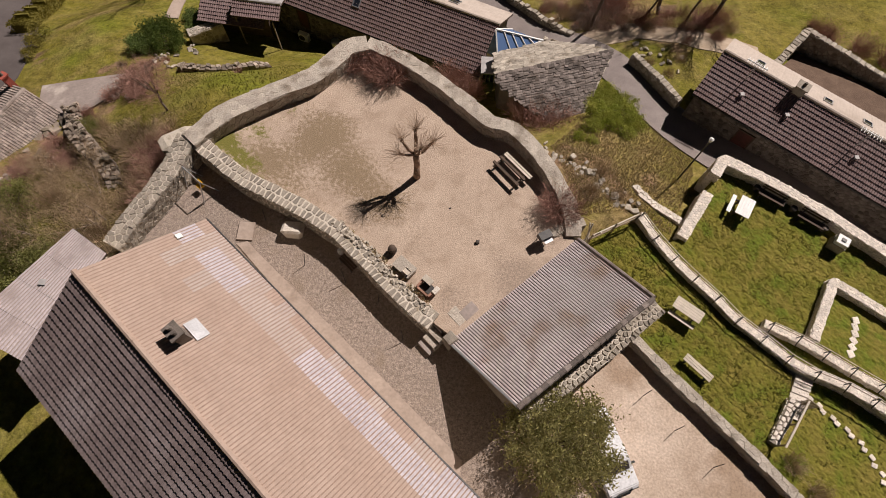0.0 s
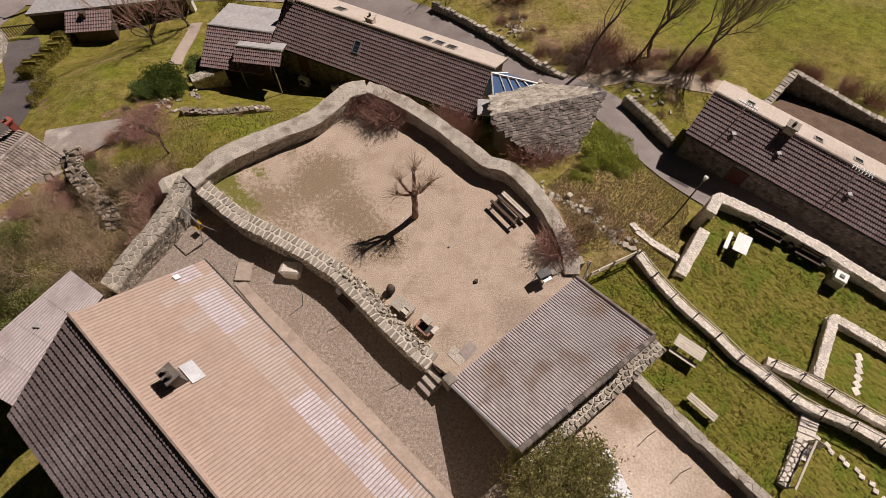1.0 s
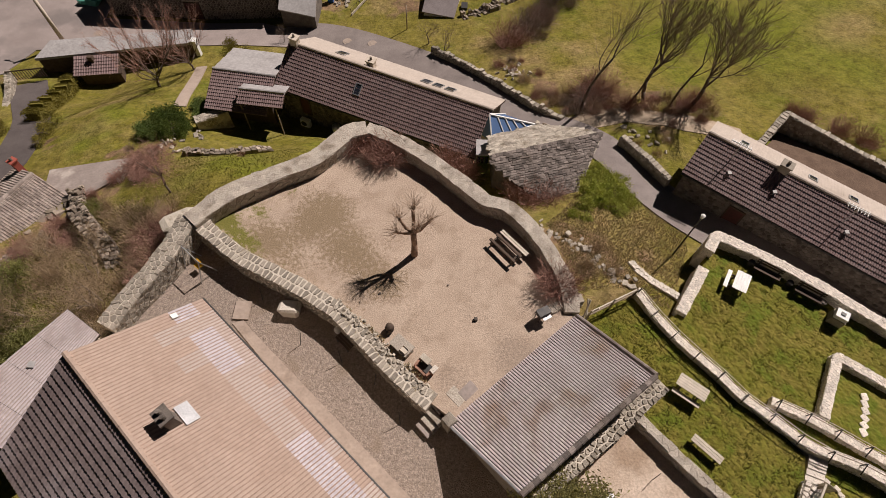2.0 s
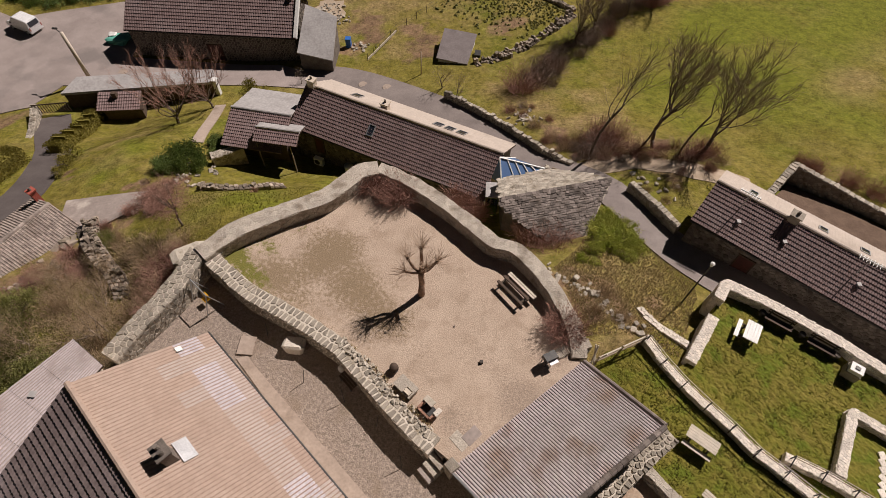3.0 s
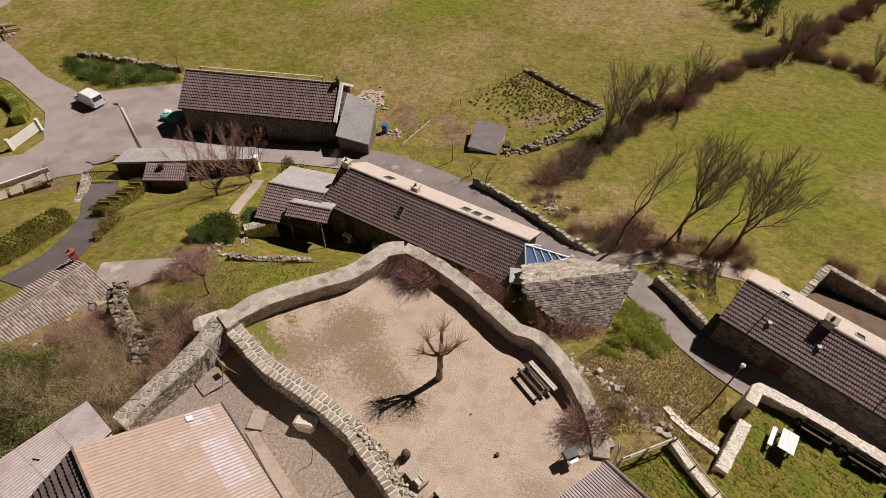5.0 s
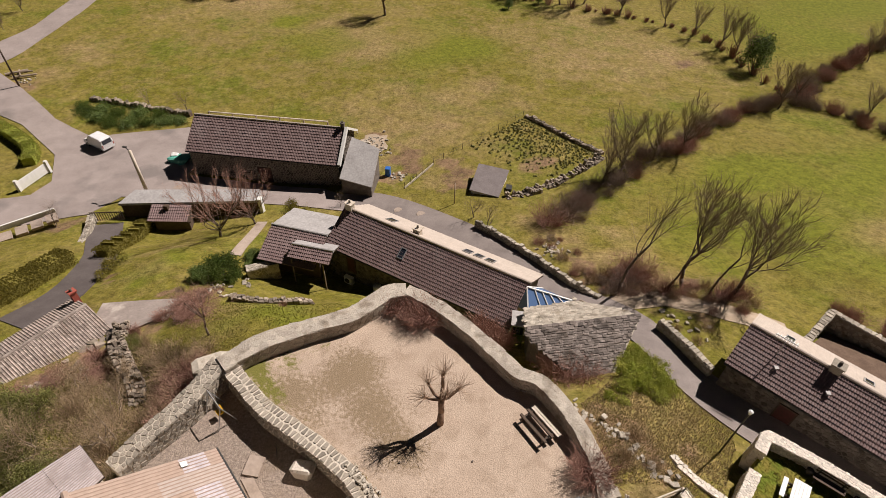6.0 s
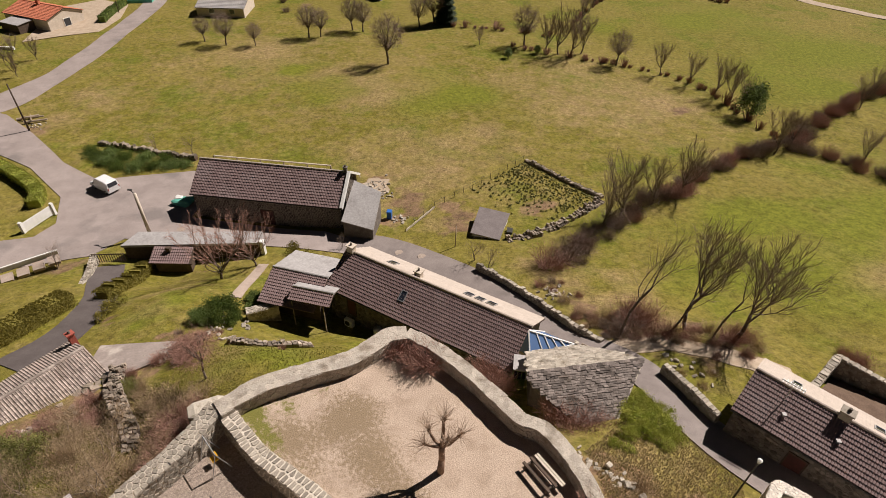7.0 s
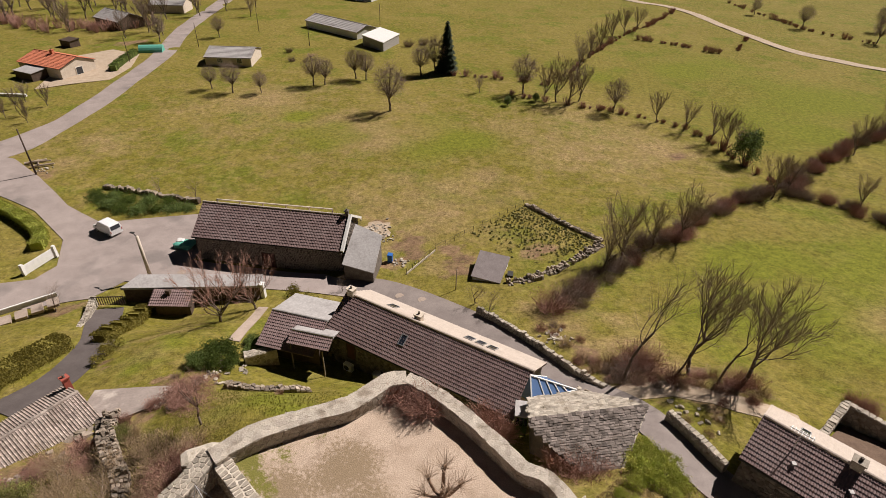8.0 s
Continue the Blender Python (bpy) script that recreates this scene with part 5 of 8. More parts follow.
chimney(cabin, (-31.75, 24.0), -5.4, -4.1, 0.45, 0.4, 1.12, M_RED)
stone_wall("ruin_wall", "tumbled wall of big slabs under the cottage eaves", [(-27.3, 21.5, -5.5, -8.5), (-28.6, 19.0, -5.6, -8.5), (-29.9, 16.3, -5.5, -8.5), (-31.6, 12.9, -5.6, -8.5)], 1.0, M_STONE_BROWN, M_SOIL, 0.6, 0.4, tops=2, rough_top=0.3)

# roof windows, chimneys and aerials
f2 = roof_frame((-14.2, 38.4, -4.5), (3.4, 31.5, -4.5), (-14.2 - 0.365 * 3.45, 38.4 - 0.931 * 3.45, -6.6))
g2 = roof_frame((-14.2, 38.4, -4.5), (3.4, 31.5, -4.5), (-14.2 + 0.365 * 3.45, 38.4 + 0.931 * 3.45, -6.6))
skylight(house_2, f2, 7.45, 1.95, 0.55, 0.95)
for x in (4.3, 5.4, 6.5):
    skylight(house_2, g2, x, 1.55, 0.75, 1.0)
skylight(house_2, g2, 14.6, 1.6, 0.8, 1.0)
u2 = Vector((0.931, -0.365, 0))
chimney(house_2, (-14.2 + u2.x * 0.6, 38.4 + u2.y * 0.6), -5.2, -3.85, 0.65, 0.55, -0.37, M_RENDER)
chimney(house_2, (-14.2 + u2.x * 7.6 + 0.25, 38.4 + u2.y * 7.6 + 0.6), -5.4, -4.2, 0.65, 0.55, -0.37, M_RENDER)
chimney(house_3, (-20.3, 57.5), -9, -7.35, 0.42, 0.38, 0, M_STONE_DARK)
part("verge_board", Soup().beam((-19.85, 57.5, -7.95), (-19.85, 53.3, -10.75), 0.34, 0.5).beam((-19.85, 57.5, -7.95), (-19.85, 61.7, -10.75), 0.2, 0.3).mesh("verge_board", M_WHITE), house_3)
u5 = Vector((0.814, -0.581, 0))
n5 = Vector((-0.581, -0.814, 0))
chimney(house_5, (17.9 + u5.x * 5.3, 26.5 + u5.y * 5.3), -1.1, 0.05, 0.65, 0.55, -0.62, M_STONE)
for s, o in ((2.6, 1.75), (5.6, 1.5), (10.4, 1.6)):
    p = Vector((17.9, 26.5, 0)) + u5 * s + n5 * o
    z = -0.5 - 1.47 * o / 2.95
    vent = part("roof_vent", Soup().beam((p.x, p.y, z - 0.1), (p.x, p.y, z + 0.2), 0.16).mesh("roof_vent", M_ZINC), house_5)
    part("vent_cap", Soup().box((p.x, p.y, z + 0.22), (0.26, 0.26, 0.06)).mesh("vent_cap", M_GREY), vent)
g5 = roof_frame((17.9, 26.5, -0.5), (37.5, 12.5, -0.5), (17.9 + 0.581 * 2.95, 26.5 + 0.814 * 2.95, -1.97))
for x in (2.4, 7.2, 9.9):
    skylight(house_5, g5, 24.08 - x, 1.2, 0.55, 0.7)
for s, o in ((2.2, 0.9), (9.9, 1.2)):
    p = Vector((17.9, 26.5, -0.9)) + u5 * s + n5 * o
    q = p + Vector((0, 0, 1.5))
    aerial = part("aerial", Soup().rod(p, q, 0.04).mesh("aerial", M_ZINC), house_5)
    bars = Soup().rod(q - u5 * 0.7, q + u5 * 0.7, 0.05)
    for k in range(7):
        c = q + u5 * (-0.6 + 0.2 * k)
        bars.rod(c - n5 * 0.22, c + n5 * 0.24, 0.028, sides=4)
    part("aerial_bar", bars.mesh("aerial_bar", M_WHITE), aerial)
# farmhouse chimney with its flashing
n1 = Vector((0.653, 0.757, 0))
pc = a1 + d1 * 5.2 + n1 * 1.35
zc = 6.0 - 3.05 * 1.35 / 5.3
stack = chimney(farm, (pc.x, pc.y), zc - 0.4, zc + 1.0, 0.6, 0.45, math.atan2(d1.y, d1.x), M_STONE_DARK, 2)
f1 = roof_frame((*a1.xy, 6.0), (*(a1 + d1 * 21).xy, 6.0), (*(a1 + n1 * 5.3).xy, 2.95))
ff = f1 @ Matrix.Translation((f1.inverted() @ (pc + n1 * 0.5 + Vector((0, 0, zc - 0.29)))))
part("flashing", Soup().box((0, 0, 0.1), (1.0, 0.6, 0.03), ff).mesh("flashing", M_ZINC), farm, "pale metal flashing sheet")
part("roof_window", Soup().box((20.6, -4.46, 0.07), (0.28, 0.3, 0.05), f1).mesh("roof_window", M_WHITE), farm)


def lean_roof(name, label, quad, zg, roof, wall, category="shed", ribs=0.0, thick=0.12, inset=0.25, ends=True):
    """A building under one flat or leaning roof over four corners (x, y, z); ribs: pitch of a corrugated sheet running from the first edge to the opposite one."""
    root = thing(name, label, category)
    q = [Vector(p) for p in quad]
    c = sum(q, Vector()) / 4
    if ribs:
        n = max(4, int((q[1] - q[0]).length / ribs) * 4)
        vs, fs = [], []
        for i in range(n + 1):
            u = i / n
            h = 0.03 * math.sin(i * math.pi / 2)
            for r in range(7):
                w = r / 6
                p = q[0].lerp(q[1], u).lerp(q[3].lerp(q[2], u), w)
                vs.append(p + Vector((0, 0, 0.05 + h)))
        for i in range(n):
            for r in range(6):
                fs.append((i * 7 + r, i * 7 + r + 1, (i + 1) * 7 + r + 1, (i + 1) * 7 + r))
        part("corrugated_sheet", mesh_of("corrugated_sheet", vs, fs, roof), root)
    lower = [p - Vector((0, 0, thick)) for p in q]
    part("roof", mesh_of("roof", q + lower, [(0, 1, 2, 3), (7, 6, 5, 4), (0, 4, 5, 1), (1, 5, 6, 2), (2, 6, 7, 3), (3, 7, 4, 0)], M_WOOD_DARK if ribs else roof), root)
    inner = [c + (p - c) * (1 - inset / max(0.5, (Vector(p.xy) - Vector(c.xy)).length)) for p in lower]
    feet = [Vector((p.x, p.y, zg)) for p in inner]
    part("wall", mesh_of("wall", inner + feet, [(0, 4, 5, 1), (1, 5, 6, 2), (2, 6, 7, 3), (3, 7, 4, 0), (4, 7, 6, 5)], wall), root)
    return root, inner


BA, BB, BC, BD = (10.1, 7.9, 3.05), (7.36, 11.94, 0.2), (0.59, 5.9, 0.0), (3.73, 2.58, 2.85)   # ridge end, eave end, eave end, ridge end
barn, bc = lean_roof("barn", "stone barn under a stained corrugated roof", [(x, y, z - 0.16) for x, y, z in (BA, BB, BC, BD)], -2.6, M_WOOD_DARK, M_MORTAR, "barn")
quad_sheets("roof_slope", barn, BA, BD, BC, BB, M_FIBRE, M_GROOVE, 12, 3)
for i, j, o in ((0, 3, (0.64, -0.77)), (0, 1, (0.82, 0.56))):
    rubble_face(barn, "stonework", bc[i].xy, bc[j].xy, -2.6, min(bc[i].z, bc[j].z), M_STONE, o)
p0, p1 = Vector(BA) + Vector((0.05, 0, 0.03)), Vector(BD) + Vector((0, 0, 0.03))
verge = Soup().rod((0, 0, 0), (p1 - p0) / 24 * 1.1, 0.13, 0.15, 8).mesh("ridge_tile", M_LAUZE)
for k in range(24):
    part("ridge_tile", verge, barn, m=Matrix.Translation(p0.lerp(p1, k / 24)))
part("verge", Soup().rod((BA[0] + 0.08, BA[1] + 0.06, BA[2]), (BB[0] + 0.08, BB[1] + 0.06, BB[2]), 0.13, 0.13, 9).mesh("verge", M_LAUZE), barn)
part("verge", Soup().beam((BD[0], BD[1], BD[2] - 0.04), (BC[0], BC[1], BC[2] - 0.04), 0.1, 0.14).mesh("verge", M_ZINC), barn)

leanto, _ = lean_roof("lean_to", "low lean-to under a pale corrugated roof", [(-16.9, 9.1, 2.15), (-18.7, 10.15, 2.15), (-23.0, 5.2, 1.3), (-19.6, 3.7, 1.3)], -3, M_WOOD_DARK, M_RENDER, "lean-to")
quad_sheets("roof_slope", leanto, (-16.7, 8.95, 2.3), (-18.75, 10.2, 2.3), (-23.1, 5.1, 1.45), (-19.5, 3.6, 1.45), M_SHEET_LEAN, M_SHEET_GREYED, 4, 4, 5, 0.026, 0.16)
part("roof_light", Soup().box((-19.6, 7.4, 1.98), (0.34, 0.3, 0.06)).mesh("roof_light", M_GREY), leanto)
# dark closed walls stand in for the shade inside the garage's open front
lean_roof("carport", "long flat-roofed garage beside the forecourt", [(-41.9, 42.0, -11.0), (-41.3, 44.6, -10.9), (-27.5, 47.3, -10.9), (-26.7, 45.4, -11.0)], -13.6, M_GREY, M_WOOD_DARK, "garage", thick=0.28)
gp, _ = lean_roof("garage_porch", "small tiled roof before the long garage", [(-38.2, 42.6, -11.1), (-33.9, 43.3, -11.1), (-33.2, 41.3, -11.75), (-37.4, 40.6, -11.75)], -13.2, M_WOOD_DARK, M_WOOD_DARK, "garage")
tile_slope("roof_slope", gp, (-38.2, 42.6, -11.05), (-33.9, 43.3, -11.05), (-37.85, 40.55, -11.75), M_TILE, 0.24, 0.34, 0.06)
part("chimney", Soup().box((-36.3, 42.3, -11.0), (0.5, 0.4, 0.7)).mesh("chimney", M_WOOD_DARK), gp)
tagged(new("garage_pillar", Soup().box((-26.9, 45.6, -12.4), (0.5, 0.5, 2.9)).box((-26.9, 45.6, -10.9), (0.65, 0.65, 0.12)).mesh("garage_pillar", M_WHITE)), "white rendered pillar at the garage's end", "pillar")
lean_roof("lean_to", "grey sheet-roofed lean-to against the barn house", [(-19.2, 57.3, -9.0), (-15.4, 56.2, -9.6), (-15.2, 50.9, -11.6), (-19.3, 51.4, -11.2)], -14.5, M_GREY, M_STONE_DARK, "lean-to")
shed, _ = lean_roof("field_shed", "small grey shed with a pale side wall", [(-3.1, 57.9, -11.3), (0.8, 57.1, -11.3), (-0.1, 52.2, -11.9), (-3.7, 53.0, -11.9)], -13.4, M_SHED, M_WHITE, "shed")
part("water_tank", Soup().box((1.0, 54.4, -12.3), (0.7, 1.0, 0.9)).mesh("water_tank", M_METAL), shed)

# the stone-slab house: an odd corner roof
def slab_roof(root, corners, mat, size=0.25):
    """Rows of rough roof slabs over a polygon whose first edge is the ridge."""
    q = [Vector(p) for p in corners]
    nz = (q[1] - q[0]).cross(q[-1] - q[0]).normalized()
    nz = nz if nz.z > 0 else -nz
    x = (q[1] - q[0]).normalized()
    y = nz.cross(x)
    m = Matrix((x, y, nz)).transposed().to_4x4()
    m.translation = q[0]
    inv = m.inverted()
    flat_q = [(inv @ p).xy for p in q]
    deck = part("roof", mesh_of("roof", q + [p - Vector((0, 0, 0.15)) for p in q], [tuple(range(len(q))), tuple(range(2 * len(q) - 1, len(q) - 1, -1))] + [(i, i + len(q), (i + 1) % len(q) + len(q), (i + 1) % len(q)) for i in range(len(q))], M_MORTAR_DARK), root)
    xs_, ys_ = [p.x for p in flat_q], [p.y for p in flat_q]
    s = Soup()
    yy = min(ys_)
    row = 0
    while yy < max(ys_):
        xx = min(xs_) - RNG.uniform(0, size)
        while xx < max(xs_):
            w = size * RNG.uniform(0.8, 1.8)
            if in_poly([xx + w / 2], [yy], flat_q)[0]:
                k = m @ Matrix.LocRotScale(Vector((xx + w / 2, yy, 0.06 + RNG.uniform(0, 0.05))), Euler((-RNG.uniform(0.12, 0.26), RNG.uniform(-0.06, 0.06), RNG.uniform(-0.12, 0.12))), Vector((w * 1.02, size * RNG.uniform(0.8, 1.2), 0.08)))
                v, f = STONES[int(RNG.integers(len(STONES)))]
                s.add([k @ p for p in v], f)
            xx += w
        yy += size * 0.68
        row += 1
    tagged(part("slab_course", s.mesh("slab_course", mat), deck), kind="stuff")


slab_house = thing("slab_house", "old corner house under grey stone roof slabs", "house")
slab_roof(slab_house, [(2.9, 25.1, -2.5), (11.2, 27.8, -2.5), (8.6, 22.0, -4.5), (7.4, 22.3, -4.3), (5.0, 23.5, -3.5), (3.2, 24.5, -2.8)], M_LAUZE)
slab_roof(slab_house, [(11.1, 27.6, -2.5), (2.9, 25.1, -2.5), (2.9, 28.0, -3.7), (6.9, 29.6, -3.8), (9.9, 28.6, -3.1)], M_STONE)
part("wall", mesh_of("wall", [(3.4, 25.0, -2.9), (10.6, 27.4, -2.9), (8.6, 22.8, -4.6), (4.4, 24.3, -3.8), (6.8, 29.1, -4.0), (3.3, 27.6, -4.0), (3.4, 25.0, -6.5), (10.6, 27.4, -6.5), (8.6, 22.8, -6.5), (4.4, 24.3, -6.5), (6.8, 29.1, -6.5), (3.3, 27.6, -6.5)],
                      [(3, 0, 6, 9), (2, 3, 9, 8), (1, 2, 8, 7), (4, 1, 7, 10), (5, 4, 10, 11), (0, 5, 11, 6)], M_STONE_DARK), slab_house)
part("verge_board", Soup().beam((11.15, 27.6, -2.6), (8.65, 21.95, -4.6), 0.12, 0.2).mesh("verge_board", M_WOOD_PALE), slab_house)

glass_house = thing("conservatory", "glass pyramid conservatory with white bars", "conservatory")
apex = Vector((3.0, 30.0, -3.4))
base = [Vector(p) for p in ((6.7, 30.2, -4.5), (3.3, 28.3, -4.6), (2.5, 29.2, -4.9), (4.4, 31.2, -4.6))]
for i in range(3):
    part("pane", mesh_of("pane", [apex, base[i], base[i + 1]], [(0, 1, 2)], M_GLASS_BLUE), glass_house)
part("pane", mesh_of("pane", [apex, base[3], base[0]], [(0, 1, 2)], M_GLASS_BLUE), glass_house)
up = Vector((0, 0, 0.03))
for p, q in ((apex, base[0]), (apex, base[1]), (base[1], base[0]), (apex, base[3])):
    part("glazing_bar", Soup().beam(p + up, q + up, 0.1).mesh("glazing_bar", M_WHITE), glass_house)
for k in range(1, 6):
    part("glazing_bar", Soup().beam(apex.lerp(base[0], k / 6) + up, base[1].lerp(base[0], min(1, (k + 0.8) / 6)) + up, 0.07).mesh("glazing_bar", M_WHITE), glass_house)
part("wall", mesh_of("wall", base + [Vector((p.x, p.y, -8.5)) for p in base], [(0, 4, 5, 1), (1, 5, 6, 2), (2, 6, 7, 3), (3, 7, 4, 0)], M_RENDER), glass_house)
bay = thing("glazed_bay", "green and white glazed bay between the houses", "bay window")
part("frame", Soup().box((2.6, 27.4, -5.4), (0.9, 1.3, 2.2)).mesh("frame", M_LEAF), bay)
for k in range(3):
    part("pane", Soup().box((2.3 + 0.3 * k, 26.74, -4.9), (0.24, 0.04, 0.8)).mesh("pane", M_GLASS), bay)
part("bay_roof", Soup().box((2.6, 27.4, -4.25), (1.1, 1.5, 0.1)).mesh("bay_roof", M_GREY), bay)

# far houses
villa = gable_house("villa", "cream villa with an orange-red tiled roof", (-119.4, 121.4), (-105.5, 118.2), -10, -11.6, 4.6, 5.2, -14.4, M_RENDER, M_RED_TILE, M_RED_TILE, tile=(0.4, 0.5, 0.06), gutter=False, openings=(("end", 3.6, 5.4, 0.4, 2.2, "window", M_GLASS),))
chimney(villa, (-113, 119.6), -10.6, -9.2, 0.7, 0.7, 0, M_RED_TILE)
lean_roof("villa_annex", "dark flat-roofed annex of the villa", [(-117, 116.4, -11.8), (-111, 114.8, -11.8), (-112, 110.4, -12.2), (-118, 112, -12.2)], -14.3, M_GREY, M_WOOD_DARK)
gable_house("bungalow", "cream bungalow under a grey roof", (-82.5, 137.5), (-70.5, 139.5), -10.6, -12.0, 5, 5.4, -14.3, M_RENDER, M_GREY, M_GREY, tile=(0.5, 0.6, 0.05), gutter=False, openings=(("right", 8, 9.4, 0.9, 2.1, "window", M_GLASS), ("right", 3, 4.4, 0.9, 2.1, "window", M_GLASS)))
gable_house("long_barn", "long grey farm building with a pale wall", (-70.5, 184.5), (-49.5, 172.5), -10.6, -12.1, 4.6, 4.6, -14.5, M_WHITE, M_GREY, M_GREY, tile=(0.6, 0.8, 0.05), gutter=False)
lean_roof("metal_shed", "farm shed with a pale blue-grey metal roof", [(-48.6, 163, -11.2), (-45.9, 174.0, -11.2), (-38.2, 168, -11.4), (-40.6, 157.2, -11.6)], -14.3, M_WHITE, M_GREY)
gable_house("dark_barn", "dark timber barn with a pale grey roof", (-134, 168), (-122, 163), -9.6, -11.6, 4.5, 4.5, -14.4, M_WOOD_DARK, M_GREY, M_GREY, tile=(0.6, 0.8, 0.05), gutter=False)
lean_roof("hut", "small dark hut at the field's edge", [(-127, 142, -12), (-123, 141, -12), (-124, 138, -12.3), (-128, 139, -12.3)], -14.2, M_WOOD_DARK, M_WOOD_DARK)
gable_house("far_house", "distant house under a grey roof", (-132, 190), (-120, 192), -9.8, -11.6, 4.5, 4.5, -14.4, M_RENDER, M_GREY, M_GREY, tile=(0.6, 0.8, 0.05), gutter=False)
gable_house("far_house", "distant pale house beside the lane", (-78, 236), (-62, 232), -9.8, -11.6, 4.5, 4.5, -14.4, M_WHITE, M_GREY, M_GREY, tile=(0.6, 0.8, 0.05), gutter=False)

# ---- plants ----
def twig(soup, a, b, r0, r1, sides=3):
    soup.rod(a, b, r0, r1, sides)


def grow(rng, soup, fine, p, d, length, r, level, levels, spread, up, crook=0.25):
    """Grows a limb and, from it, its branches: thick ones into soup, thin ones into fine."""
    steps = 3 if level < 2 else 2
    for s in range(steps):
        d = (d + Vector(rng.normal(0, crook, 3)) * 0.6 + Vector((0, 0, up))).normalized()
        q = p + d * (length / steps)
        r1 = r * (0.8 if level < levels else 0.55)
        twig(soup if level < 2 else fine, p, q, r, r1, 6 if level == 0 else (5 if level == 1 else 3))
        p, r = q, r1
        if level < levels:
            for _ in range(1 if level == 0 and s == 0 else int(rng.integers(1, 3))):
                side = Vector(rng.normal(0, 1, 3)).cross(d).normalized()
                nd = (d * rng.uniform(0.55, 1.0) + side * spread * rng.uniform(0.6, 1.2)).normalized()
                grow(rng, soup, fine, p, nd, length * rng.uniform(0.55, 0.8), r * 0.62, level + 1, levels, spread, up, crook)
    if level < levels:
        grow(rng, soup, fine, p, d, length * 0.7, r * 0.75, level + 1, levels, spread, up, crook)


def bare_tree(name, label, seed, height, radius, levels=5, spread=0.75, up=0.12, lean=(0, 0), mats=None, category="tree", stems=1):
    """A leafless tree: trunk and limbs, and a crown of twigs."""
    rng = np.random.default_rng(seed)
    s, f = Soup(), Soup()
    for k in range(stems):
        off = Vector((rng.uniform(-0.4, 0.4), rng.uniform(-0.4, 0.4), -0.3)) if stems > 1 else Vector((0, 0, -0.3))
        d = Vector((lean[0] + (rng.uniform(-0.35, 0.35) if stems > 1 else 0), lean[1] + (rng.uniform(-0.35, 0.35) if stems > 1 else 0), 1)).normalized()
        grow(rng, s, f, off, d, height * 0.34, radius * (0.7 if stems > 1 else 1), 0, levels, spread, up)
    top = max(v.z for v in f.v)
    k = height / top
    s.v, f.v = [v * k for v in s.v], [v * k for v in f.v]
    root = thing(name, label, category)
    part("trunk", s.mesh("trunk", (mats or (M_BARK,))[0], True), root)
    part("crown", f.mesh("crown", (mats or (M_BARK, M_TWIG))[1]), root)
    return root


def put(ob, x, y, scale=1.0, turn=0.0, z=None, first=False, sink=0.05):
    m = Matrix.Translation((x, y, (land_at(x, y) if z is None else z) - sink)) @ Matrix.Rotation(turn, 4, "Z") @ Matrix.Scale(scale, 4)
    if first:
        ob.matrix_world = m
        return ob
    return copy_thing(ob, m)


def leaf_cloud(rng, n, rx, ry, rz, size, clumps=40, fill=0.5, flat_bottom=-0.6, slim=1.0, tight=1.0):
    """Many small leaves gathered in clumps over an uneven crown."""
    vs, fs = [], []
    cs = []
    for _ in range(clumps):
        u = Vector(rng.normal(0, 1, 3)).normalized()
        if u.z < flat_bottom:
            u.z = -u.z
        q = rng.uniform(fill, 1.0)
        cs.append((Vector((u.x * rx * q, u.y * ry * q, u.z * rz * q)), rng.uniform(0.16, 0.34) * tight))
    for i in range(n):
        c, r = cs[int(rng.integers(len(cs)))]
        p = c + Vector(rng.normal(0, 1, 3)) * r * Vector((rx, ry, rz)).length / 1.9
        a = Vector(rng.normal(0, 1, 3)).normalized()
        b = a.orthogonal().normalized() * size * rng.uniform(0.35, 0.6) * slim
        a = a * size * rng.uniform(0.7, 1.3)
        k = len(vs)
        vs += [p - a * 0.5, p + b * 0.5, p + a * 0.5, p - b * 0.5]
        fs.append((k, k + 1, k + 2, k + 3))
    return vs, fs


def leafy(name, label, seed, n, rx, ry, rz, size, mat, category="shrub", trunk=0.0, clumps=40, stems=None, fill=0.5, slim=1.0, tight=1.0):
    rng = np.random.default_rng(seed)
    root = thing(name, label, category)
    v, f = leaf_cloud(rng, n, rx, ry, rz, size, clumps, fill, slim=slim, tight=tight)
    v = [p + Vector((0, 0, rz * 0.75 + trunk)) for p in v]
    part("crown", mesh_of("crown", v, f, mat), root)
    s = Soup()
    for _ in range(9):
        e = Vector((rng.uniform(-0.8, 0.8) * rx, rng.uniform(-0.8, 0.8) * ry, trunk + rz * rng.uniform(0.8, 1.5)))
        q = Vector((rng.uniform(-0.1, 0.1), rng.uniform(-0.1, 0.1), -0.2))
        m = q.lerp(e, 0.5) + Vector((0, 0, 0.15 * rz))
        s.rod(q, m, 0.035 * rz, 0.022 * rz, 5).rod(m, e, 0.022 * rz, 0.006, 4)
    part("stem", s.mesh("stem", stems or M_BARK), root)
    return root


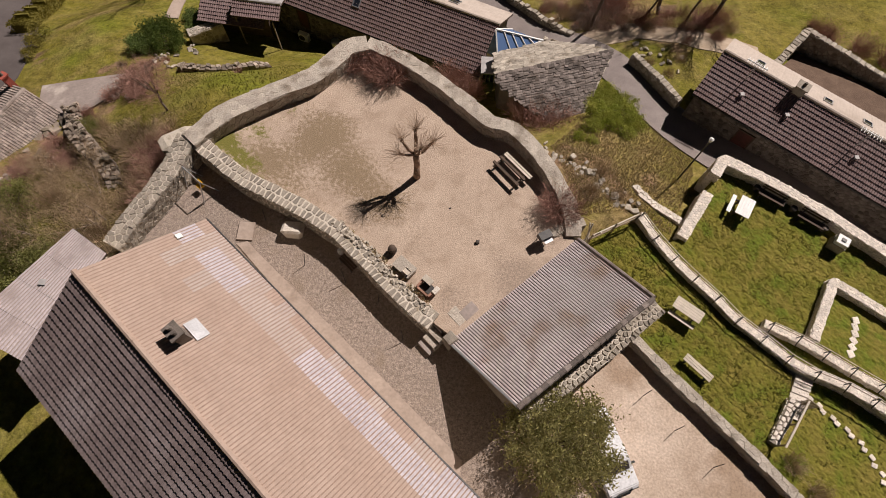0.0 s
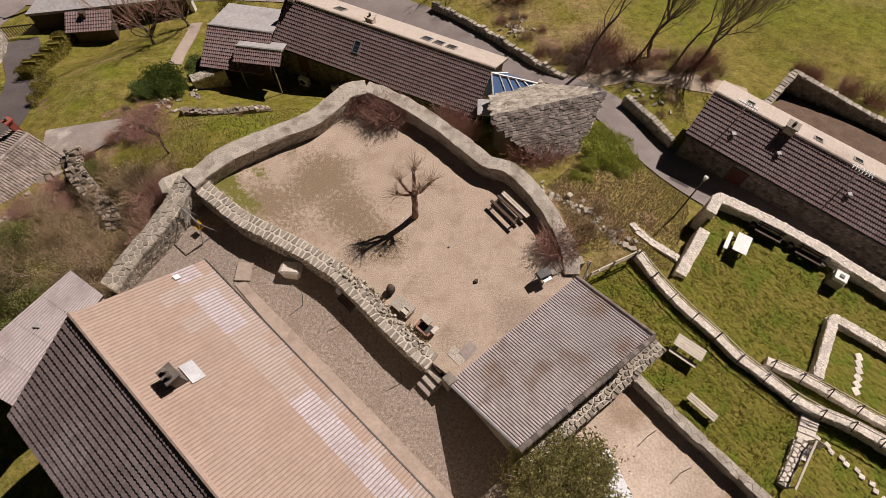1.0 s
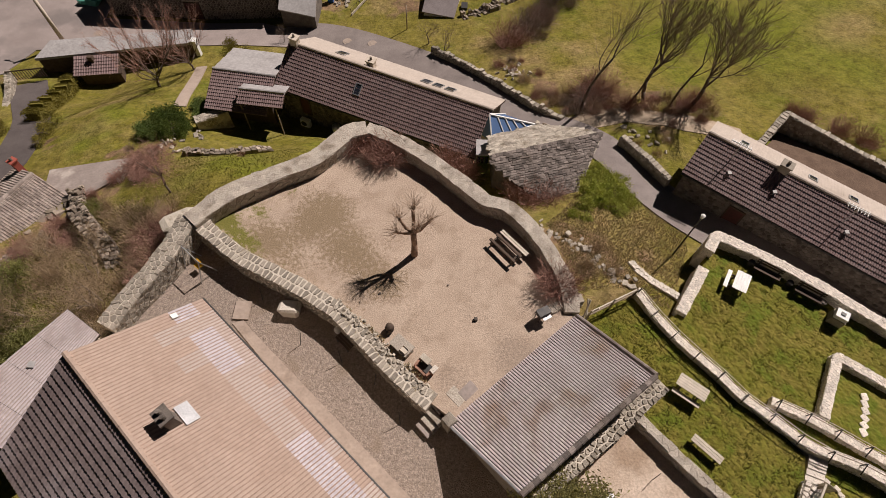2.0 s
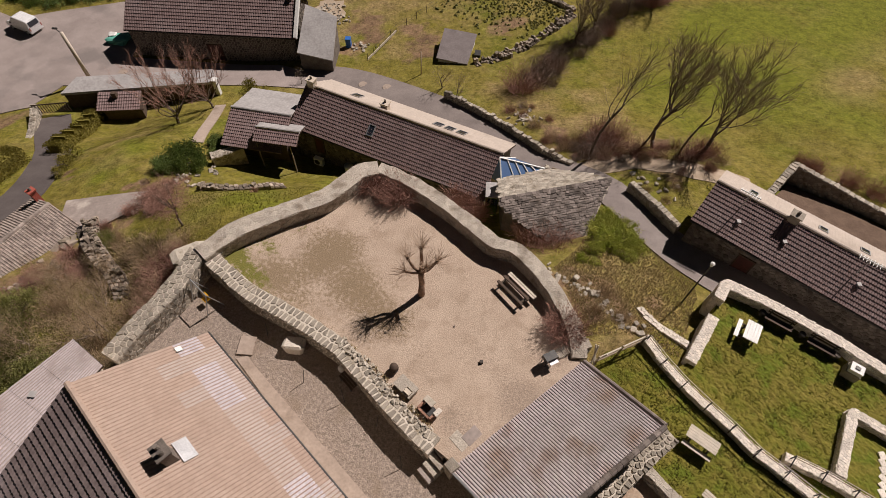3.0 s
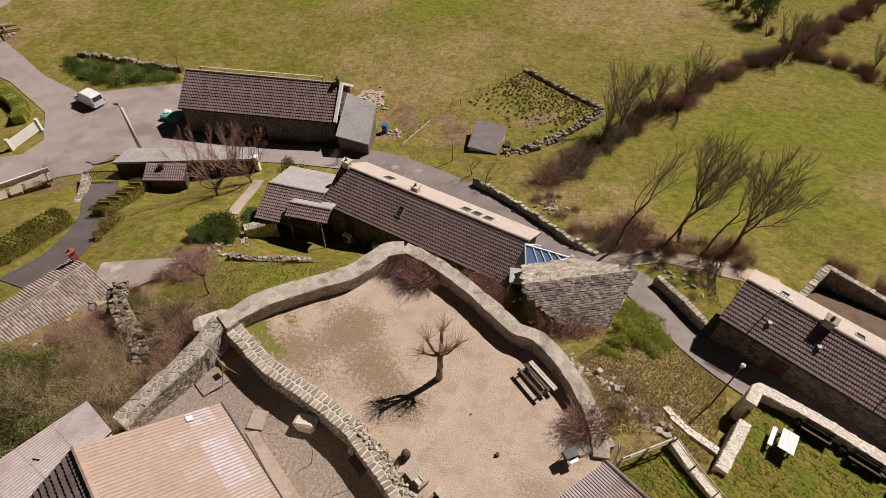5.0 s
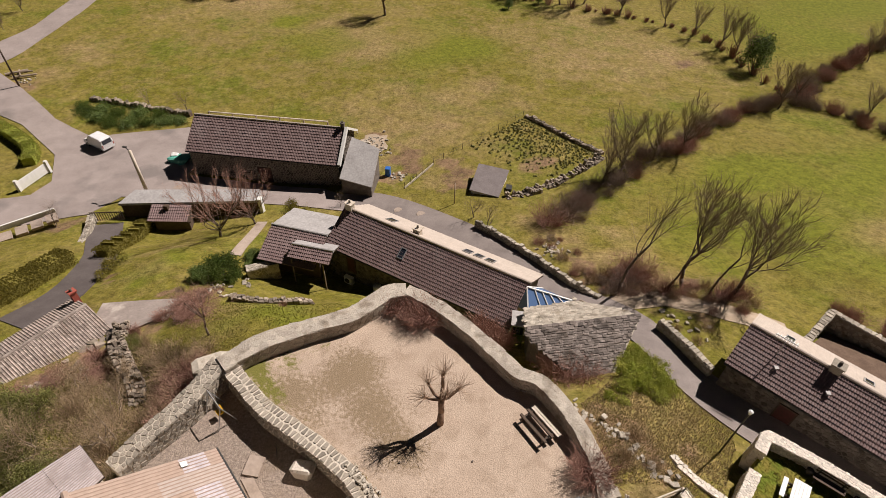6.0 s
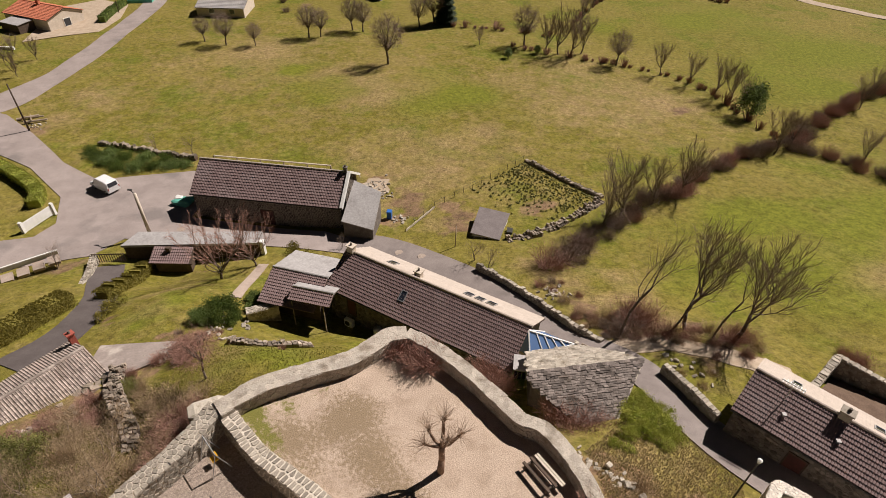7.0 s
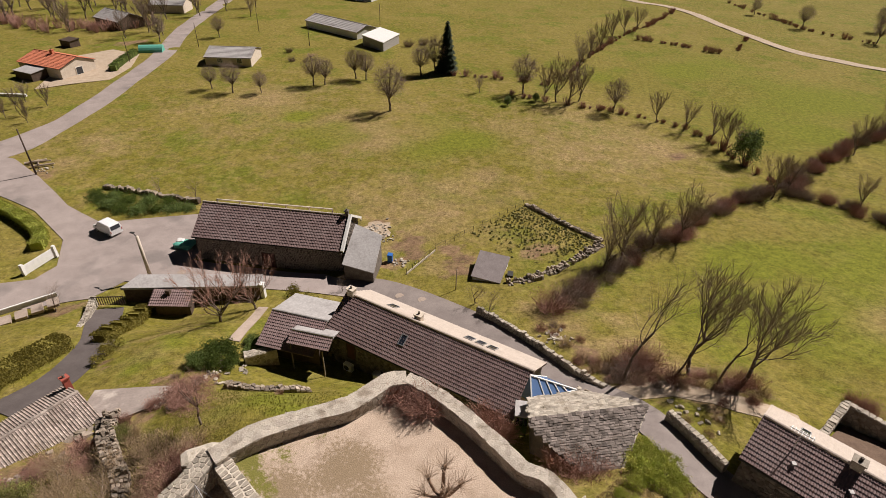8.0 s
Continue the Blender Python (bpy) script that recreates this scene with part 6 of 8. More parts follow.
def brush(name, label, seed, n, r, h, mat, category="shrub", thin=0.008, arch=0.5):
    """A bare shrub: a fan of many thin forked stems."""
    rng = np.random.default_rng(seed)
    s = Soup()
    for _ in range(n):
        a = rng.uniform(0, 2 * math.pi)
        q = math.sqrt(rng.uniform(0, 1))
        base = Vector((math.cos(a) * r * 0.45 * q, math.sin(a) * r * 0.45 * q, -0.1))
        d = Vector((math.cos(a) * q * arch + rng.normal(0, 0.18), math.sin(a) * q * arch + rng.normal(0, 0.18), 1)).normalized()
        L = h * rng.uniform(0.5, 1.05)
        p = base
        for k in range(3):
            d = (d + Vector(rng.normal(0, 0.16, 3))).normalized()
            e = p + d * L / 3
            s.rod(p, e, thin * (3 - k), thin * (2.4 - k * 0.9), 3)
            if k:
                for _ in range(3):
                    t = (d + Vector(rng.normal(0, 0.6, 3))).normalized()
                    s.rod(e, e + t * L * rng.uniform(0.15, 0.32), thin, thin * 0.4, 3)
            p = e
    root = thing(name, label, category)
    part("branch_fan", s.mesh("branch_fan", mat), root)
    return root


def crown_tree(name, label, seed, height, rad, bole=0.28, girth=0.2, limbs=13, tips=650, mats=None, tilt=0.0):
    """A bare tree with a rounded crown of fine twigs on arching limbs."""
    rng = np.random.default_rng(seed)
    s, f = Soup(), Soup()
    top = Vector((rng.normal(0, 0.1), rng.normal(0, 0.1), height * bole))
    mid = top * 0.5 + Vector((rng.normal(0, 0.06), rng.normal(0, 0.06), 0))
    s.rod((0, 0, -0.3), mid, girth, girth * 0.85, 7).rod(mid, top, girth * 0.85, girth * 0.75, 7)
    half = height * (1 - bole) / 2
    centre = Vector((tilt * height, 0, height * bole + half))
    arms = []
    for i in range(limbs):
        u = Vector(rng.normal(0, 1, 3)).normalized()
        u.z = abs(u.z) * 0.9 - 0.15
        e = centre + Vector((u.x * rad * 0.75, u.y * rad * 0.75, u.z * half * 0.8))
        m = top.lerp(e, 0.5) + Vector((u.x * rad * 0.1, u.y * rad * 0.1, half * 0.1))
        s.rod(top, m, girth * 0.4, girth * 0.24, 5).rod(m, e, girth * 0.24, girth * 0.1, 4)
        arms += [top.lerp(m, 0.7), m, m.lerp(e, 0.5), e]
    for _ in range(tips):
        u = Vector(rng.normal(0, 1, 3)).normalized() * rng.uniform(0.3, 1.05) ** 0.6
        if u.z < -0.75:
            u.z *= -0.5
        p = centre + Vector((u.x * rad, u.y * rad, u.z * half)) * rng.uniform(0.92, 1.06)
        a = min(arms, key=lambda q: (q - p).length + (q - top).length * 0.2)
        m = a.lerp(p, 0.5) + Vector(rng.normal(0, 0.08, 3)) * rad * 0.4
        f.rod(a, m, girth * 0.06, girth * 0.04, 3).rod(m, p, girth * 0.04, girth * 0.015, 3)
        for _ in range(2):
            t = Vector(rng.normal(0, 1, 3)) * rad * 0.16 + Vector((0, 0, half * 0.05))
            f.rod(m.lerp(p, 0.5), p + t, girth * 0.04, girth * 0.015, 3)
    root = thing(name, label, "tree")
    part("trunk", s.mesh("trunk", (mats or (M_BARK,))[0], True), root)
    part("crown", f.mesh("crown", (mats or (M_BARK, M_TWIG))[1]), root)
    return root


def fan_tree(name, label, seed, height, lean, fork, spread, girth, limbs=6, shoots=9, twigs=7, mats=None):
    """A bare tree: a bent trunk that forks into rising limbs with a fan of upward twigs."""
    rng = np.random.default_rng(seed)
    s, f = Soup(), Soup()

    def bough(soup, a, b, r0, r1, sides, sag, steps=4):
        out, p = [a], a
        bow = Vector(rng.normal(0, 1, 3)) * (b - a).length * sag
        for k in range(1, steps + 1):
            u = k / steps
            q = a.lerp(b, u) + bow * math.sin(u * math.pi)
            soup.rod(p, q, r0 + (r1 - r0) * (u - 1 / steps), r0 + (r1 - r0) * u, sides)
            out.append(q)
            p = q
        return out

    top = Vector((lean[0], lean[1], height))
    knee = top * fork + Vector((rng.normal(0, 0.25), rng.normal(0, 0.25), 0))
    trunk = bough(s, Vector((0, 0, -0.3)), knee, girth * 0.85, girth * 0.55, 8, 0.06)
    for k in range(limbs):
        a = 2 * math.pi * k / limbs + rng.uniform(-0.4, 0.4)
        q = spread * rng.uniform(0.35, 1.0)
        e = top * rng.uniform(0.82, 1.0) + Vector((math.cos(a) * q, math.sin(a) * q, -0.25 * q))
        start = trunk[-1] if k % 3 else trunk[-2]
        line = bough(s, start, e, girth * rng.uniform(0.22, 0.36), girth * 0.045, 5, 0.09, 5)
        for m in range(shoots):
            u = 0.3 + 0.7 * m / shoots
            w = u * 5
            p = line[int(w)].lerp(line[min(5, int(w) + 1)], w - int(w))
            d = ((e - start).normalized() + Vector(rng.normal(0, 0.42, 3)) + Vector((0, 0, 0.25))).normalized()
            L = height * rng.uniform(0.12, 0.24) * (1.25 - 0.6 * u)
            sub_line = bough(f, p, p + d * L, girth * 0.085, girth * 0.035, 3, 0.06, 3)
            for _ in range(twigs):
                t = sub_line[int(rng.integers(1, 4))]
                e2 = (d + Vector(rng.normal(0, 0.4, 3)) + Vector((0, 0, 0.2))).normalized() * L * rng.uniform(0.3, 0.7)
                f.rod(t, t + e2, girth * 0.04, girth * 0.016, 3)
    root = thing(name, label, "tree")
    part("trunk", s.mesh("trunk", (mats or (M_BARK, M_TWIG))[0], True), root)
    part("crown", f.mesh("crown", (mats or (M_BARK, M_TWIG))[1]), root)
    return root


# the pollarded courtyard tree
def pollard():
    rng = np.random.default_rng(5)
    root = thing("pollard_tree", "pollarded bare tree with knobbly limbs in the courtyard", "tree", (-1.75, 15.5, 0))
    s, f = Soup(), Soup()
    s.rod((0, 0, -0.2), (0.04, 0.04, 1.2), 0.22, 0.17, 9).rod((0.04, 0.04, 1.2), (0.0, 0.1, 2.3), 0.17, 0.18, 9)
    fork = Vector((0, 0.1, 2.25))
    for mid, end, r in (((0.03, 0.2, 1.0), (0.0, 0.32, 1.95), 0.105), ((-0.42, 0.12, 0.3), (-0.72, 0.2, 1.0), 0.085), ((-0.4, -0.2, 0.22), (-0.82, -0.25, 0.4), 0.075), ((0.4, 0.05, 0.28), (0.85, 0.25, 0.85), 0.095), ((0.16, -0.1, 0.3), (0.26, -0.05, 0.62), 0.08)):
        m, e = fork + Vector(mid), fork + Vector(end)
        s.rod(fork, m, r * 1.15, r, 7).rod(m, e, r, r * 0.85, 7).rod(e - Vector((0, 0, 0.04)), e + Vector((0, 0, 0.1)), r * 1.25, r * 0.9, 7)
        for _ in range(56):
            d = ((e - fork).normalized() * 0.5 + Vector(rng.normal(0, 0.6, 3)) + Vector((0, 0, 0.5))).normalized()
            p = e
            for k in range(3):
                q = p + d * rng.uniform(0.2, 0.52)
                f.rod(p, q, 0.011 - 0.0025 * k, 0.0085 - 0.0025 * k, 3)
                d = (d + Vector(rng.normal(0, 0.28, 3)) + Vector((0, 0, 0.08))).normalized()
                p = q
    part("trunk", s.mesh("trunk", M_BARK_WARM, True), root)
    part("crown", f.mesh("crown", M_TWIG_WARM), root)


pollard()
# leafy tree over the parked car
big = leafy("leafy_tree", "broad olive-green tree shading a parked car", 11, 19000, 3.0, 2.8, 1.9, 0.19, M_LEAF_OLIVE, "tree", 0.8, 170, fill=0.5, slim=0.85, tight=0.45)
put(big, 6.15, 1.3, 1.0, 0, first=True)
rng = np.random.default_rng(12)
tw = Soup()
for _ in range(520):
    u = Vector(rng.normal(0, 1, 3)).normalized()
    u.z = abs(u.z)
    e = Vector((u.x * 2.8, u.y * 2.7, 1.6 + u.z * 2.2)) * rng.uniform(0.6, 1.02)
    bend = Vector(rng.normal(0, 0.45, 3))
    mid = e * 0.82 + bend * 0.5
    tw.rod(e * 0.68, mid, 0.02, 0.014, 3).rod(mid, e + bend, 0.014, 0.006, 3)
part("twig_spray", tw.mesh("twig_spray", M_TWIG_WARM), big)

# bare trees by the lane
LANE_TREES = [("tall bare tree forking over the dirt path", 21, 10.6, (0.6, 0.5), 0.34, 2.8, 0.22, 11, 13, 15, 17.2, 36.4),
              ("bare tree leaning out of the brambles", 22, 11.0, (2.6, 0.4), 0.55, 1.1, 0.17, 5, 9, 8, 11.2, 34.2),
              ("wide bare tree with a thick dark trunk", 23, 10.4, (1.2, 0.3), 0.3, 2.9, 0.24, 11, 13, 15, 21.0, 35.9),
              ("slim second stem beside the wide bare tree", 24, 8.6, (1.6, 0.6), 0.5, 1.5, 0.13, 4, 8, 6, 19.2, 35.5),
              ("slim crooked bare tree at the path", 25, 7.4, (2.0, 0.8), 0.5, 1.0, 0.12, 4, 7, 6, 15.7, 36.1)]
for label, seed, h, lean, fork, spread, girth, limbs, shoots, twigs, x, y in LANE_TREES:
    tagged(put(fan_tree("bare_tree", label, seed, h, lean, fork, spread, girth, limbs, shoots, twigs), x, y, 1.0, 0, first=True), group="bare roadside trees")
# garden trees on the near side of the cottage
t_c = fan_tree("bare_tree", "wide bare garden tree behind the long garage", 23, 8.0, (0.4, 0.3), 0.16, 4.2, 0.2, 15, 11, 9, mats=(M_BARK, M_TWIG_RED))
put(t_c, -28.4, 39.0, 1.0, 0, first=True)
put(t_c, -26.4, 42.4, 0.8, 2.5)
pink = crown_tree("budding_tree", "small reddish budding tree on the lawn", 24, 4.2, 1.75, 0.42, 0.09, 14, 900, mats=(M_BARK, M_TWIG_RED))
put(pink, -18.6, 20.8, 1.0, 0, first=True)
small = bare_tree("sapling", "small bare sapling with thin stems", 25, 4.0, 0.07, 4, 0.7, 0.12)
put(small, -47.6, 38.6, 1.0, 0, first=True)
tagged(small, group="saplings")
for x, y, k in ((-54.4, 68.4, 0.9), (-48.7, 68.7, 0.9), (-2.6, 47.6, 1.0), (-1.0, 45.6, 0.9), (-18.5, 48.4, 0.6), (-69, 52.5, 0.8)):
    put(small, x, y, k, x)
# lone trees in the meadow
t_d = crown_tree("round_tree", "round-crowned bare tree alone in the meadow", 26, 10.4, 3.7, 0.26, 0.28, 18, 1000)
put(t_d, -27.7, 111.5, 1.0, 0, first=True)
for x, y, k in ((-65.4, 114.9, 0.7), (-71, 116, 0.55), (-59, 116, 0.5), (-49.5, 124.1, 0.72), (-47, 125, 0.65), (-41.2, 131.5, 0.75), (-38.5, 131, 0.7), (-26.0, 137.8, 0.75), (-22.9, 141.1, 0.9), (0.1, 129.8, 0.9), (20.3, 121.9, 0.75), (98, 228, 0.8), (88, 250, 0.6), (115, 210, 0.8), (125, 230, 0.9), (-105, 150, 0.7), (-92, 160, 0.6)):
    put(t_d, x, y, k, x * 1.7)
t_e = fan_tree("hedgerow_tree", "tall bare hedgerow tree with a broad twiggy crown", 27, 9.2, (0.4, 0.2), 0.2, 3.0, 0.23, 12, 11, 13)
tagged(t_e, group="hedgerow trees")
put(t_e, 14.2, 59.2, 1.0, 0, first=True)
rng = np.random.default_rng(31)
HEDGE_TREES = [(19.2, 64.2, .7), (24.0, 67.6, .85), (41.5, 85, .8), (45, 88, .75), (57, 81, .55), (54, 84, .6), (64, 108, .7), (76, 121, .9), (70, 116, .7), (5, 127, .95), (8, 126, 1.05), (11, 124.6, 1.0), (13, 128, .9), (28.8, 118, .75), (34, 114.3, .7), (38, 109, .8), (39.9, 106, .85), (40.6, 102, .8), (14, 150, 1.0), (18, 166, .9), (22, 176, 1.0), (26, 188, 1.0), (31, 198, .9), (36, 205, .8), (-10, 128, .5), (12.6, 57.5, .8),
               (-112, 185, 1.1), (-120, 178, 1.2), (-128, 182, 1.1), (-138, 178, 1.2), (-145, 172, 1.2), (-150, 182, 1.1), (-160, 175, 1.2), (-116, 190, 1.1), (-124, 172, 1.1), (-132, 175, 1.2), (-141, 185, 1.2), (-155, 190, 1.2), (-165, 184, 1.2), (-147, 196, 1.2), (-118, 168, .9), (-170, 178, 1.2), (-126, 200, 1.2), (-175, 175, 1.2), (-168, 168, 1.2), (-157, 171, 1.1), (-150, 165, 1.1), (-163, 160, 1.1), (-172, 164, 1.2), (-180, 170, 1.2), (-143, 160, .9), (-137, 154, .9), (-178, 182, 1.2), (-98, 92, .45), (-95, 89, .4), (-101, 90, .45), (-104, 99, .5), (-108, 196, 1.1), (-101, 205, 1.1), (-96, 190, .8), (-134, 195, 1.1), (-109, 158, .8), (-117, 152, .9), (-98, 98, .5), (-103, 95, .5), (-115, 160, 1)]
for x, y, k in HEDGE_TREES:
    put(t_e, x, y, k * rng.uniform(0.9, 1.1), rng.uniform(0, 6))
con = thing("conifer", "dark pointed conifer at the meadow's edge", "tree")
rng = np.random.default_rng(32)
vs, fs = [], []
for i in range(7000):
    h = 0.06 + 0.94 * (1 - math.sqrt(rng.uniform(0, 1)))
    w = (1 - h) * 3.2 * (0.75 + 0.25 * math.sin(h * 60)) + 0.1
    a = rng.uniform(0, 2 * math.pi)
    q = math.sqrt(rng.uniform(0.1, 1))
    p = Vector((math.cos(a) * w * q, math.sin(a) * w * q, h * 13 - 0.4 * q))
    d = Vector((math.cos(a), math.sin(a), -0.35)) * 0.7
    s = Vector((-math.sin(a), math.cos(a), rng.uniform(-0.3, 0.3))) * 0.2
    k = len(vs)
    vs += [p - s, p + d, p + s]
    fs.append((k, k + 1, k + 2))
part("crown", mesh_of("crown", vs, fs, M_CONIFER), con)
part("trunk", Soup().rod((0, 0, -0.3), (0, 0, 12.5), 0.22, 0.03, 7).mesh("trunk", M_BARK), con)
put(con, -20.1, 141.9, 1.0, 0, first=True)

# shrubs along the hedgerows
b_a = brush("hedgerow_shrub", "dense reddish-brown bare hedgerow shrub", 41, 260, 2.6, 2.9, M_TWIG_RED, thin=0.011, arch=0.8)
b_b = brush("hedgerow_shrub", "dense dark brown bare hedgerow shrub", 42, 240, 2.7, 3.2, M_TWIG, thin=0.011, arch=0.75)
for b in (b_a, b_b):
    tagged(b, group="hedgerow shrubs")
put(b_a, 5.6, 47.0, 0.8, 0, first=True)
put(b_b, 7.4, 48.4, 0.7, 0, first=True)
WOOD_LINE = [(-178, 164), (-160, 160), (-146, 155), (-132, 158), (-122, 166)]
HEDGE_LINES = [[(8.2, 49.6), (12.6, 56.4), (18.9, 64.4), (24.8, 70.2), (30.8, 77.7), (39.9, 86), (46.7, 90.4)], [(46.7, 90.4), (53.8, 99.7), (64.2, 110.9), (76.7, 122.6), (100, 142)], [(44, 88), (50.3, 84.5), (55, 79), (60, 74), (75, 62)],
               [(-2.6, 129.2), (4.8, 126), (20.3, 122.2), (33, 116), (38, 108), (41.5, 98), (44, 91)], [(12, 149), (19.4, 171), (32.7, 200.4), (45, 222), (56, 246)], [(35, 193), (47, 189), (60.7, 182.4), (71.6, 203.5)], [(84.7, 274), (92, 247), (98, 228), (108, 214), (125, 200)], [(-20, 140), (-5, 140), (8, 137)]]
rng = np.random.default_rng(43)
far = []
for p in smooth_line([(*q, 0) for q in WOOD_LINE], 1.6):
    far.append((p[0] + rng.uniform(-3, 3), p[1] + rng.uniform(-4, 4), rng.uniform(0.7, 1.2)))
for n, line in enumerate(HEDGE_LINES):
    dense = (1.15, 1.25, 1.2, 1.3, 1.5, 1.5, 1.8, 1.8)[n]
    for p in smooth_line([(*q, 0) for q in line], dense):
        k = rng.uniform(0.5, 0.9) * (1.0 if n < 3 else 0.6)
        spot = (p[0] + rng.uniform(-1.2, 1.2) * (1 if n < 3 else 0.4), p[1] + rng.uniform(-1.2, 1.2) * (1 if n < 3 else 0.4), k)
        if n > 2:
            if rng.random() < 0.4:
                continue
            spot = (*spot[:2], spot[2] * rng.uniform(0.45, 1.5))
        if n < 3:
            put(b_a if rng.random() < 0.35 else b_b, *spot, rng.uniform(0, 6))
        else:
            far.append(spot)
low = Soup()
for x, y, k in far:
    z = float(land(x, y)[0])
    for _ in range(42):
        u = Vector((rng.normal(0, 0.8), rng.normal(0, 0.8), rng.uniform(0.5, 1.0) * 3.0)) * k
        q = Vector((x + u.x * 0.5, y + u.y * 0.5, z - 0.1))
        e = Vector((x + u.x * 1.3, y + u.y * 1.3, z + u.z))
        low.rod(q, e, 0.05, 0.02, 3)
        low.rod(q.lerp(e, 0.5), e + Vector(rng.normal(0, 0.5, 3)) * k, 0.035, 0.015, 3)
tagged(new("far_brush", low.mesh("far_brush", M_TWIG_RED)), "low brown brush along the far field edges", "brush", kind="stuff")
for x, y, k in ((10.9, 34.2, 0.55), (12.6, 36.6, 0.95), (13.3, 37.4, 0.9), (12.0, 35.6, 0.8), (20.6, 35.5, 0.7), (22, 36, 0.6), (15.5, 35.0, 0.6), (32.5, 32.5, 0.6), (34, 31, 0.6), (30.5, 34.4, 0.55), (36, 29, 0.7), (12.7, 38.8, 0.4), (9.0, 48.2, 0.5), (-62, 142, 0.6), (-66, 150, 0.6), (-35, 165, 0.9), (-31, 168, 0.9)):
    put(b_a if x > 12 else b_b, x, y, k, x)
rng = np.random.default_rng(47)
for cx, cy, n, r in ((11.2, 34.6, 7, 1.6), (15.6, 35.2, 9, 2.2), (19.4, 33.6, 8, 1.8), (9.0, 37.6, 6, 1.5), (-22.8, 26.4, 6, 1.3), (-17.5, 26.0, 5, 1.6), (5.6, 42.6, 5, 1.5), (30.5, 35.4, 5, 1.6)):
    for _ in range(n):
        x, y = cx + rng.normal(0, r), cy + rng.normal(0, r * 0.6)
        put(b_a if rng.random() < 0.6 else b_b, x, y, rng.uniform(0.16, 0.34), rng.uniform(0, 6))
# brush round the courtyard
b_c = brush("bramble", "tangled reddish bramble against the court wall", 44, 420, 1.35, 1.5, M_TWIG_RED, thin=0.008, arch=0.9)
tagged(b_c, group="brambles at the walls")
put(b_c, -4.0, 22.6, 1.0, 0, first=True, z=0)
put(b_c, -6.2, 23.3, 0.75, 1, z=0)
put(b_c, -4.9, 23.0, 0.7, 3, z=0)
put(b_c, 6.5, 13.9, 0.95, 2, z=0)
put(b_c, 6.6, 23.4, 1.25, 4, z=-5)
put(b_c, 5.4, 23.9, 1.0, 5, z=-5)
put(b_c, 7.4, 22.3, 1.3, 1.5, z=-5)
put(b_c, 5.9, 22.9, 1.35, 0.6, z=-5)
put(b_c, 6.9, 21.6, 0.9, 3.3, z=-4.6)
put(b_c, -0.2, 26.6, 1.0, 2.5, z=-5.5)
put(b_c, 1.2, 25.8, 0.9, 2.5, z=-5.5)
b_d = brush("dry_brush", "pale straw-coloured dry brush", 45, 200, 1.8, 1.9, M_TWIG_STRAW, thin=0.008, arch=0.7)
tagged(b_d, group="dry brush on the bank")
put(b_d, -19.4, 17.8, 1.0, 0, first=True)
for x, y, k in ((-18.4, 15.2, 0.7), (-21.5, 13.8, 0.8), (-24.6, 14.2, 0.8), (-20.6, 11.4, 0.8), (-18.0, 19.0, 0.6), (-21.6, 18.9, 0.6), (-19.5, 10.2, 0.7), (9.4, 17.2, 0.4), (10.2, 15.6, 0.35), (8.6, 15.6, 0.4), (18.4, 1.0, 0.4), (19.4, -0.4, 0.4), (12.4, 34.6, 0.5), (14.2, 35.4, 0.5), (15.8, 33.9, 0.4), (17.6, 34.6, 0.5), (19.2, 36.6, 0.5), (21.4, 33.6, 0.4), (9.4, 36.2, 0.5), (8.2, 38.0, 0.5), (10.6, 37.4, 0.6), (6.8, 40.2, 0.5), (22.6, 34.8, 0.5), (14.8, 29.2, 0.3), (16.2, 28.2, 0.3), (17.4, 30.0, 0.35)):
    put(b_d, x, y, k, x * 3)
for x, y, k in ((-26.9, 19.0, 0.6), (-28.2, 17.0, 0.7), (-25.6, 21.6, 0.5), (-29.6, 14.8, 0.7), (-24.2, 23.4, 0.5), (-17.6, 14.2, 0.9), (-17.2, 15.6, 0.9), (-18.6, 16.6, 0.9), (-16.6, 16.8, 0.7), (-23.0, 24.6, 0.8), (-22.0, 23.5, 0.7)):
    put(b_c, x, y, k, x * 2)
rng = np.random.default_rng(49)
for k in range(24):
    x, y = rng.uniform(-30, -17.5), rng.uniform(8.5, 21)
    if not in_poly([x], [y], [(-16.8, 15.5), (-18.6, 9.5), (-24, 7), (-30, 9), (-28.4, 17), (-23, 22.5), (-19, 20.5)])[0]:
        continue
    put(b_d if rng.random() < 0.55 else b_c, x, y, rng.uniform(0.35, 0.85), rng.uniform(0, 6))
t_f = bare_tree("bare_tree", "pale-barked spindly tree in the brush", 46, 5.5, 0.09, 5, 0.8, 0.08, mats=(M_WOOD, M_TWIG_STRAW), stems=3)
put(t_f, -20.6, 12.6, 1.0, 0, first=True)
put(t_f, -24.8, 11.2, 1.0, 2.0)
put(t_f, -22.0, 14.8, 0.8, 4.0)
put(t_f, -25.6, 16.4, 0.7, 5.1)
put(t_f, -22.8, 17.4, 0.6, 1.0)
# evergreens
e_a = leafy("evergreen_shrub", "dense dark evergreen shrub beside the steps", 51, 9000, 1.8, 1.7, 1.3, 0.17, M_LEAF, clumps=70, fill=0.45, tight=0.6)
put(e_a, -23.0, 30.3, 1.0, 0, first=True)
put(e_a, -24.6, 29.4, 0.6, 2)
put(e_a, -21.6, 33.2, 0.6, 1)
put(e_a, -22.6, 34.8, 0.5, 1)
e_b = leafy("evergreen_bush", "tangled green bush below the ruined wall", 52, 5200, 1.9, 1.8, 1.4, 0.14, M_LEAF_BUSH, clumps=60, fill=0.4, tight=0.65)
put(e_b, -26.6, 12.8, 1.0, 0, first=True)
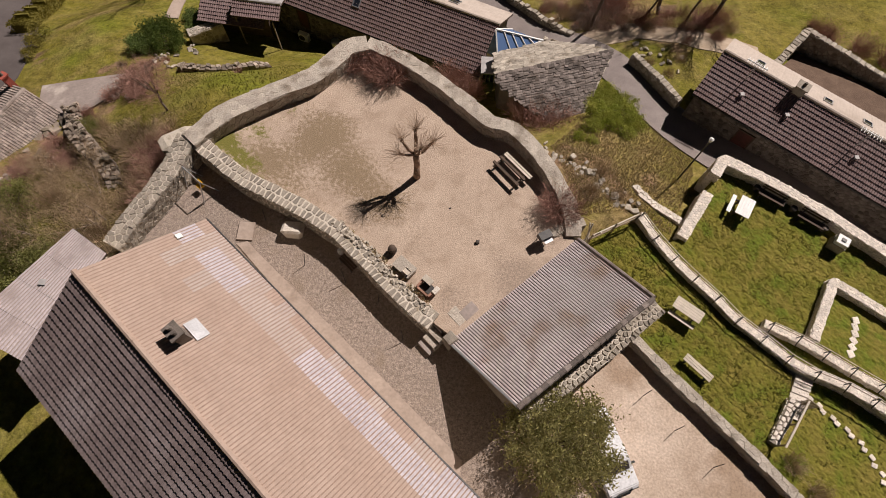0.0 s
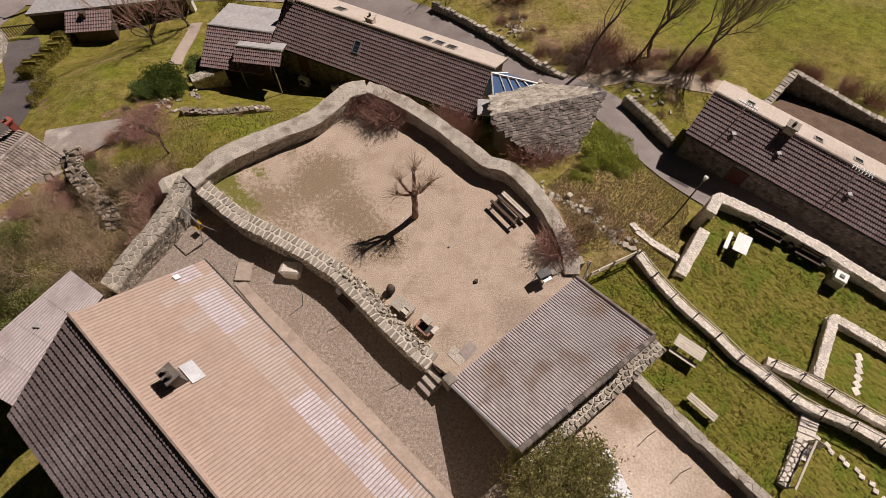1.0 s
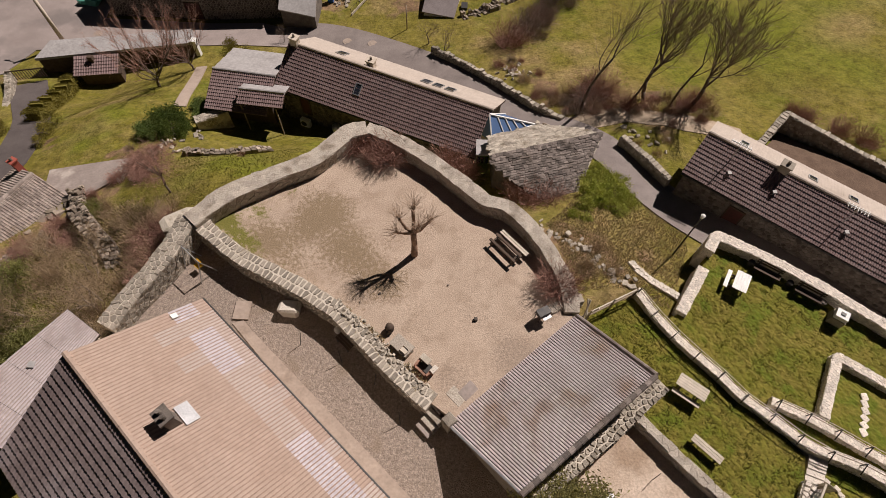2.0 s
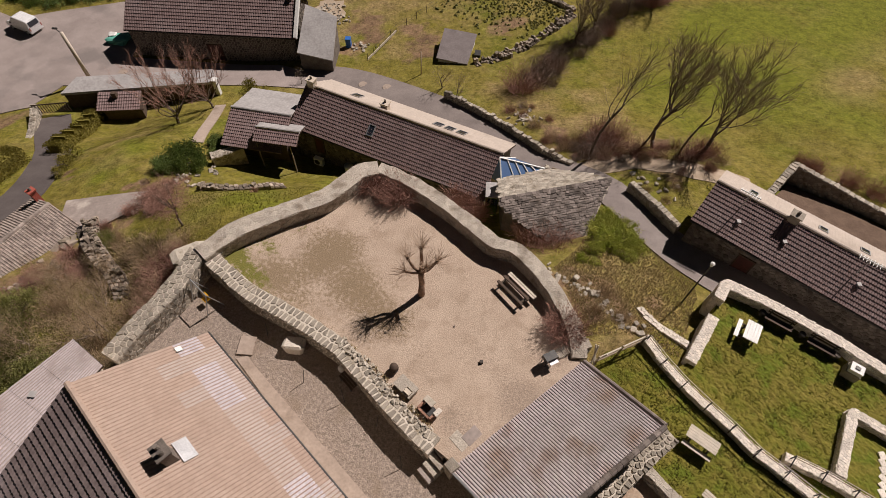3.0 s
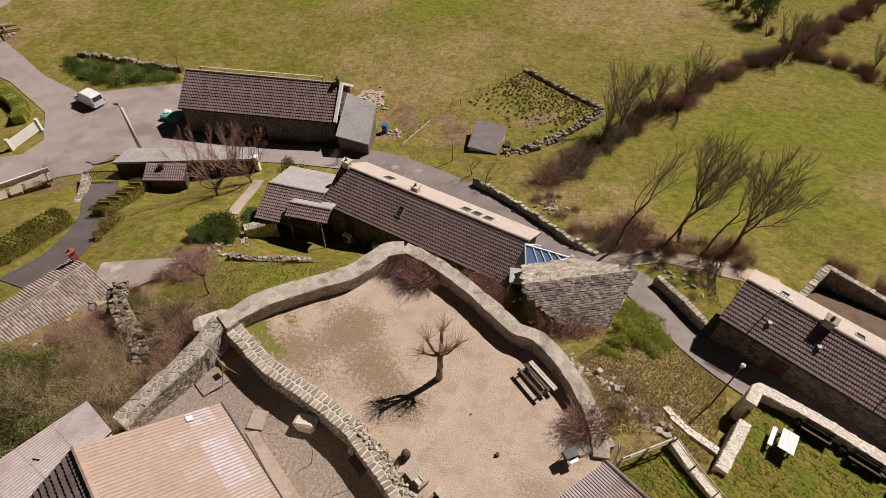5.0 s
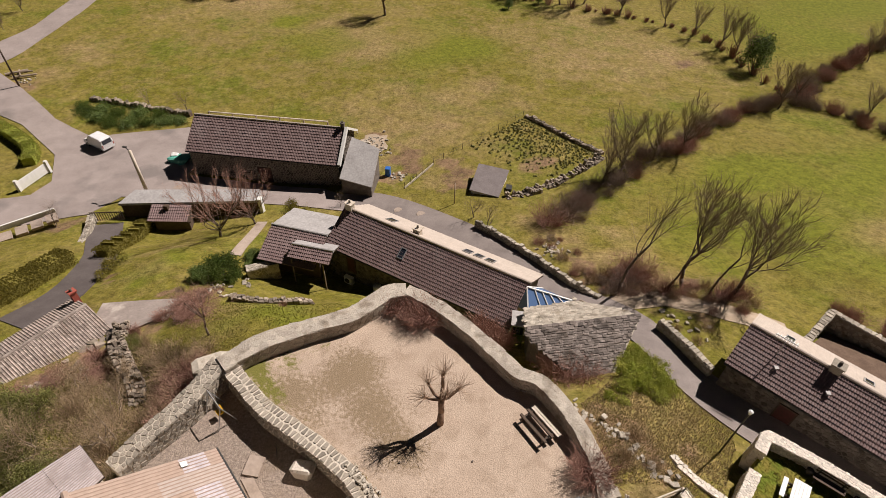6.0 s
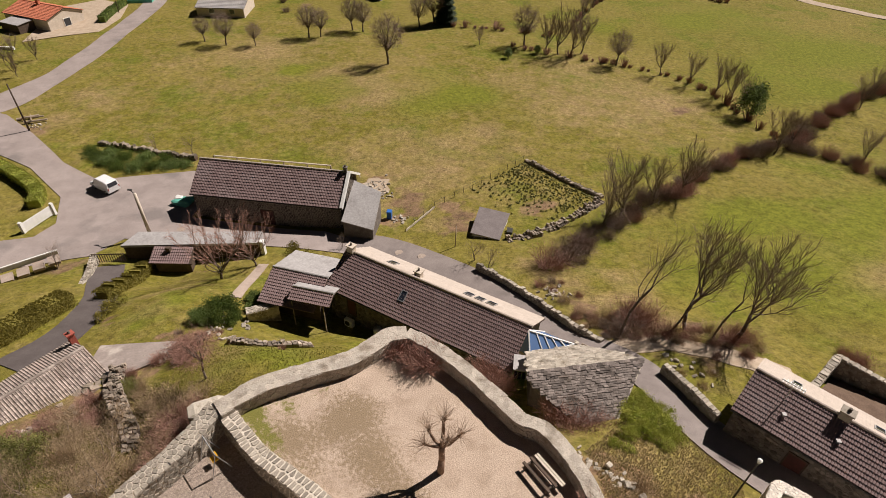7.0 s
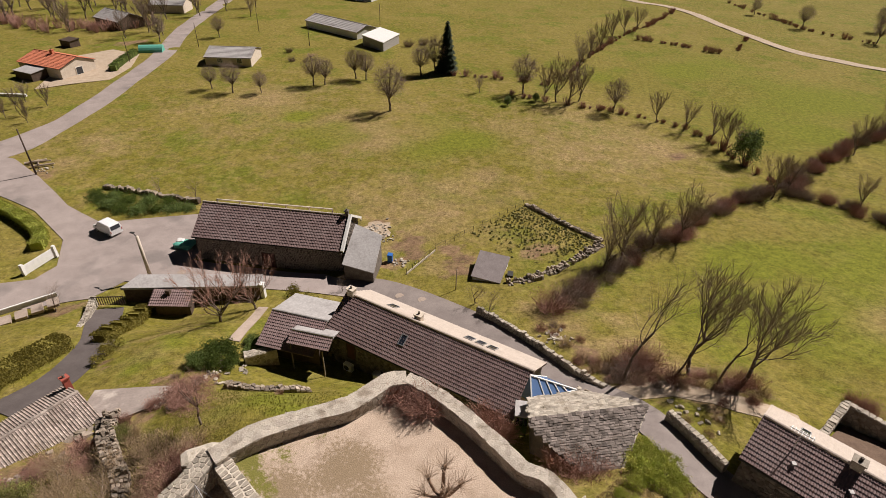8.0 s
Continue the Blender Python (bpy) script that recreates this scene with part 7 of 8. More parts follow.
tagged(e_b, group="green bushes")
for x, y, k in ((-28.8, 13.4, 0.9), (-27.6, 10.6, 1.1), (-25.2, 9.4, 1.0), (-29.5, 10.6, 1.1), (-23.8, 7.6, 0.9), (-26.8, 7.4, 1.2), (-24.6, 20.2, 0.5), (-23.0, 9.6, 0.8), (-27.2, 13.9, 0.9), (-29.6, 12.4, 0.8), (-25.4, 11.0, 0.8)):
    put(e_b, x, y, k, x)
e_c = leafy("juniper", "spreading bright green juniper by the lane", 53, 3000, 1.0, 0.9, 0.52, 0.1, M_LEAF_BRIGHT, clumps=60, fill=0.4, tight=0.6)
put(e_c, 11.3, 24.6, 1.0, 0, first=True)
tagged(e_c, group="junipers")
for x, y, k in ((10.4, 23.2, 1.2), (11.9, 23.4, 1.2), (11.0, 22.4, 1.0), (12.7, 22.6, 1.0), (9.6, 21.8, 0.8), (10.9, 25.6, 0.9), (8.6, 20.6, 0.55), (12.0, 21.6, 0.7), (12.4, 24.4, 0.9), (10.2, 24.4, 1.0), (9.4, 20.4, 0.5)):
    put(e_c, x, y, k, x * 5)
e_d = leafy("ground_cover", "low dark green ground-cover juniper on the bank", 54, 2200, 1.9, 1.5, 0.5, 0.22, M_LEAF, fill=0.2)
put(e_d, -62.0, 64.6, 1.0, 0, first=True)
tagged(e_d, group="ground cover")
for x, y, k in ((-59.5, 63.4, 1), (-57, 62.4, 1), (-54.5, 62.8, 1), (-52, 63.6, 1), (-49.5, 64.4, 1), (-60.5, 65.8, .9), (-57.5, 65.2, 1), (-54.5, 65.6, 1), (-51.5, 66, .9), (-63.6, 66, .8), (-47.8, 65, .7)):
    put(e_d, x, y, k, x)
e_f = leafy("ivy_tree", "dark ivy-covered tree in the hedgerow", 57, 2600, 2.3, 2.3, 3.2, 0.45, M_LEAF, "tree", 0.6, 50)
put(e_f, 41.6, 99.6, 1.0, 0, first=True)
put(e_f, -3.0, 121, 0.35, 1)
put(e_f, 3.2, 125.2, 0.3, 2)
e_e = leafy("clipped_bush", "small clipped round bush", 55, 1200, 0.75, 0.75, 0.85, 0.14, M_HEDGE, fill=0.75)
put(e_e, -23.6, 46.4, 1.0, 0, first=True)
for x, y, k in ((-21.4, 45.4, 0.8), (-20.4, 44.8, 0.8), (-34.6, 31.9, 0.95), (-34.4, 30.4, 0.8), (-34.2, 29.0, 0.6)):
    put(e_e, x, y, k, x)


def hedge(label, pts, w, h, seed, mat, n=500, block=0):
    """A clipped hedge along points of x and y: a twiggy core under a skin of leaves; block: half metres to a clipped step."""
    rng = np.random.default_rng(seed)
    line = smooth_line([(x, y, 0) for x, y in pts], 0.5)
    _, nn = sides_of(line, 1)
    root = thing("hedge", label, "hedge")
    vs, fs = [], []
    z = land(line[:, 0], line[:, 1])
    core = Soup()
    tall = [h * (0.72 + 0.5 * ((k % block) / block)) if block else h for k in range(len(line))]
    for a, b, za, zb, t in zip(line[:-1], line[1:], z[:-1], z[1:], tall):
        core.beam((a[0], a[1], za + t * 0.45), (b[0], b[1], zb + t * 0.45), w * 0.95, t * 0.94)
    part("core", core.mesh("core", M_HEDGE_CORE if mat is M_HEDGE else mat), root)
    for i in range(n * len(line) // 5):
        k = int(rng.integers(len(line)))
        s, t = rng.uniform(-1, 1), rng.uniform(0, 1)
        if rng.random() < 0.55:
            t = 1 + 0.04 * rng.normal()
        else:
            s = math.copysign(1 + 0.05 * rng.normal(), s)
        p = Vector((line[k, 0] + nn[k, 0] * s * w / 2 + rng.uniform(-0.25, 0.25), line[k, 1] + nn[k, 1] * s * w / 2 + rng.uniform(-0.25, 0.25), z[k] + t * tall[min(k, len(tall) - 2)] * (0.95 + 0.04 * math.sin(k * 0.9))))
        a = Vector(rng.normal(0, 1, 3)).normalized() * 0.085
        b = a.orthogonal().normalized() * 0.06
        q = len(vs)
        vs += [p - a, p + b, p + a, p - b]
        fs.append((q, q + 1, q + 2, q + 3))
    part("leaves", mesh_of("leaves", vs, fs, mat), root)


hedge("long clipped yellow-green hedge beside the driveway", [(-41.2, 20.5), (-40.4, 24.6), (-39.8, 27.6), (-39.4, 31.2)], 1.7, 1.5, 61, M_HEDGE, 2200)
hedge("stepped clipped hedge along the garden drive", [(-38.5, 41.0), (-37.9, 38.4), (-37.4, 35.6), (-37.0, 32.8)], 1.15, 1.3, 62, M_HEDGE, 1600, 3)
hedge("yellow-green clipped hedge at the road bend", [(-76, 59.5), (-69, 57), (-62.5, 53.5), (-60.5, 50.5)], 1.5, 1.3, 63, M_LEAF_BRIGHT, 900)
hedge("dark hedge beside the villa forecourt", [(-100, 122), (-102.5, 130), (-104, 137)], 1.6, 1.5, 64, M_LEAF, 500)


def tufts(name, label, polys, n, h, mat, seed, z_of, w=0.03):
    """Grass as many small blades in tufts."""
    rng = np.random.default_rng(seed)
    vs, fs = [], []
    for poly, share in polys:
        lo, hi = np.min(poly, 0), np.max(poly, 0)
        x, y = rng.uniform(lo[0], hi[0], n * 4), rng.uniform(lo[1], hi[1], n * 4)
        k = in_poly(x, y, poly)
        keep = np.array([noise.noise((a * 0.55, b * 0.55, seed)) + rng.uniform(-0.7, 0.7) > -0.45 for a, b in zip(x[k], y[k])], bool)
        x, y = x[k][keep][:int(n * share)], y[k][keep][:int(n * share)]
        z = z_of(x, y)
        for a, b, c in zip(x, y, z):
            for _ in range(2):
                t = rng.uniform(0, 6.28)
                dx, dy = math.cos(t), math.sin(t)
                hh = h * rng.uniform(0.5, 1.2)
                q = len(vs)
                vs += [(a - dy * w, b + dx * w, c - 0.02), (a + dy * w, b - dx * w, c - 0.02), (a + dx * hh * 0.7, b + dy * hh * 0.7, c + hh)]
                fs.append((q, q + 1, q + 2))
    tagged(new(name, mesh_of(name, vs, fs, mat)), label, "grass", kind="stuff")


tufts("grass_tufts", "short rough grass of the garden lawn", [(GARDEN_A, 1.0)], 9000, 0.06, M_BLADE, 71, flat(-1.3), 0.035)
tufts("grass_tufts", "short rough grass between the pale walls", [(GARDEN_B, 1.0)], 14000, 0.06, M_BLADE, 72, flat(-1.5), 0.035)
tufts("grass_tufts", "short rough grass round the stepping stones", [(GARDEN_C, 1.0)], 9000, 0.06, M_BLADE, 73, flat(-1.6), 0.035)
BANK = [(6.6, 19.6), (11.5, 25.5), (16.4, 20.2), (16.2, 18.6), (13.4, 13.4), (11, 14.6), (8, 14.0), (7.4, 15.8)]
tufts("dry_grass", "long straw-coloured grass on the dry bank", [(BANK, 1.0)], 11000, 0.13, M_STRAW, 74, land, 0.03)
tufts("grass_tufts", "green grass on the dry bank", [(BANK, 0.25)], 7000, 0.09, M_BLADE, 75, land, 0.035)
EDGE = [(17.6, 2.2), (18.6, 3.8), (20.2, 1.4), (24, -4), (20, -6), (17.9, -0.6)]
tufts("dry_grass", "tall dry grass above the retaining wall", [(EDGE, 1.0)], 3500, 0.25, M_STRAW, 76, flat(-1.85), 0.03)
WEST = [(-13.6, 19.4), (-8.6, 22.6), (-7, 25), (-12, 28), (-20, 26), (-22, 21), (-16.8, 17.4)]
tufts("grass_tufts", "uneven lawn below the court wall", [(WEST, 1.0)], 3500, 0.09, M_BLADE, 77, land, 0.035)
SCRUB = [(-15.8, 17.2), (-18, 10), (-23, 6), (-31, 8), (-27, 19), (-22, 21)]
tufts("dry_grass", "dry grass and litter under the brush", [(SCRUB, 1.0)], 12000, 0.22, M_STRAW, 78, land, 0.03)
rng = np.random.default_rng(88)
bits, weeds = Soup(), []
for p in smooth_line([(-6.2, 12.1, 0.36), (-4.7, 10.95, 0.3), (-3.4, 9.8, 0.3), (-2.1, 8.6, 0.3), (-0.7, 7.5, 0.3)], 0.07):
    v, f = STONES[int(rng.integers(len(STONES)))]
    o = rng.uniform(-0.1, 0.55)
    k = Matrix.LocRotScale(Vector((p[0] + 0.66 * o, p[1] + 0.75 * o, (p[2] if o < 0.35 else 0.0) + 0.04)), Euler(rng.uniform(-0.6, 0.6, 3)), Vector(rng.uniform(0.06, 0.2, 3)))
    bits.add([k @ q for q in v], f)
tagged(new("wall_rubble", bits.mesh("wall_rubble", M_MORTAR_PALE)), "loose rubble along the broken wall top", "rubble", kind="stuff")
tufts("dry_grass", "dry weeds among the wall's loose stones", [([(-6.2, 12.5), (-4.4, 11.4), (-0.4, 7.9), (-0.9, 7.2), (-5.6, 11.2)], 1.0)], 700, 0.14, M_STRAW, 89, flat(0.25), 0.025)
tufts("grass_tufts", "olive grass under the brush", [(SCRUB, 1.0)], 9000, 0.18, M_BLADE, 79, land, 0.04)

# ---- things: courtyard and gravel yard ----
def picnic_table(label, at, turn, mat_top, mat_seat, length=1.9, wide=0.85, seat_in=0.66, group=""):
    """A table with one bench fixed to its legs; x runs along it."""
    root = thing("picnic_table", label, "table", at, group, turn=turn)
    w = wide / 5
    for k in range(5):
        part("top_plank", Soup().box((0, (k - 2) * w, 0.74), (length * (1 if k % 2 else 0.985), w - 0.012, 0.045)).mesh("top_plank", mat_top), root)
    part("seat", Soup().box((0, seat_in, 0.45), (length * 0.94, 0.24, 0.045)).mesh("seat", mat_seat), root)
    for x in (-length * 0.3, length * 0.3):
        leg = Soup().beam((x, -0.38, 0), (x, -0.2, 0.72), 0.09).beam((x, 0.42, 0), (x, 0.2, 0.72), 0.09).beam((x, -0.3, 0.4), (x, seat_in + 0.08, 0.4), 0.09)
        part("leg_frame", leg.mesh("leg_frame", M_WOOD_DARK), root)
    return root


def bench(label, at, turn, mat, length=1.6, back=True, group=""):
    root = thing("bench", label, "bench", at, group, turn=turn)
    for k in range(3):
        part("seat_slat", Soup().box((0, -0.16 + 0.15 * k, 0.44), (length, 0.13, 0.04)).mesh("seat_slat", mat), root)
    if back:
        for k in range(2):
            part("back_slat", Soup().box((0, 0.27 + 0.03 * k, 0.62 + 0.17 * k), (length, 0.03, 0.13)).mesh("back_slat", mat), root)
    for x in (-length * 0.38, length * 0.38):
        part("leg", Soup().beam((x, -0.2, 0), (x, -0.2, 0.42), 0.07).mesh("leg", M_METAL), root)
        part("leg", Soup().beam((x, 0.22, 0), (x, 0.3 if back else 0.22, 0.86 if back else 0.42), 0.07).mesh("leg", M_METAL), root)
    return root


court_table = thing("picnic_table", "dark timber frame table with one pale bench", "table", (3.55, 15.95, 0), turn=-46.5)
for y in (-0.27, 0.25):
    part("beam", Soup().box((0, y, 0.5), (2.05, 0.15, 0.12)).mesh("beam", M_WOOD_DARK), court_table)
for x in (-0.82, 0.82):
    part("leg_frame", Soup().beam((x, -0.36, 0.4), (x, 0.76, 0.4), 0.1).beam((x, -0.3, 0), (x, -0.3, 0.4), 0.1).beam((x, 0.62, 0), (x, 0.62, 0.4), 0.1).mesh("leg_frame", M_WOOD_DARK), court_table)
for y in (0.56, 0.71):
    part("seat_plank", Soup().box((0.08, y, 0.47), (2.15, 0.13, 0.05)).mesh("seat_plank", M_WOOD_PALE), court_table, "pale bleached seat plank")

hearth = thing("barbecue_hearth", "open brick barbecue hearth with a soot-dark mouth", "barbecue", (-0.75, 8.75, 0), turn=-40)
rng = np.random.default_rng(61)
brick = mesh_of("brick", *stone_shape(0.22, 0.11, 0.065, rng, 0.05, 0.08), M_BRICK_DULL)
for r in range(5):
    for side in (-0.42, 0.42):
        for k in range(3):
            part("brick", brick, hearth, m=pose(side + rng.normal(0, 0.008), -0.22 + 0.22 * k + 0.05 * (r % 2), 0.035 + 0.07 * r, 0, 0, 90 + rng.normal(0, 3)))
    for k in range(3):
        part("brick", brick, hearth, m=pose(-0.24 + 0.24 * k, -0.34, 0.035 + 0.07 * r, 0, 0, rng.normal(0, 3)))
for k in range(6):
    part("brick", brick, hearth, m=pose(0.15 + rng.normal(0, 0.25), -0.62 + rng.normal(0, 0.1), 0.04, 0, 0, rng.uniform(0, 180)))
part("hearth_floor", Soup().box((0, 0.05, 0.06), (0.66, 0.5, 0.1)).mesh("hearth_floor", M_METAL), hearth)
part("lintel", mesh_of("lintel", [p + Vector((-0.2, 0.3, 0.41)) for p in stone_shape(0.62, 0.34, 0.09, rng, 0.06, 0.1)[0]], STONES[0][1], M_MORTAR_PALE), hearth, "pale worn stone slab")
part("side_slab", mesh_of("side_slab", [p + Vector((0.5, 0.18, 0.4)) for p in stone_shape(0.26, 0.42, 0.08, rng, 0.06, 0.1)[0]], STONES[0][1], M_STONE_WHITE), hearth, "whitish stone slab")
ash = thing("work_bench", "low stone work bench beside the barbecue", "bench", (-2.0, 9.75, 0), turn=-40)
part("slab", mesh_of("slab", [p + Vector((0, 0, 0.5)) for p in stone_shape(1.2, 0.75, 0.09, rng, 0.04, 0.08)[0]], STONES[0][1], M_STONE_FLAT), ash)
part("tray", Soup().box((0.3, -0.12, 0.58), (0.4, 0.3, 0.02)).box((0.3, -0.27, 0.61), (0.4, 0.02, 0.08)).box((0.3, 0.03, 0.61), (0.4, 0.02, 0.08)).box((0.1, -0.12, 0.61), (0.02, 0.3, 0.08)).box((0.5, -0.12, 0.61), (0.02, 0.3, 0.08)).mesh("tray", M_WOOD_PALE), ash)
for x in (-0.45, 0.45):
    part("pier", mesh_of("pier", [p + Vector((x, 0, 0.23)) for p in stone_shape(0.22, 0.6, 0.46, rng, 0.08, 0.12)[0]], STONES[0][1], M_STONE), ash)
crock = thing("barrel", "small dark barrel on the court's edge", "barrel", (-2.75, 10.75, 0))
part("body", Soup().rod((0, 0, 0), (0, 0, 0.3), 0.2, 0.25, 12).rod((0, 0, 0.3), (0, 0, 0.6), 0.25, 0.2, 12).mesh("body", M_WOOD_DARK, True), crock)
part("hoop", Soup().rod((0, 0, 0.27), (0, 0, 0.33), 0.258, 0.258, 12).mesh("hoop", M_METAL), crock)
for k, (x, y, z, w, l) in enumerate(((1.55, 7.65, 0.03, 0.62, 0.95), (0.95, 7.35, 0.02, 0.95, 0.62), (0.62, 6.75, -0.14, 0.85, 0.5), (0.1, 6.85, -0.16, 0.6, 0.5), (-0.1, 6.35, -0.36, 0.95, 0.36), (-0.36, 6.05, -0.54, 0.95, 0.36), (-0.6, 5.8, -0.72, 0.9, 0.4))):
    v, f = stone_shape(l, w, 0.62, np.random.default_rng(90 + k), 0.03, 0.05)
    st = tagged(new("stone_step", mesh_of("stone_step", [p - Vector((0, 0, 0.3)) for p in v], f, M_STONE_FLAT if k % 3 else M_CONCRETE_GREY)), "worn stone step down to the gravel yard", "step", "yard steps")
    st.matrix_world = pose(x, y, z, 0, 0, 46)
v, f = stone_shape(0.62, 0.62, 1.3, np.random.default_rng(98), 0.08, 0.15)
pier = tagged(new("gate_pier", mesh_of("gate_pier", v, f, M_STONE)), "squat stone pier beside the steps", "pier")
pier.matrix_world = pose(0.62, 6.1, -0.35, 0, 0, 42)
grill = thing("kettle_grill", "black metal garden grill by the barn", "grill", (5.5, 11.9, 0), turn=30)
part("firebox", Soup().box((0, 0, 0.7), (0.7, 0.45, 0.35)).mesh("firebox", M_METAL), grill)
part("shelf", Soup().box((0.05, -0.3, 0.62), (0.5, 0.25, 0.04)).mesh("shelf", M_ZINC), grill)
for x in (-0.3, 0.3):
    for y in (-0.18, 0.18):
        part("leg", Soup().beam((x, y, 0), (x, y, 0.55), 0.04).mesh("leg", M_METAL), grill)
stone_wall("recess_wall", "short stone wall round a dark recess by the barn", [(6.0, 12.3, 0.12, -1.6), (6.8, 12.75, 0.14, -1.6), (7.9, 13.2, 0.05, -1.6)], 0.5, M_STONE_FLAT, M_STONE_FLAT, 0.4, 0.24, gap=0.01, relief=0.5, inset=0.93)
for k, (a, b) in enumerate((((7.9, 11.9, -1.2), (8.3, 13.0, 0.2)), ((8.2, 11.8, -1.2), (8.2, 13.1, 0.1)), ((7.8, 12.4, -1.2), (8.8, 12.6, 0.0)))):
    tagged(new("timber_pole", Soup().rod(a, b, 0.06, 0.05, 7).mesh("timber_pole", M_WOOD_PALE)), "bleached timber pole leaning by the barn", "pole", "leaning poles")

rock = Soup()
for i, (x, y, s) in enumerate(((-8.6, 12.0, 1.0),)):
    v, f = stone_shape(1.15, 0.85, 0.8, np.random.default_rng(3), 0.2, 0.3)
    rock.add([p + Vector((x, y, -0.65)) for p in v], f)
tagged(new("boulder", rock.mesh("boulder", M_STONE_WHITE)), "large pale boulder on the gravel yard", "boulder")
bench("small dark bench under the yard wall", (-5.2, 10.2, -1.0), -42, M_WOOD_DARK, 1.1, False)
tagged(new("bucket", Soup().rod((-5.75, 10.9, -1.0), (-5.75, 10.9, -0.65), 0.14, 0.17, 12).mesh("bucket", M_WHITE, True)), "small white bucket by the yard wall", "bucket")
for x, y, dx, dy in ((-7.7, 10.0, 0.2, 0.3), (-5.25, 9.1, -0.1, 0.3), (-3.4, 8.0, 0.15, 0.25), (-1.85, 6.0, -0.05, 0.35), (-10.3, 12.6, 0.1, 0.2)):
    tagged(new("thin_post", Soup().rod((x, y, -1.1), (x + dx, y + dy, 0.2), 0.022, 0.018, 6).mesh("thin_post", M_METAL)), "thin dark line post standing in the gravel", "post", "line posts")
swing = thing("swing_frame", "blue-grey tubular swing with a yellow seat", "swing", (-14.3, 14.4, -1.0), turn=-38)
for x in (-0.75, 0.75):
    for q in (-0.55, 0.55):
        part("leg", Soup().rod((x, q, 0), (x, 0, 1.8), 0.03).mesh("leg", M_ZINC), swing)
part("crossbar", Soup().rod((-0.8, 0, 1.8), (0.8, 0, 1.8), 0.035).mesh("crossbar", M_ZINC), swing)
for x in (-0.15, 0.15):
    part("rope", Soup().rod((x, 0, 1.8), (x, 0, 0.6), 0.012).mesh("rope", M_WOOD), swing)
part("seat", Soup().box((0, 0, 0.5), (0.4, 0.34, 0.08)).box((0, 0.17, 0.68), (0.4, 0.06, 0.34)).mesh("seat", M_YELLOW), swing)
tagged(new("paving_slab", Soup().box((-11.3, 11.9, -0.95), (0.9, 1.1, 0.1), None).mesh("paving_slab", M_CONCRETE)), "single concrete paving slab on the gravel", "slab")
wall_cap = Soup()
for x, y, z, s in ((0.3, 13.6, 0.03, 0.08), (1.9, 11.6, 0.05, 0.18), (-3.5, 12.9, 0.03, 0.1)):
    v, f = STONES[3]
    wall_cap.add([Vector((p.x * s, p.y * s, p.z * s)) + Vector((x, y, z)) for p in v], f)
tagged(new("loose_stones", wall_cap.mesh("loose_stones", M_STONE_DARK)), "a few loose stones on the sand", "stones", kind="stuff")

v, f = stone_shape(2.0, 1.2, 0.9, np.random.default_rng(14), 0.15, 0.35)
ob = tagged(new("rock_outcrop", mesh_of("rock_outcrop", v, f, M_MORTAR_PALE)), "pale smooth rock at the foot of the wall corner", "rock")
ob.matrix_world = pose(-16.2, 17.3, -0.5, 0, 8, 40)
# ---- garden ----
picnic_table("weathered wooden picnic table on the lawn", (13.5, 8.55, -1.3), 145, M_WOOD_PALE, M_WOOD_PALE, 1.65, 0.75, 0.62, "garden tables")
picnic_table("bleached white picnic table on the lawn", (17.7, 15.1, -1.5), 61, M_WHITE, M_WHITE, 1.35, 0.85, 0.72, "garden tables")
bench("weathered plank bench above the retaining wall", (13.8, 5.5, -1.3), -43, M_WOOD_PALE, 1.7, False)
bench("dark bench against the pale wall", (19.6, 16.0, -1.5), -32, M_WOOD_DARK, 1.6, True, "wall benches")
bench("dark bench against the pale wall", (21.7, 14.6, -1.5), -33, M_WOOD_DARK, 1.6, True, "wall benches")
box = thing("flue_box", "small white flue hood on a stone block", "box", (23.0, 13.2, -1.5), turn=-33)
part("block", Soup().box((0, 0, 0.3), (0.8, 0.7, 0.6)).mesh("block", M_STONE), box)
part("hood", Soup().box((0, 0, 0.75), (0.7, 0.6, 0.3)).mesh("hood", M_WHITE), box)
part("vent", Soup().box((0, 0, 0.93), (0.25, 0.2, 0.06)).mesh("vent", M_METAL), box)
for x, y in ((20.9, 15.4), (18.9, 16.7), (22.5, 14.2)):
    pot = tagged(new("flower_pot", Soup().rod((x, y, -1.5), (x, y, -1.15), 0.14, 0.2, 12).mesh("flower_pot", M_STONE_DARK, True)), "stone flower pot beside the pale wall", "pot", "flower pots")


def railing(label, pts, h=0.62, step=1.55):
    """A dark rail on hooped posts along a wall top (x, y, z)."""
    line = smooth_line(pts, step)
    root = thing("railing", label, "railing")
    _, nn = sides_of(line, 1)
    for p, q in zip(line, nn):
        c = Vector(p[:3])
        s = Soup().rod(c - Vector((0, 0, 0.3)), c + Vector((0, 0, h)), 0.03, 0.03, 6).rod(c + Vector((0, 0, h)), c + Vector((-q[0] * 0.5, -q[1] * 0.5, h * 0.2)), 0.03, 0.03, 6)
        part("post", s.mesh("post", M_METAL), root)
    for k, z in enumerate((h, h * 0.55)):
        part("rail", Soup().tube([Vector(a[:3]) + Vector((0, 0, z)) for a in line], 0.028).mesh("rail", M_WOOD_PALE if k == 0 else M_WOOD), root)


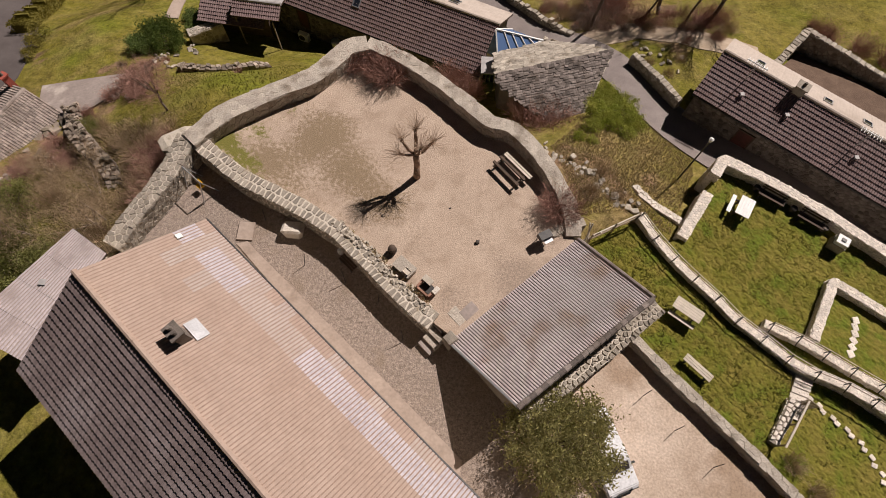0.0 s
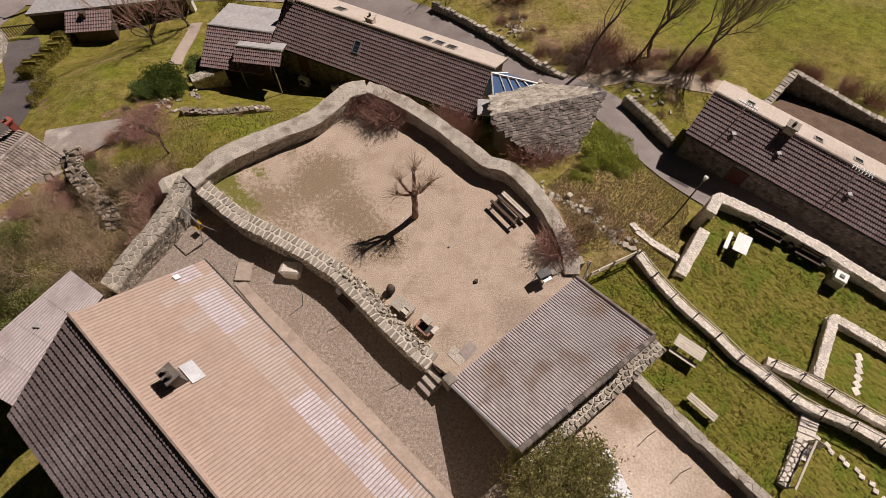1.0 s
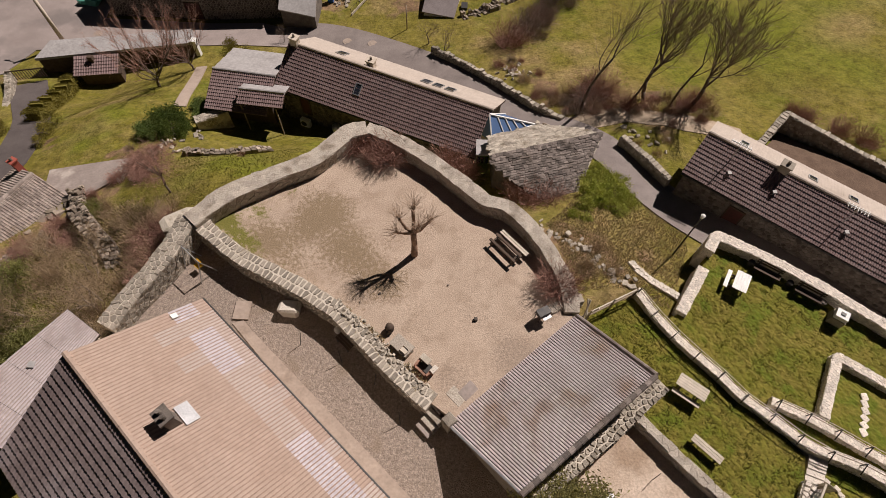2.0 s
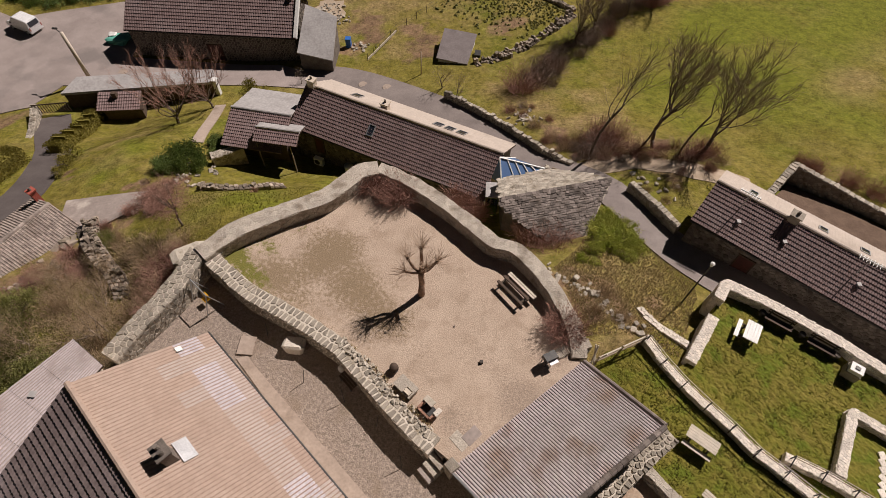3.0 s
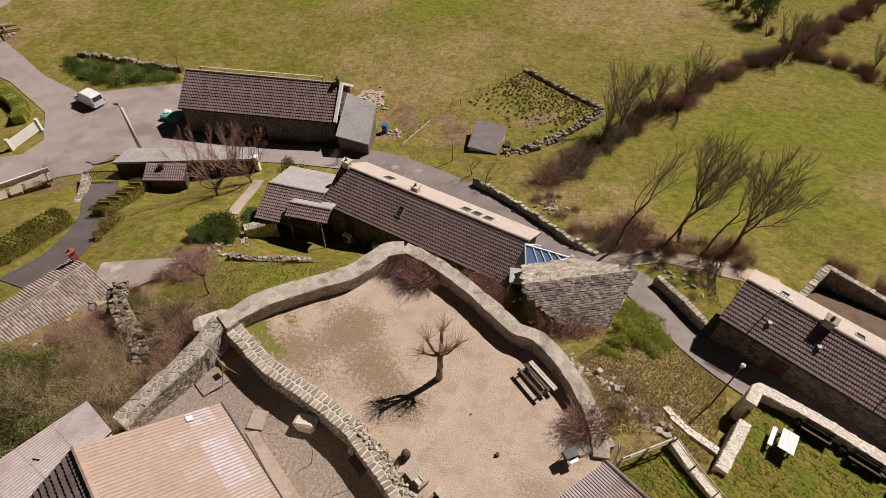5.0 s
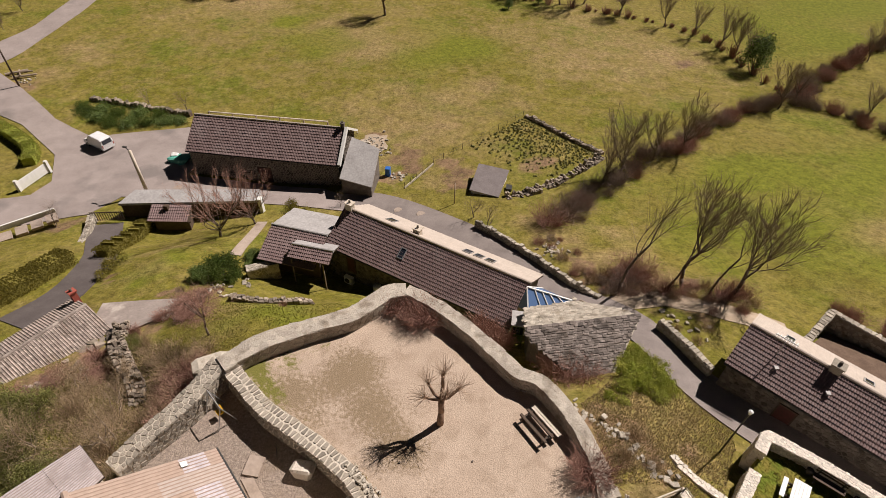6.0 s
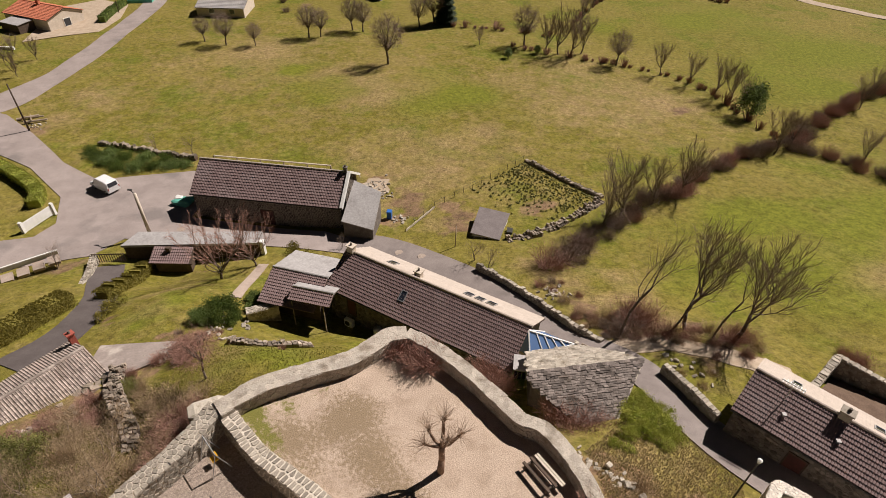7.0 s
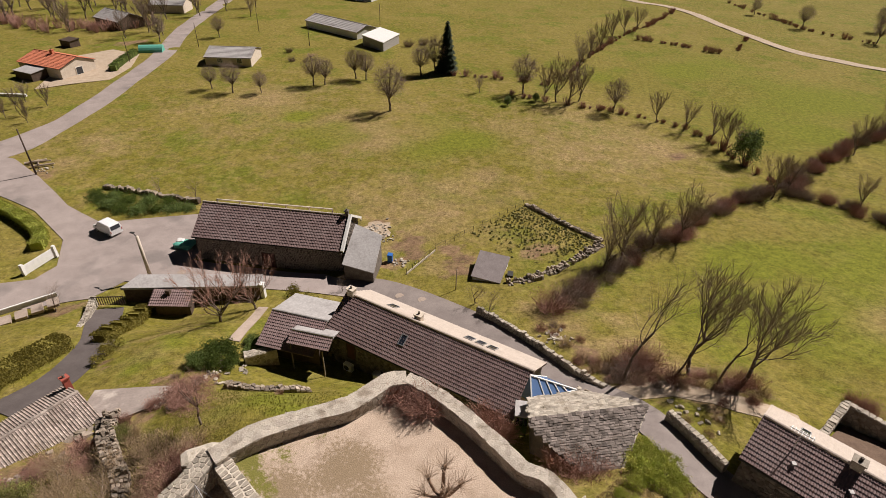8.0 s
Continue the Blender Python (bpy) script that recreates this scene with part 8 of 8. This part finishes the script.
railing("rail of thin bars on the curved garden wall", [(11.47, 14.11, -0.87), (12.48, 12.58, -0.92), (13.7, 11.06, -0.92), (15.12, 9.64, -0.92), (16.13, 8.42, -0.92), (17.25, 7.51, -0.92), (18.47, 6.49, -0.92), (19.38, 5.78, -0.92), (20.8, 5.28, -0.92), (22.12, 4.67, -0.92), (23.34, 3.86, -0.92), (26.38, 1.52, -0.92)])
railing("rail of thin bars on the second garden wall", [(18.09, 8.08, -1.1), (19.8, 7.28, -1.1), (21.52, 6.26, -1.1), (22.84, 5.46, -1.1), (24.76, 4.34, -1.1), (27.28, 2.63, -1.1)])
for k in range(7):
    x, y = 19.55 - 0.13 * k, 5.2 - 0.3 * k
    st = tagged(new("stone_step", Soup().box((0, 0, -0.2), (0.9, 0.34, 0.4)).mesh("stone_step", M_STONE_WHITE)), "pale stone step between the lawns", "step", "garden steps")
    st.matrix_world = pose(x, y, -1.2 - 0.05 * k, 0, 0, -20)
stone_wall("stair_wall", "pale sloping wall beside the garden steps", [(18.7, 4.1, -0.9, -2), (18.0, 3.0, -1.0, -2), (17.3, 1.9, -1.1, -2)], 0.5, M_STONE_WHITE, M_MORTAR, 0.28, 0.2, tops=2)
rail_s = thing("handrail", "bleached wooden handrail beside the steps", "railing")
part("rail", Soup().beam((19.0, 4.0, -0.3), (17.5, 1.7, -0.5), 0.1, 0.08).mesh("rail", M_WOOD_PALE), rail_s)
for u in (0.05, 0.5, 0.95):
    p = Vector((19.0, 4.0, -0.35)).lerp(Vector((17.5, 1.7, -0.55)), u)
    part("post", Soup().beam((p.x, p.y, -2), p, 0.08).mesh("post", M_WOOD), rail_s)
gate = thing("garden_gate", "small bleached wooden garden gate", "gate", (19.3, 4.1, -1.6), turn=-40)
for k in range(6):
    part("gate_slat", Soup().box((0.1 * k, 0, 0.5), (0.07, 0.03, 1.0)).mesh("gate_slat", M_WOOD_PALE), gate)
part("gate_rail", Soup().box((0.25, 0.03, 0.8), (0.62, 0.03, 0.08)).box((0.25, 0.03, 0.25), (0.62, 0.03, 0.08)).mesh("gate_rail", M_WOOD), gate)
rng = np.random.default_rng(83)
line = smooth_line([(20.0, 4.3, 0), (20.6, 3.6, 0), (21.6, 2.7, 0), (22.2, 2.0, 0), (22.6, 1.2, 0), (22.9, 0.4, 0), (23.1, -1.0, 0), (23.1, -3.0, 0)], 0.42)
for i, p in enumerate(line):
    v, f = stone_shape(0.3, 0.24, 0.12, rng, 0.15)
    ob = tagged(new("stepping_stone", mesh_of("stepping_stone", v, f, M_STONE_WHITE)), "pale stepping stone set in the lawn", "stone", "stepping stones")
    ob.matrix_world = pose(p[0] + (0.08 if i % 2 else -0.08), p[1], -1.57, 0, 0, rng.uniform(-60, -20))
for i, p in enumerate(smooth_line([(23.2, 8.7, 0), (22.9, 7.7, 0), (22.5, 6.8, 0)], 0.4)):
    v, f = stone_shape(0.42, 0.34, 0.12, rng, 0.12)
    ob = tagged(new("stepping_stone", mesh_of("stepping_stone", v, f, M_STONE_WHITE)), "pale flagstone inside the sunken enclosure", "stone", "stepping stones")
    ob.matrix_world = pose(p[0], p[1], -1.41, 0, 0, rng.uniform(-90, -50))
sheet("enclosure_floor", "patchy grass bed inside the pale enclosure", "garden bed", [(20.9, 7.4), (22.3, 10.3), (24.9, 8.7), (27.5, 7.0), (26, 3.9), (24.3, 4.7), (22.6, 5.9)], M_LAWN, turf_z(-1.5), 0.06, 0.15, 0.03, 0.2)
fence_rail = thing("pole_fence", "bleached round-pole fence between barn and wall", "fence")
part("rail", Soup().rod((8.4, 12.5, -0.3), (11.2, 14.0, -0.2), 0.06, 0.05, 7).mesh("rail", M_WOOD_PALE), fence_rail)
part("rail", Soup().rod((8.4, 12.5, -0.75), (11.2, 14.0, -0.7), 0.05, 0.045, 7).mesh("rail", M_WOOD), fence_rail)
for u in (0.0, 0.5, 1.0):
    p = Vector((8.4, 12.5, 0)).lerp(Vector((11.2, 14.0, 0)), u)
    part("post", Soup().rod((p.x, p.y, -1.6), (p.x, p.y, -0.1), 0.06, 0.05, 7).mesh("post", M_WOOD), fence_rail)
rng = np.random.default_rng(84)
ledge = Soup()
for p in smooth_line([(5.2, 19.6, 0), (7.2, 18.2, 0), (9.0, 16.6, 0), (10.2, 15.4, 0), (11.2, 14.6, 0)], 0.13):
    v, f = STONES[int(rng.integers(len(STONES)))]
    k = Matrix.LocRotScale(Vector((p[0] + rng.normal(0, 0.28), p[1] + rng.normal(0, 0.28), land_at(p[0], p[1]) + 0.05)), Euler((*rng.uniform(-0.25, 0.25, 2), rng.uniform(0, 3))), Vector((*rng.uniform(0.12, 0.4, 2), rng.uniform(0.08, 0.2))))
    ledge.add([k @ q for q in v], f)
tagged(new("stone_ledge", ledge.mesh("stone_ledge", M_STONE)), "tumbled stone ledge across the dry bank", "stones", kind="stuff")
lamp = thing("street_lamp", "slim street lamp with a white glass head", "street lamp", (15.0, 18.1, -3.5))
part("post", Soup().rod((0, 0, -0.2), (0, 0, 4.8), 0.06, 0.04, 8).mesh("post", M_METAL), lamp)
part("lantern", Soup().rod((0, 0, 4.8), (0, 0, 5.05), 0.08, 0.13, 10).rod((0, 0, 5.05), (0, 0, 5.12), 0.14, 0.05, 10).mesh("lantern", M_WHITE), lamp)
for x, y in ((11.1, 4.0), (12.6, 2.3), (14.4, 0.6)):
    tagged(new("thin_post", Soup().rod((x, y, -1.95), (x + 0.1, y + 0.2, -0.75), 0.022, 0.018, 6).mesh("thin_post", M_METAL)), "thin dark line post on the parking ground", "post", "line posts")


# ---- vehicles ----
def van(name, label, at, turn, high=1.75, length=4.2, wide=1.75, cab=0.95):
    """A small white van or car; x points forward."""
    root = thing(name, label, "car", at, turn=turn)
    h = length / 2
    prof = [(-h, 0.35), (-h, high * 0.62), (-h + 0.12, high * 0.97), (-h + 0.5, high), (h - 1.75, high), (h - 1.45, high * 0.97), (h - cab, high * 0.6), (h - 0.15, high * 0.48), (h, high * 0.36), (h, 0.35)]
    bm = bmesh.new()
    ring = []
    for s in (-1, 1):
        ring.append([bm.verts.new((x, s * (wide / 2 - (0.14 if z > high * 0.62 else 0.0)), z)) for x, z in prof])
    n = len(prof)
    for i in range(n):
        bm.faces.new((ring[0][i], ring[0][(i + 1) % n], ring[1][(i + 1) % n], ring[1][i]))
    bm.faces.new(ring[0][::-1])
    bm.faces.new(ring[1])
    bmesh.ops.recalc_face_normals(bm, faces=bm.faces)
    bmesh.ops.bevel(bm, geom=bm.edges[:], offset=0.05, segments=2, affect="EDGES")
    me = bpy.data.meshes.new("body")
    bm.to_mesh(me)
    bm.free()
    me.materials.append(M_CARPAINT)
    body = part("body", me, root)
    z0, z1 = high * 0.63, high * 0.93
    part("windscreen", mesh_of("windscreen", [(h - cab - 0.06, -wide / 2 + 0.2, z0), (h - cab - 0.06, wide / 2 - 0.2, z0), (h - 1.42, wide / 2 - 0.25, z1), (h - 1.42, -wide / 2 + 0.25, z1)], [(0, 1, 2, 3)], M_GLASS), body, m=Matrix.Translation((0.05, 0, 0.03)))
    part("rear_window", mesh_of("rear_window", [(-h - 0.005, -wide / 2 + 0.25, z0), (-h + 0.09, -wide / 2 + 0.25, z1), (-h + 0.09, wide / 2 - 0.25, z1), (-h - 0.005, wide / 2 - 0.25, z0)], [(0, 1, 2, 3)], M_GLASS), body, m=Matrix.Translation((-0.02, 0, 0)))
    for s in (-1, 1):
        y = s * (wide / 2 - 0.125)
        part("side_window", mesh_of("side_window", [(h - 2.3, y, z0 + 0.03), (h - 1.2, y, z0 + 0.03), (h - 1.5, y, z1), (h - 2.3, y, z1)], [(0, 1, 2, 3)], M_GLASS), body, m=Matrix.Translation((0, s * 0.012, 0)))
        part("headlight", Soup().box((h - 0.06, s * (wide / 2 - 0.28), high * 0.4), (0.1, 0.3, 0.16)).mesh("headlight", M_ZINC), body)
        part("tail_light", Soup().box((-h + 0.02, s * (wide / 2 - 0.12), high * 0.5), (0.06, 0.12, 0.4)).mesh("tail_light", M_RED), body)
        part("mirror", Soup().box((h - 1.15, s * (wide / 2 + 0.08), high * 0.62), (0.1, 0.18, 0.16)).mesh("mirror", M_METAL), body)
        for x in (-h + 0.8, h - 0.85):
            wl = part("wheel", Soup().rod((x, s * (wide / 2 - 0.2), 0.31), (x, s * (wide / 2 + 0.01), 0.31), 0.31, 0.31, 16).mesh("wheel", M_TYRE, True), root)
            part("rim", Soup().rod((x, s * (wide / 2), 0.31), (x, s * (wide / 2 + 0.02), 0.31), 0.18, 0.18, 12).mesh("rim", M_ZINC), wl)
    part("bumper", Soup().box((h + 0.0, 0, 0.4), (0.12, wide - 0.1, 0.2)).mesh("bumper", M_METAL), body)
    return root



van("parked_car", "white car half hidden under a leafy tree", (8.75, 1.1, -1.85), -66, 1.5, 4.1, 1.7, 0.95)
van("parked_van", "small white van parked on the asphalt forecourt", (-54.9, 56.8, float(land(-54.9, 56.8)[0]) + 0.09), 158, 1.85, 4.2, 1.8, 0.9)

# ---- lane, forecourt and fields ----
def pole(label, at, h, r0, r1, mat, arm=None):
    root = thing("utility_pole", label, "utility pole", at)
    part("shaft", Soup().rod((0, 0, -0.5), (0, 0, h), r0, r1, 10).mesh("shaft", mat, True), root)
    if arm:
        part("arm", Soup().beam((0, 0, h - 0.1), arm, 0.07).mesh("arm", M_METAL), root)
        part("lamp_head", Soup().box(arm, (0.5, 0.2, 0.12)).mesh("lamp_head", M_METAL), root)
    return root


pole("leaning dark wooden utility pole at the fork", (-77.2, 69.9, -14.2), 7.7, 0.14, 0.1, M_WOOD_DARK)
pole("thin weathered pole beside the kitchen field", (-5.2, 50.6, float(land(-5.2, 50.6)[0])), 3.0, 0.07, 0.05, M_WOOD)
pole("pale concrete pole with a small street light", (-42.4, 47.4, -13.1), 5.5, 0.22, 0.17, M_RENDER, (-1.0, 0.6, 5.5))
for x, y in ((-101, 130), (-92, 148), (-84, 170), (-63, 158), (-50, 190)):
    pole("thin wooden utility pole beside the lane", (x, y, -14), 6.5, 0.1, 0.07, M_WOOD_DARK)
tagged(new("logs", Soup().rod((-81.5, 72.5, -14.0), (-79, 74.6, -13.9), 0.2, 0.16, 8).rod((-80.6, 72.6, -13.7), (-77.8, 74.2, -13.8), 0.17, 0.13, 8).rod((-79.6, 71.8, -14), (-76.8, 73.6, -14), 0.2, 0.15, 8).rod((-80.5, 74.4, -14), (-78.5, 72.2, -13.7), 0.12, 0.1, 8).mesh("logs", M_WOOD)), "heap of felled logs by the fork", "logs", kind="stuff")
wg = thing("white_gate", "white solid gate at the road bend", "gate")
zg = float(land(-57.2, 47.5)[0])
part("gate_leaf", Soup().beam((-57.6, 45.4, zg + 0.75), (-57.0, 49.4, zg + 0.75), 0.1, 1.3).mesh("gate_leaf", M_WHITE), wg)
for x, y in ((-57.65, 45.2), (-56.95, 49.6)):
    part("post", Soup().box((x, y, zg + 0.8), (0.35, 0.35, 1.7)).mesh("post", M_WHITE), wg)
terr = thing("concrete_steps", "broad concrete ramp steps beside the lane", "steps")
zt = float(land(-50, 37)[0])
for k in range(5):
    p = Vector((-52.5, 35.0, 0)).lerp(Vector((-48.2, 39.2, 0)), k / 4)
    part("tread", Soup().box((0, 0, 0), (1.1, 1.5, 0.3), Matrix.Translation((p.x, p.y, zt + 0.15 + 0.14 * k)) @ Matrix.Rotation(0.77, 4, "Z")).mesh("tread", M_CONCRETE), terr)
part("kerb", Soup().beam((-53.4, 35.8, zt + 0.7), (-48.6, 40.4, zt + 0.9), 0.2, 0.6).mesh("kerb", M_WHITE), terr)
gt = thing("slatted_gate", "dark slatted gate across the driveway", "gate")
zd = float(land(-42.5, 40)[0])
for k in range(14):
    p = Vector((-44.2, 40.2, 0)).lerp(Vector((-41.0, 41.0, 0)), k / 13)
    part("gate_slat", Soup().beam((p.x, p.y, zd + 0.1), (p.x, p.y, zd + 1.3), 0.1, 0.03).mesh("gate_slat", M_WOOD_DARK), gt)
part("gate_rail", Soup().beam((-44.3, 40.2, zd + 1.2), (-40.9, 41.0, zd + 1.2), 0.06, 0.1).mesh("gate_rail", M_WOOD_DARK), gt)
stone_wall("drive_wall", "pale stone wall at the drive entrance", [(-44.4, 40.6, zd + 1.0, zd - 0.5), (-42.9, 37.8, zd + 1.2, zd - 0.5), (-41.6, 34.6, zd + 1.6, zd - 0.2)], 0.6, M_STONE, M_MORTAR, 0.35, 0.25)
stone_wall("bank_wall", "rough pale stone edging above the green bank", [(-64, 68.4, -14.15, -14.8), (-58, 68.0, -14.15, -14.8), (-52, 67.4, -14.15, -14.8), (-47, 67.0, -14.15, -14.8)], 0.7, M_STONE_BROWN, M_SOIL, 0.6, 0.35, rough_top=0.25)
tarp = thing("covered_heap", "heap under a teal and white tarpaulin", "heap", (-42.6, 55.4, float(land(-42.6, 55.4)[0]) + 0.05))
v, f = stone_shape(2.4, 1.6, 0.8, np.random.default_rng(9), 0.3, 0.3)
part("tarpaulin", mesh_of("tarpaulin", [p + Vector((0, 0, 0.35)) for p in v], f, M_TEAL), tarp)
v, f = stone_shape(0.9, 0.8, 0.4, np.random.default_rng(10), 0.3, 0.3)
part("sack", mesh_of("sack", [p + Vector((-0.7, 0.2, 0.75)) for p in v], f, M_WHITE), tarp)
bin_b = thing("wheeled_bin", "blue plastic bin beside the lean-to", "bin", (-14.6, 56.6, float(land(-14.6, 56.6)[0])))
part("body", Soup().box((0, 0, 0.55), (0.6, 0.6, 1.1)).mesh("body", M_BLUE), bin_b)
part("lid", Soup().box((0, 0, 1.13), (0.66, 0.7, 0.08)).mesh("lid", M_BLUE), bin_b)
for x, y in ((-8.7, 47.8), (-11.5, 48.4), (-39.5, 49.2)):
    z = float(land(x, y, True)[0]) + 0.11
    tagged(new("manhole_cover", Soup().rod((x, y, z - 0.1), (x, y, z + 0.02), 0.5, 0.5, 18).rod((x, y, z), (x, y, z + 0.035), 0.3, 0.3, 14).mesh("manhole_cover", M_CONCRETE)), "round pale manhole cover in the lane", "manhole cover", "manhole covers")
rubble = Soup()
rng = np.random.default_rng(85)
for cx, cy, n, r in ((-19.5, 64.6, 60, 2.4), (-17.2, 62.5, 25, 1.5), (-13.0, 56.5, 20, 1.2), (6.0, 41.5, 24, 1.5), (7.4, 32.2, 30, 1.1), (14.6, 31.0, 8, 1.6), (16.6, 29.4, 8, 1.2), (-22.6, 28.3, 14, 0.9), (-21.3, 30.2, 9, 0.7), (-20.9, 27.0, 8, 0.5), (-24.6, 24.4, 10, 0.8), (-26.2, 20.2, 12, 0.7), (-27.6, 18.4, 12, 0.7), (-29.0, 16.4, 10, 0.7), (-23.4, 23.6, 10, 0.7), (-77.5, 71.6, 14, 1.2)):
    for _ in range(n):
        x, y = cx + rng.normal(0, r * 0.5), cy + rng.normal(0, r * 0.5)
        v, f = STONES[int(rng.integers(len(STONES)))]
        k = Matrix.LocRotScale(Vector((x, y, land_at(x, y) + 0.08)), Euler(rng.uniform(-0.5, 0.5, 3)), Vector((*rng.uniform(0.12, 0.42, 2), rng.uniform(0.08, 0.24))))
        rubble.add([k @ q for q in v], f)
tagged(new("rubble", rubble.mesh("rubble", M_STONE)), "scattered pale rubble on the ground", "rubble", kind="stuff")
fence = thing("field_fence", "post and wire fence round the kitchen field", "fence")
for a, b, n in (((-11.8, 53.6), (-9.2, 59.8), 5), ((-9.2, 59.8), (2.0, 74.4), 10), ((2.0, 74.4), (12.8, 65.2), 8)):
    for k in range(n):
        x, y = a[0] + (b[0] - a[0]) * k / n, a[1] + (b[1] - a[1]) * k / n
        z = float(land(x, y)[0])
        part("post", Soup().rod((x, y, z - 0.2), (x, y, z + 0.95), 0.035, 0.03, 6).mesh("post", M_WOOD_DARK), fence)
    za, zb = (float(land(*p)[0]) for p in (a, b))
    for h in (0.5, 0.95):
        part("wire", Soup().rod((*a, za + h), (*b, zb + h), 0.012, 0.012, 4).mesh("wire", M_METAL), fence)
part("kick_board", Soup().beam((-11.8, 53.6, float(land(-11.8, 53.6)[0]) + 0.15), (-9.2, 59.8, float(land(-9.2, 59.8)[0]) + 0.15), 0.06, 0.3).mesh("kick_board", M_WOOD_PALE), fence)
KITCHEN = [(-9, 60), (1.8, 73.8), (12.2, 65), (6.8, 57.6), (2.5, 58.5), (-1, 60)]
rng = np.random.default_rng(86)
crop_v, crop_f = [], []
for r in range(24):
    for k in range(38):
        u, w = (k + rng.uniform(-0.4, 0.4)) / 38, (r + rng.uniform(-0.3, 0.3)) / 24
        x, y = 1.8 + 10.6 * u - 10.4 * w * 0.82, 73.6 - 8.6 * u - 12.4 * w * 0.82
        if rng.random() > 1.05 - 1.15 * w or not in_poly([x], [y], KITCHEN)[0]:
            continue
        c = Vector((x, y, float(land(x, y)[0]) + 0.06))
        size = rng.uniform(0.1, 0.26)
        for _ in range(16):
            d = Vector(rng.normal(0, 1, 3)).normalized()
            d.z = abs(d.z) * 0.8
            e = d.orthogonal().normalized() * size * 0.5
            q = len(crop_v)
            p = c + d * size * rng.uniform(0.3, 1.0)
            g = d.cross(e).normalized() * size * 0.4
            crop_v += [p - e, p + g, p + e, p - g]
            crop_f.append((q, q + 1, q + 2, q + 3))
tagged(new("field_crop", mesh_of("field_crop", crop_v, crop_f, M_CROP)), "rows of dark leafy plants in the kitchen field", "crop", kind="stuff")
for a, b in (((-40.5, 61.6), (-24, 62.2)),):
    ter = thing("terrace_rail", "pale low timber rail behind the barn house", "rail")
    part("rail", Soup().beam((*a, -10.2), (*b, -10.2), 0.14, 0.14).mesh("rail", M_WOOD_PALE), ter)
    for k in range(6):
        x, y = a[0] + (b[0] - a[0]) * k / 5, a[1] + (b[1] - a[1]) * k / 5
        part("post", Soup().beam((x, y, -14.4), (x, y, -10.2), 0.14).mesh("post", M_WOOD), ter)
ac = thing("heat_pump", "white heat-pump unit under the cottage eaves", "heat pump", (-13.0, 33.9, float(land(-13.0, 33.9)[0])), turn=-21)
part("case", Soup().box((0, 0, 0.5), (0.9, 0.4, 0.8)).mesh("case", M_WHITE), ac)
part("grille", Soup().rod((-0.1, -0.19, 0.5), (-0.1, -0.22, 0.5), 0.28, 0.28, 16).mesh("grille", M_METAL), ac)
butt = thing("water_butt", "grey water butt in the cottage's shade", "barrel", (-9.9, 32.4, float(land(-9.9, 32.4)[0])))
part("body", Soup().rod((0, 0, 0), (0, 0, 1.1), 0.35, 0.38, 14).mesh("body", M_ZINC, True), butt)
gh = thing("tunnel", "small green garden tunnel beside the villa", "greenhouse", (-101.5, 140.5, -14.0), turn=20)
part("cover", mesh_of("cover", [(x, math.cos(a) * 1.6, math.sin(a) * 1.8) for x in (-3, 3) for a in np.linspace(0, math.pi, 9)], [(i, i + 1, i + 10, i + 9) for i in range(8)] + [tuple(range(9)), tuple(range(17, 8, -1))], M_TEAL), gh)
pool = thing("stepped_kerb", "white garden kerb at the villa's edge", "kerb")
part("kerb", Soup().beam((-118, 100, -13.8), (-106, 101.5, -13.8), 0.5, 0.5).mesh("kerb", M_WHITE), pool)
stack = thing("log_stack", "long stack of split logs behind the slab house", "log stack")
for k in range(9):
    a, b = Vector((7.4 + 0.06 * k, 31.2 - 0.03 * k, -5.6 + 0.12 * (k % 3))), Vector((10.4 + 0.06 * k, 28.9 - 0.03 * k, -4.7 + 0.12 * (k % 3)))
    part("log", Soup().rod(a, b, 0.1, 0.09, 7).mesh("log", M_WOOD), stack)

# ---- single pieces of walls and roofs ----
for holder, nm, shared, places in LATE:
    for i, m in enumerate(places):
        ob = new(nm, shared[i % len(shared)])
        ob.parent = holder
        ob.matrix_basis = m
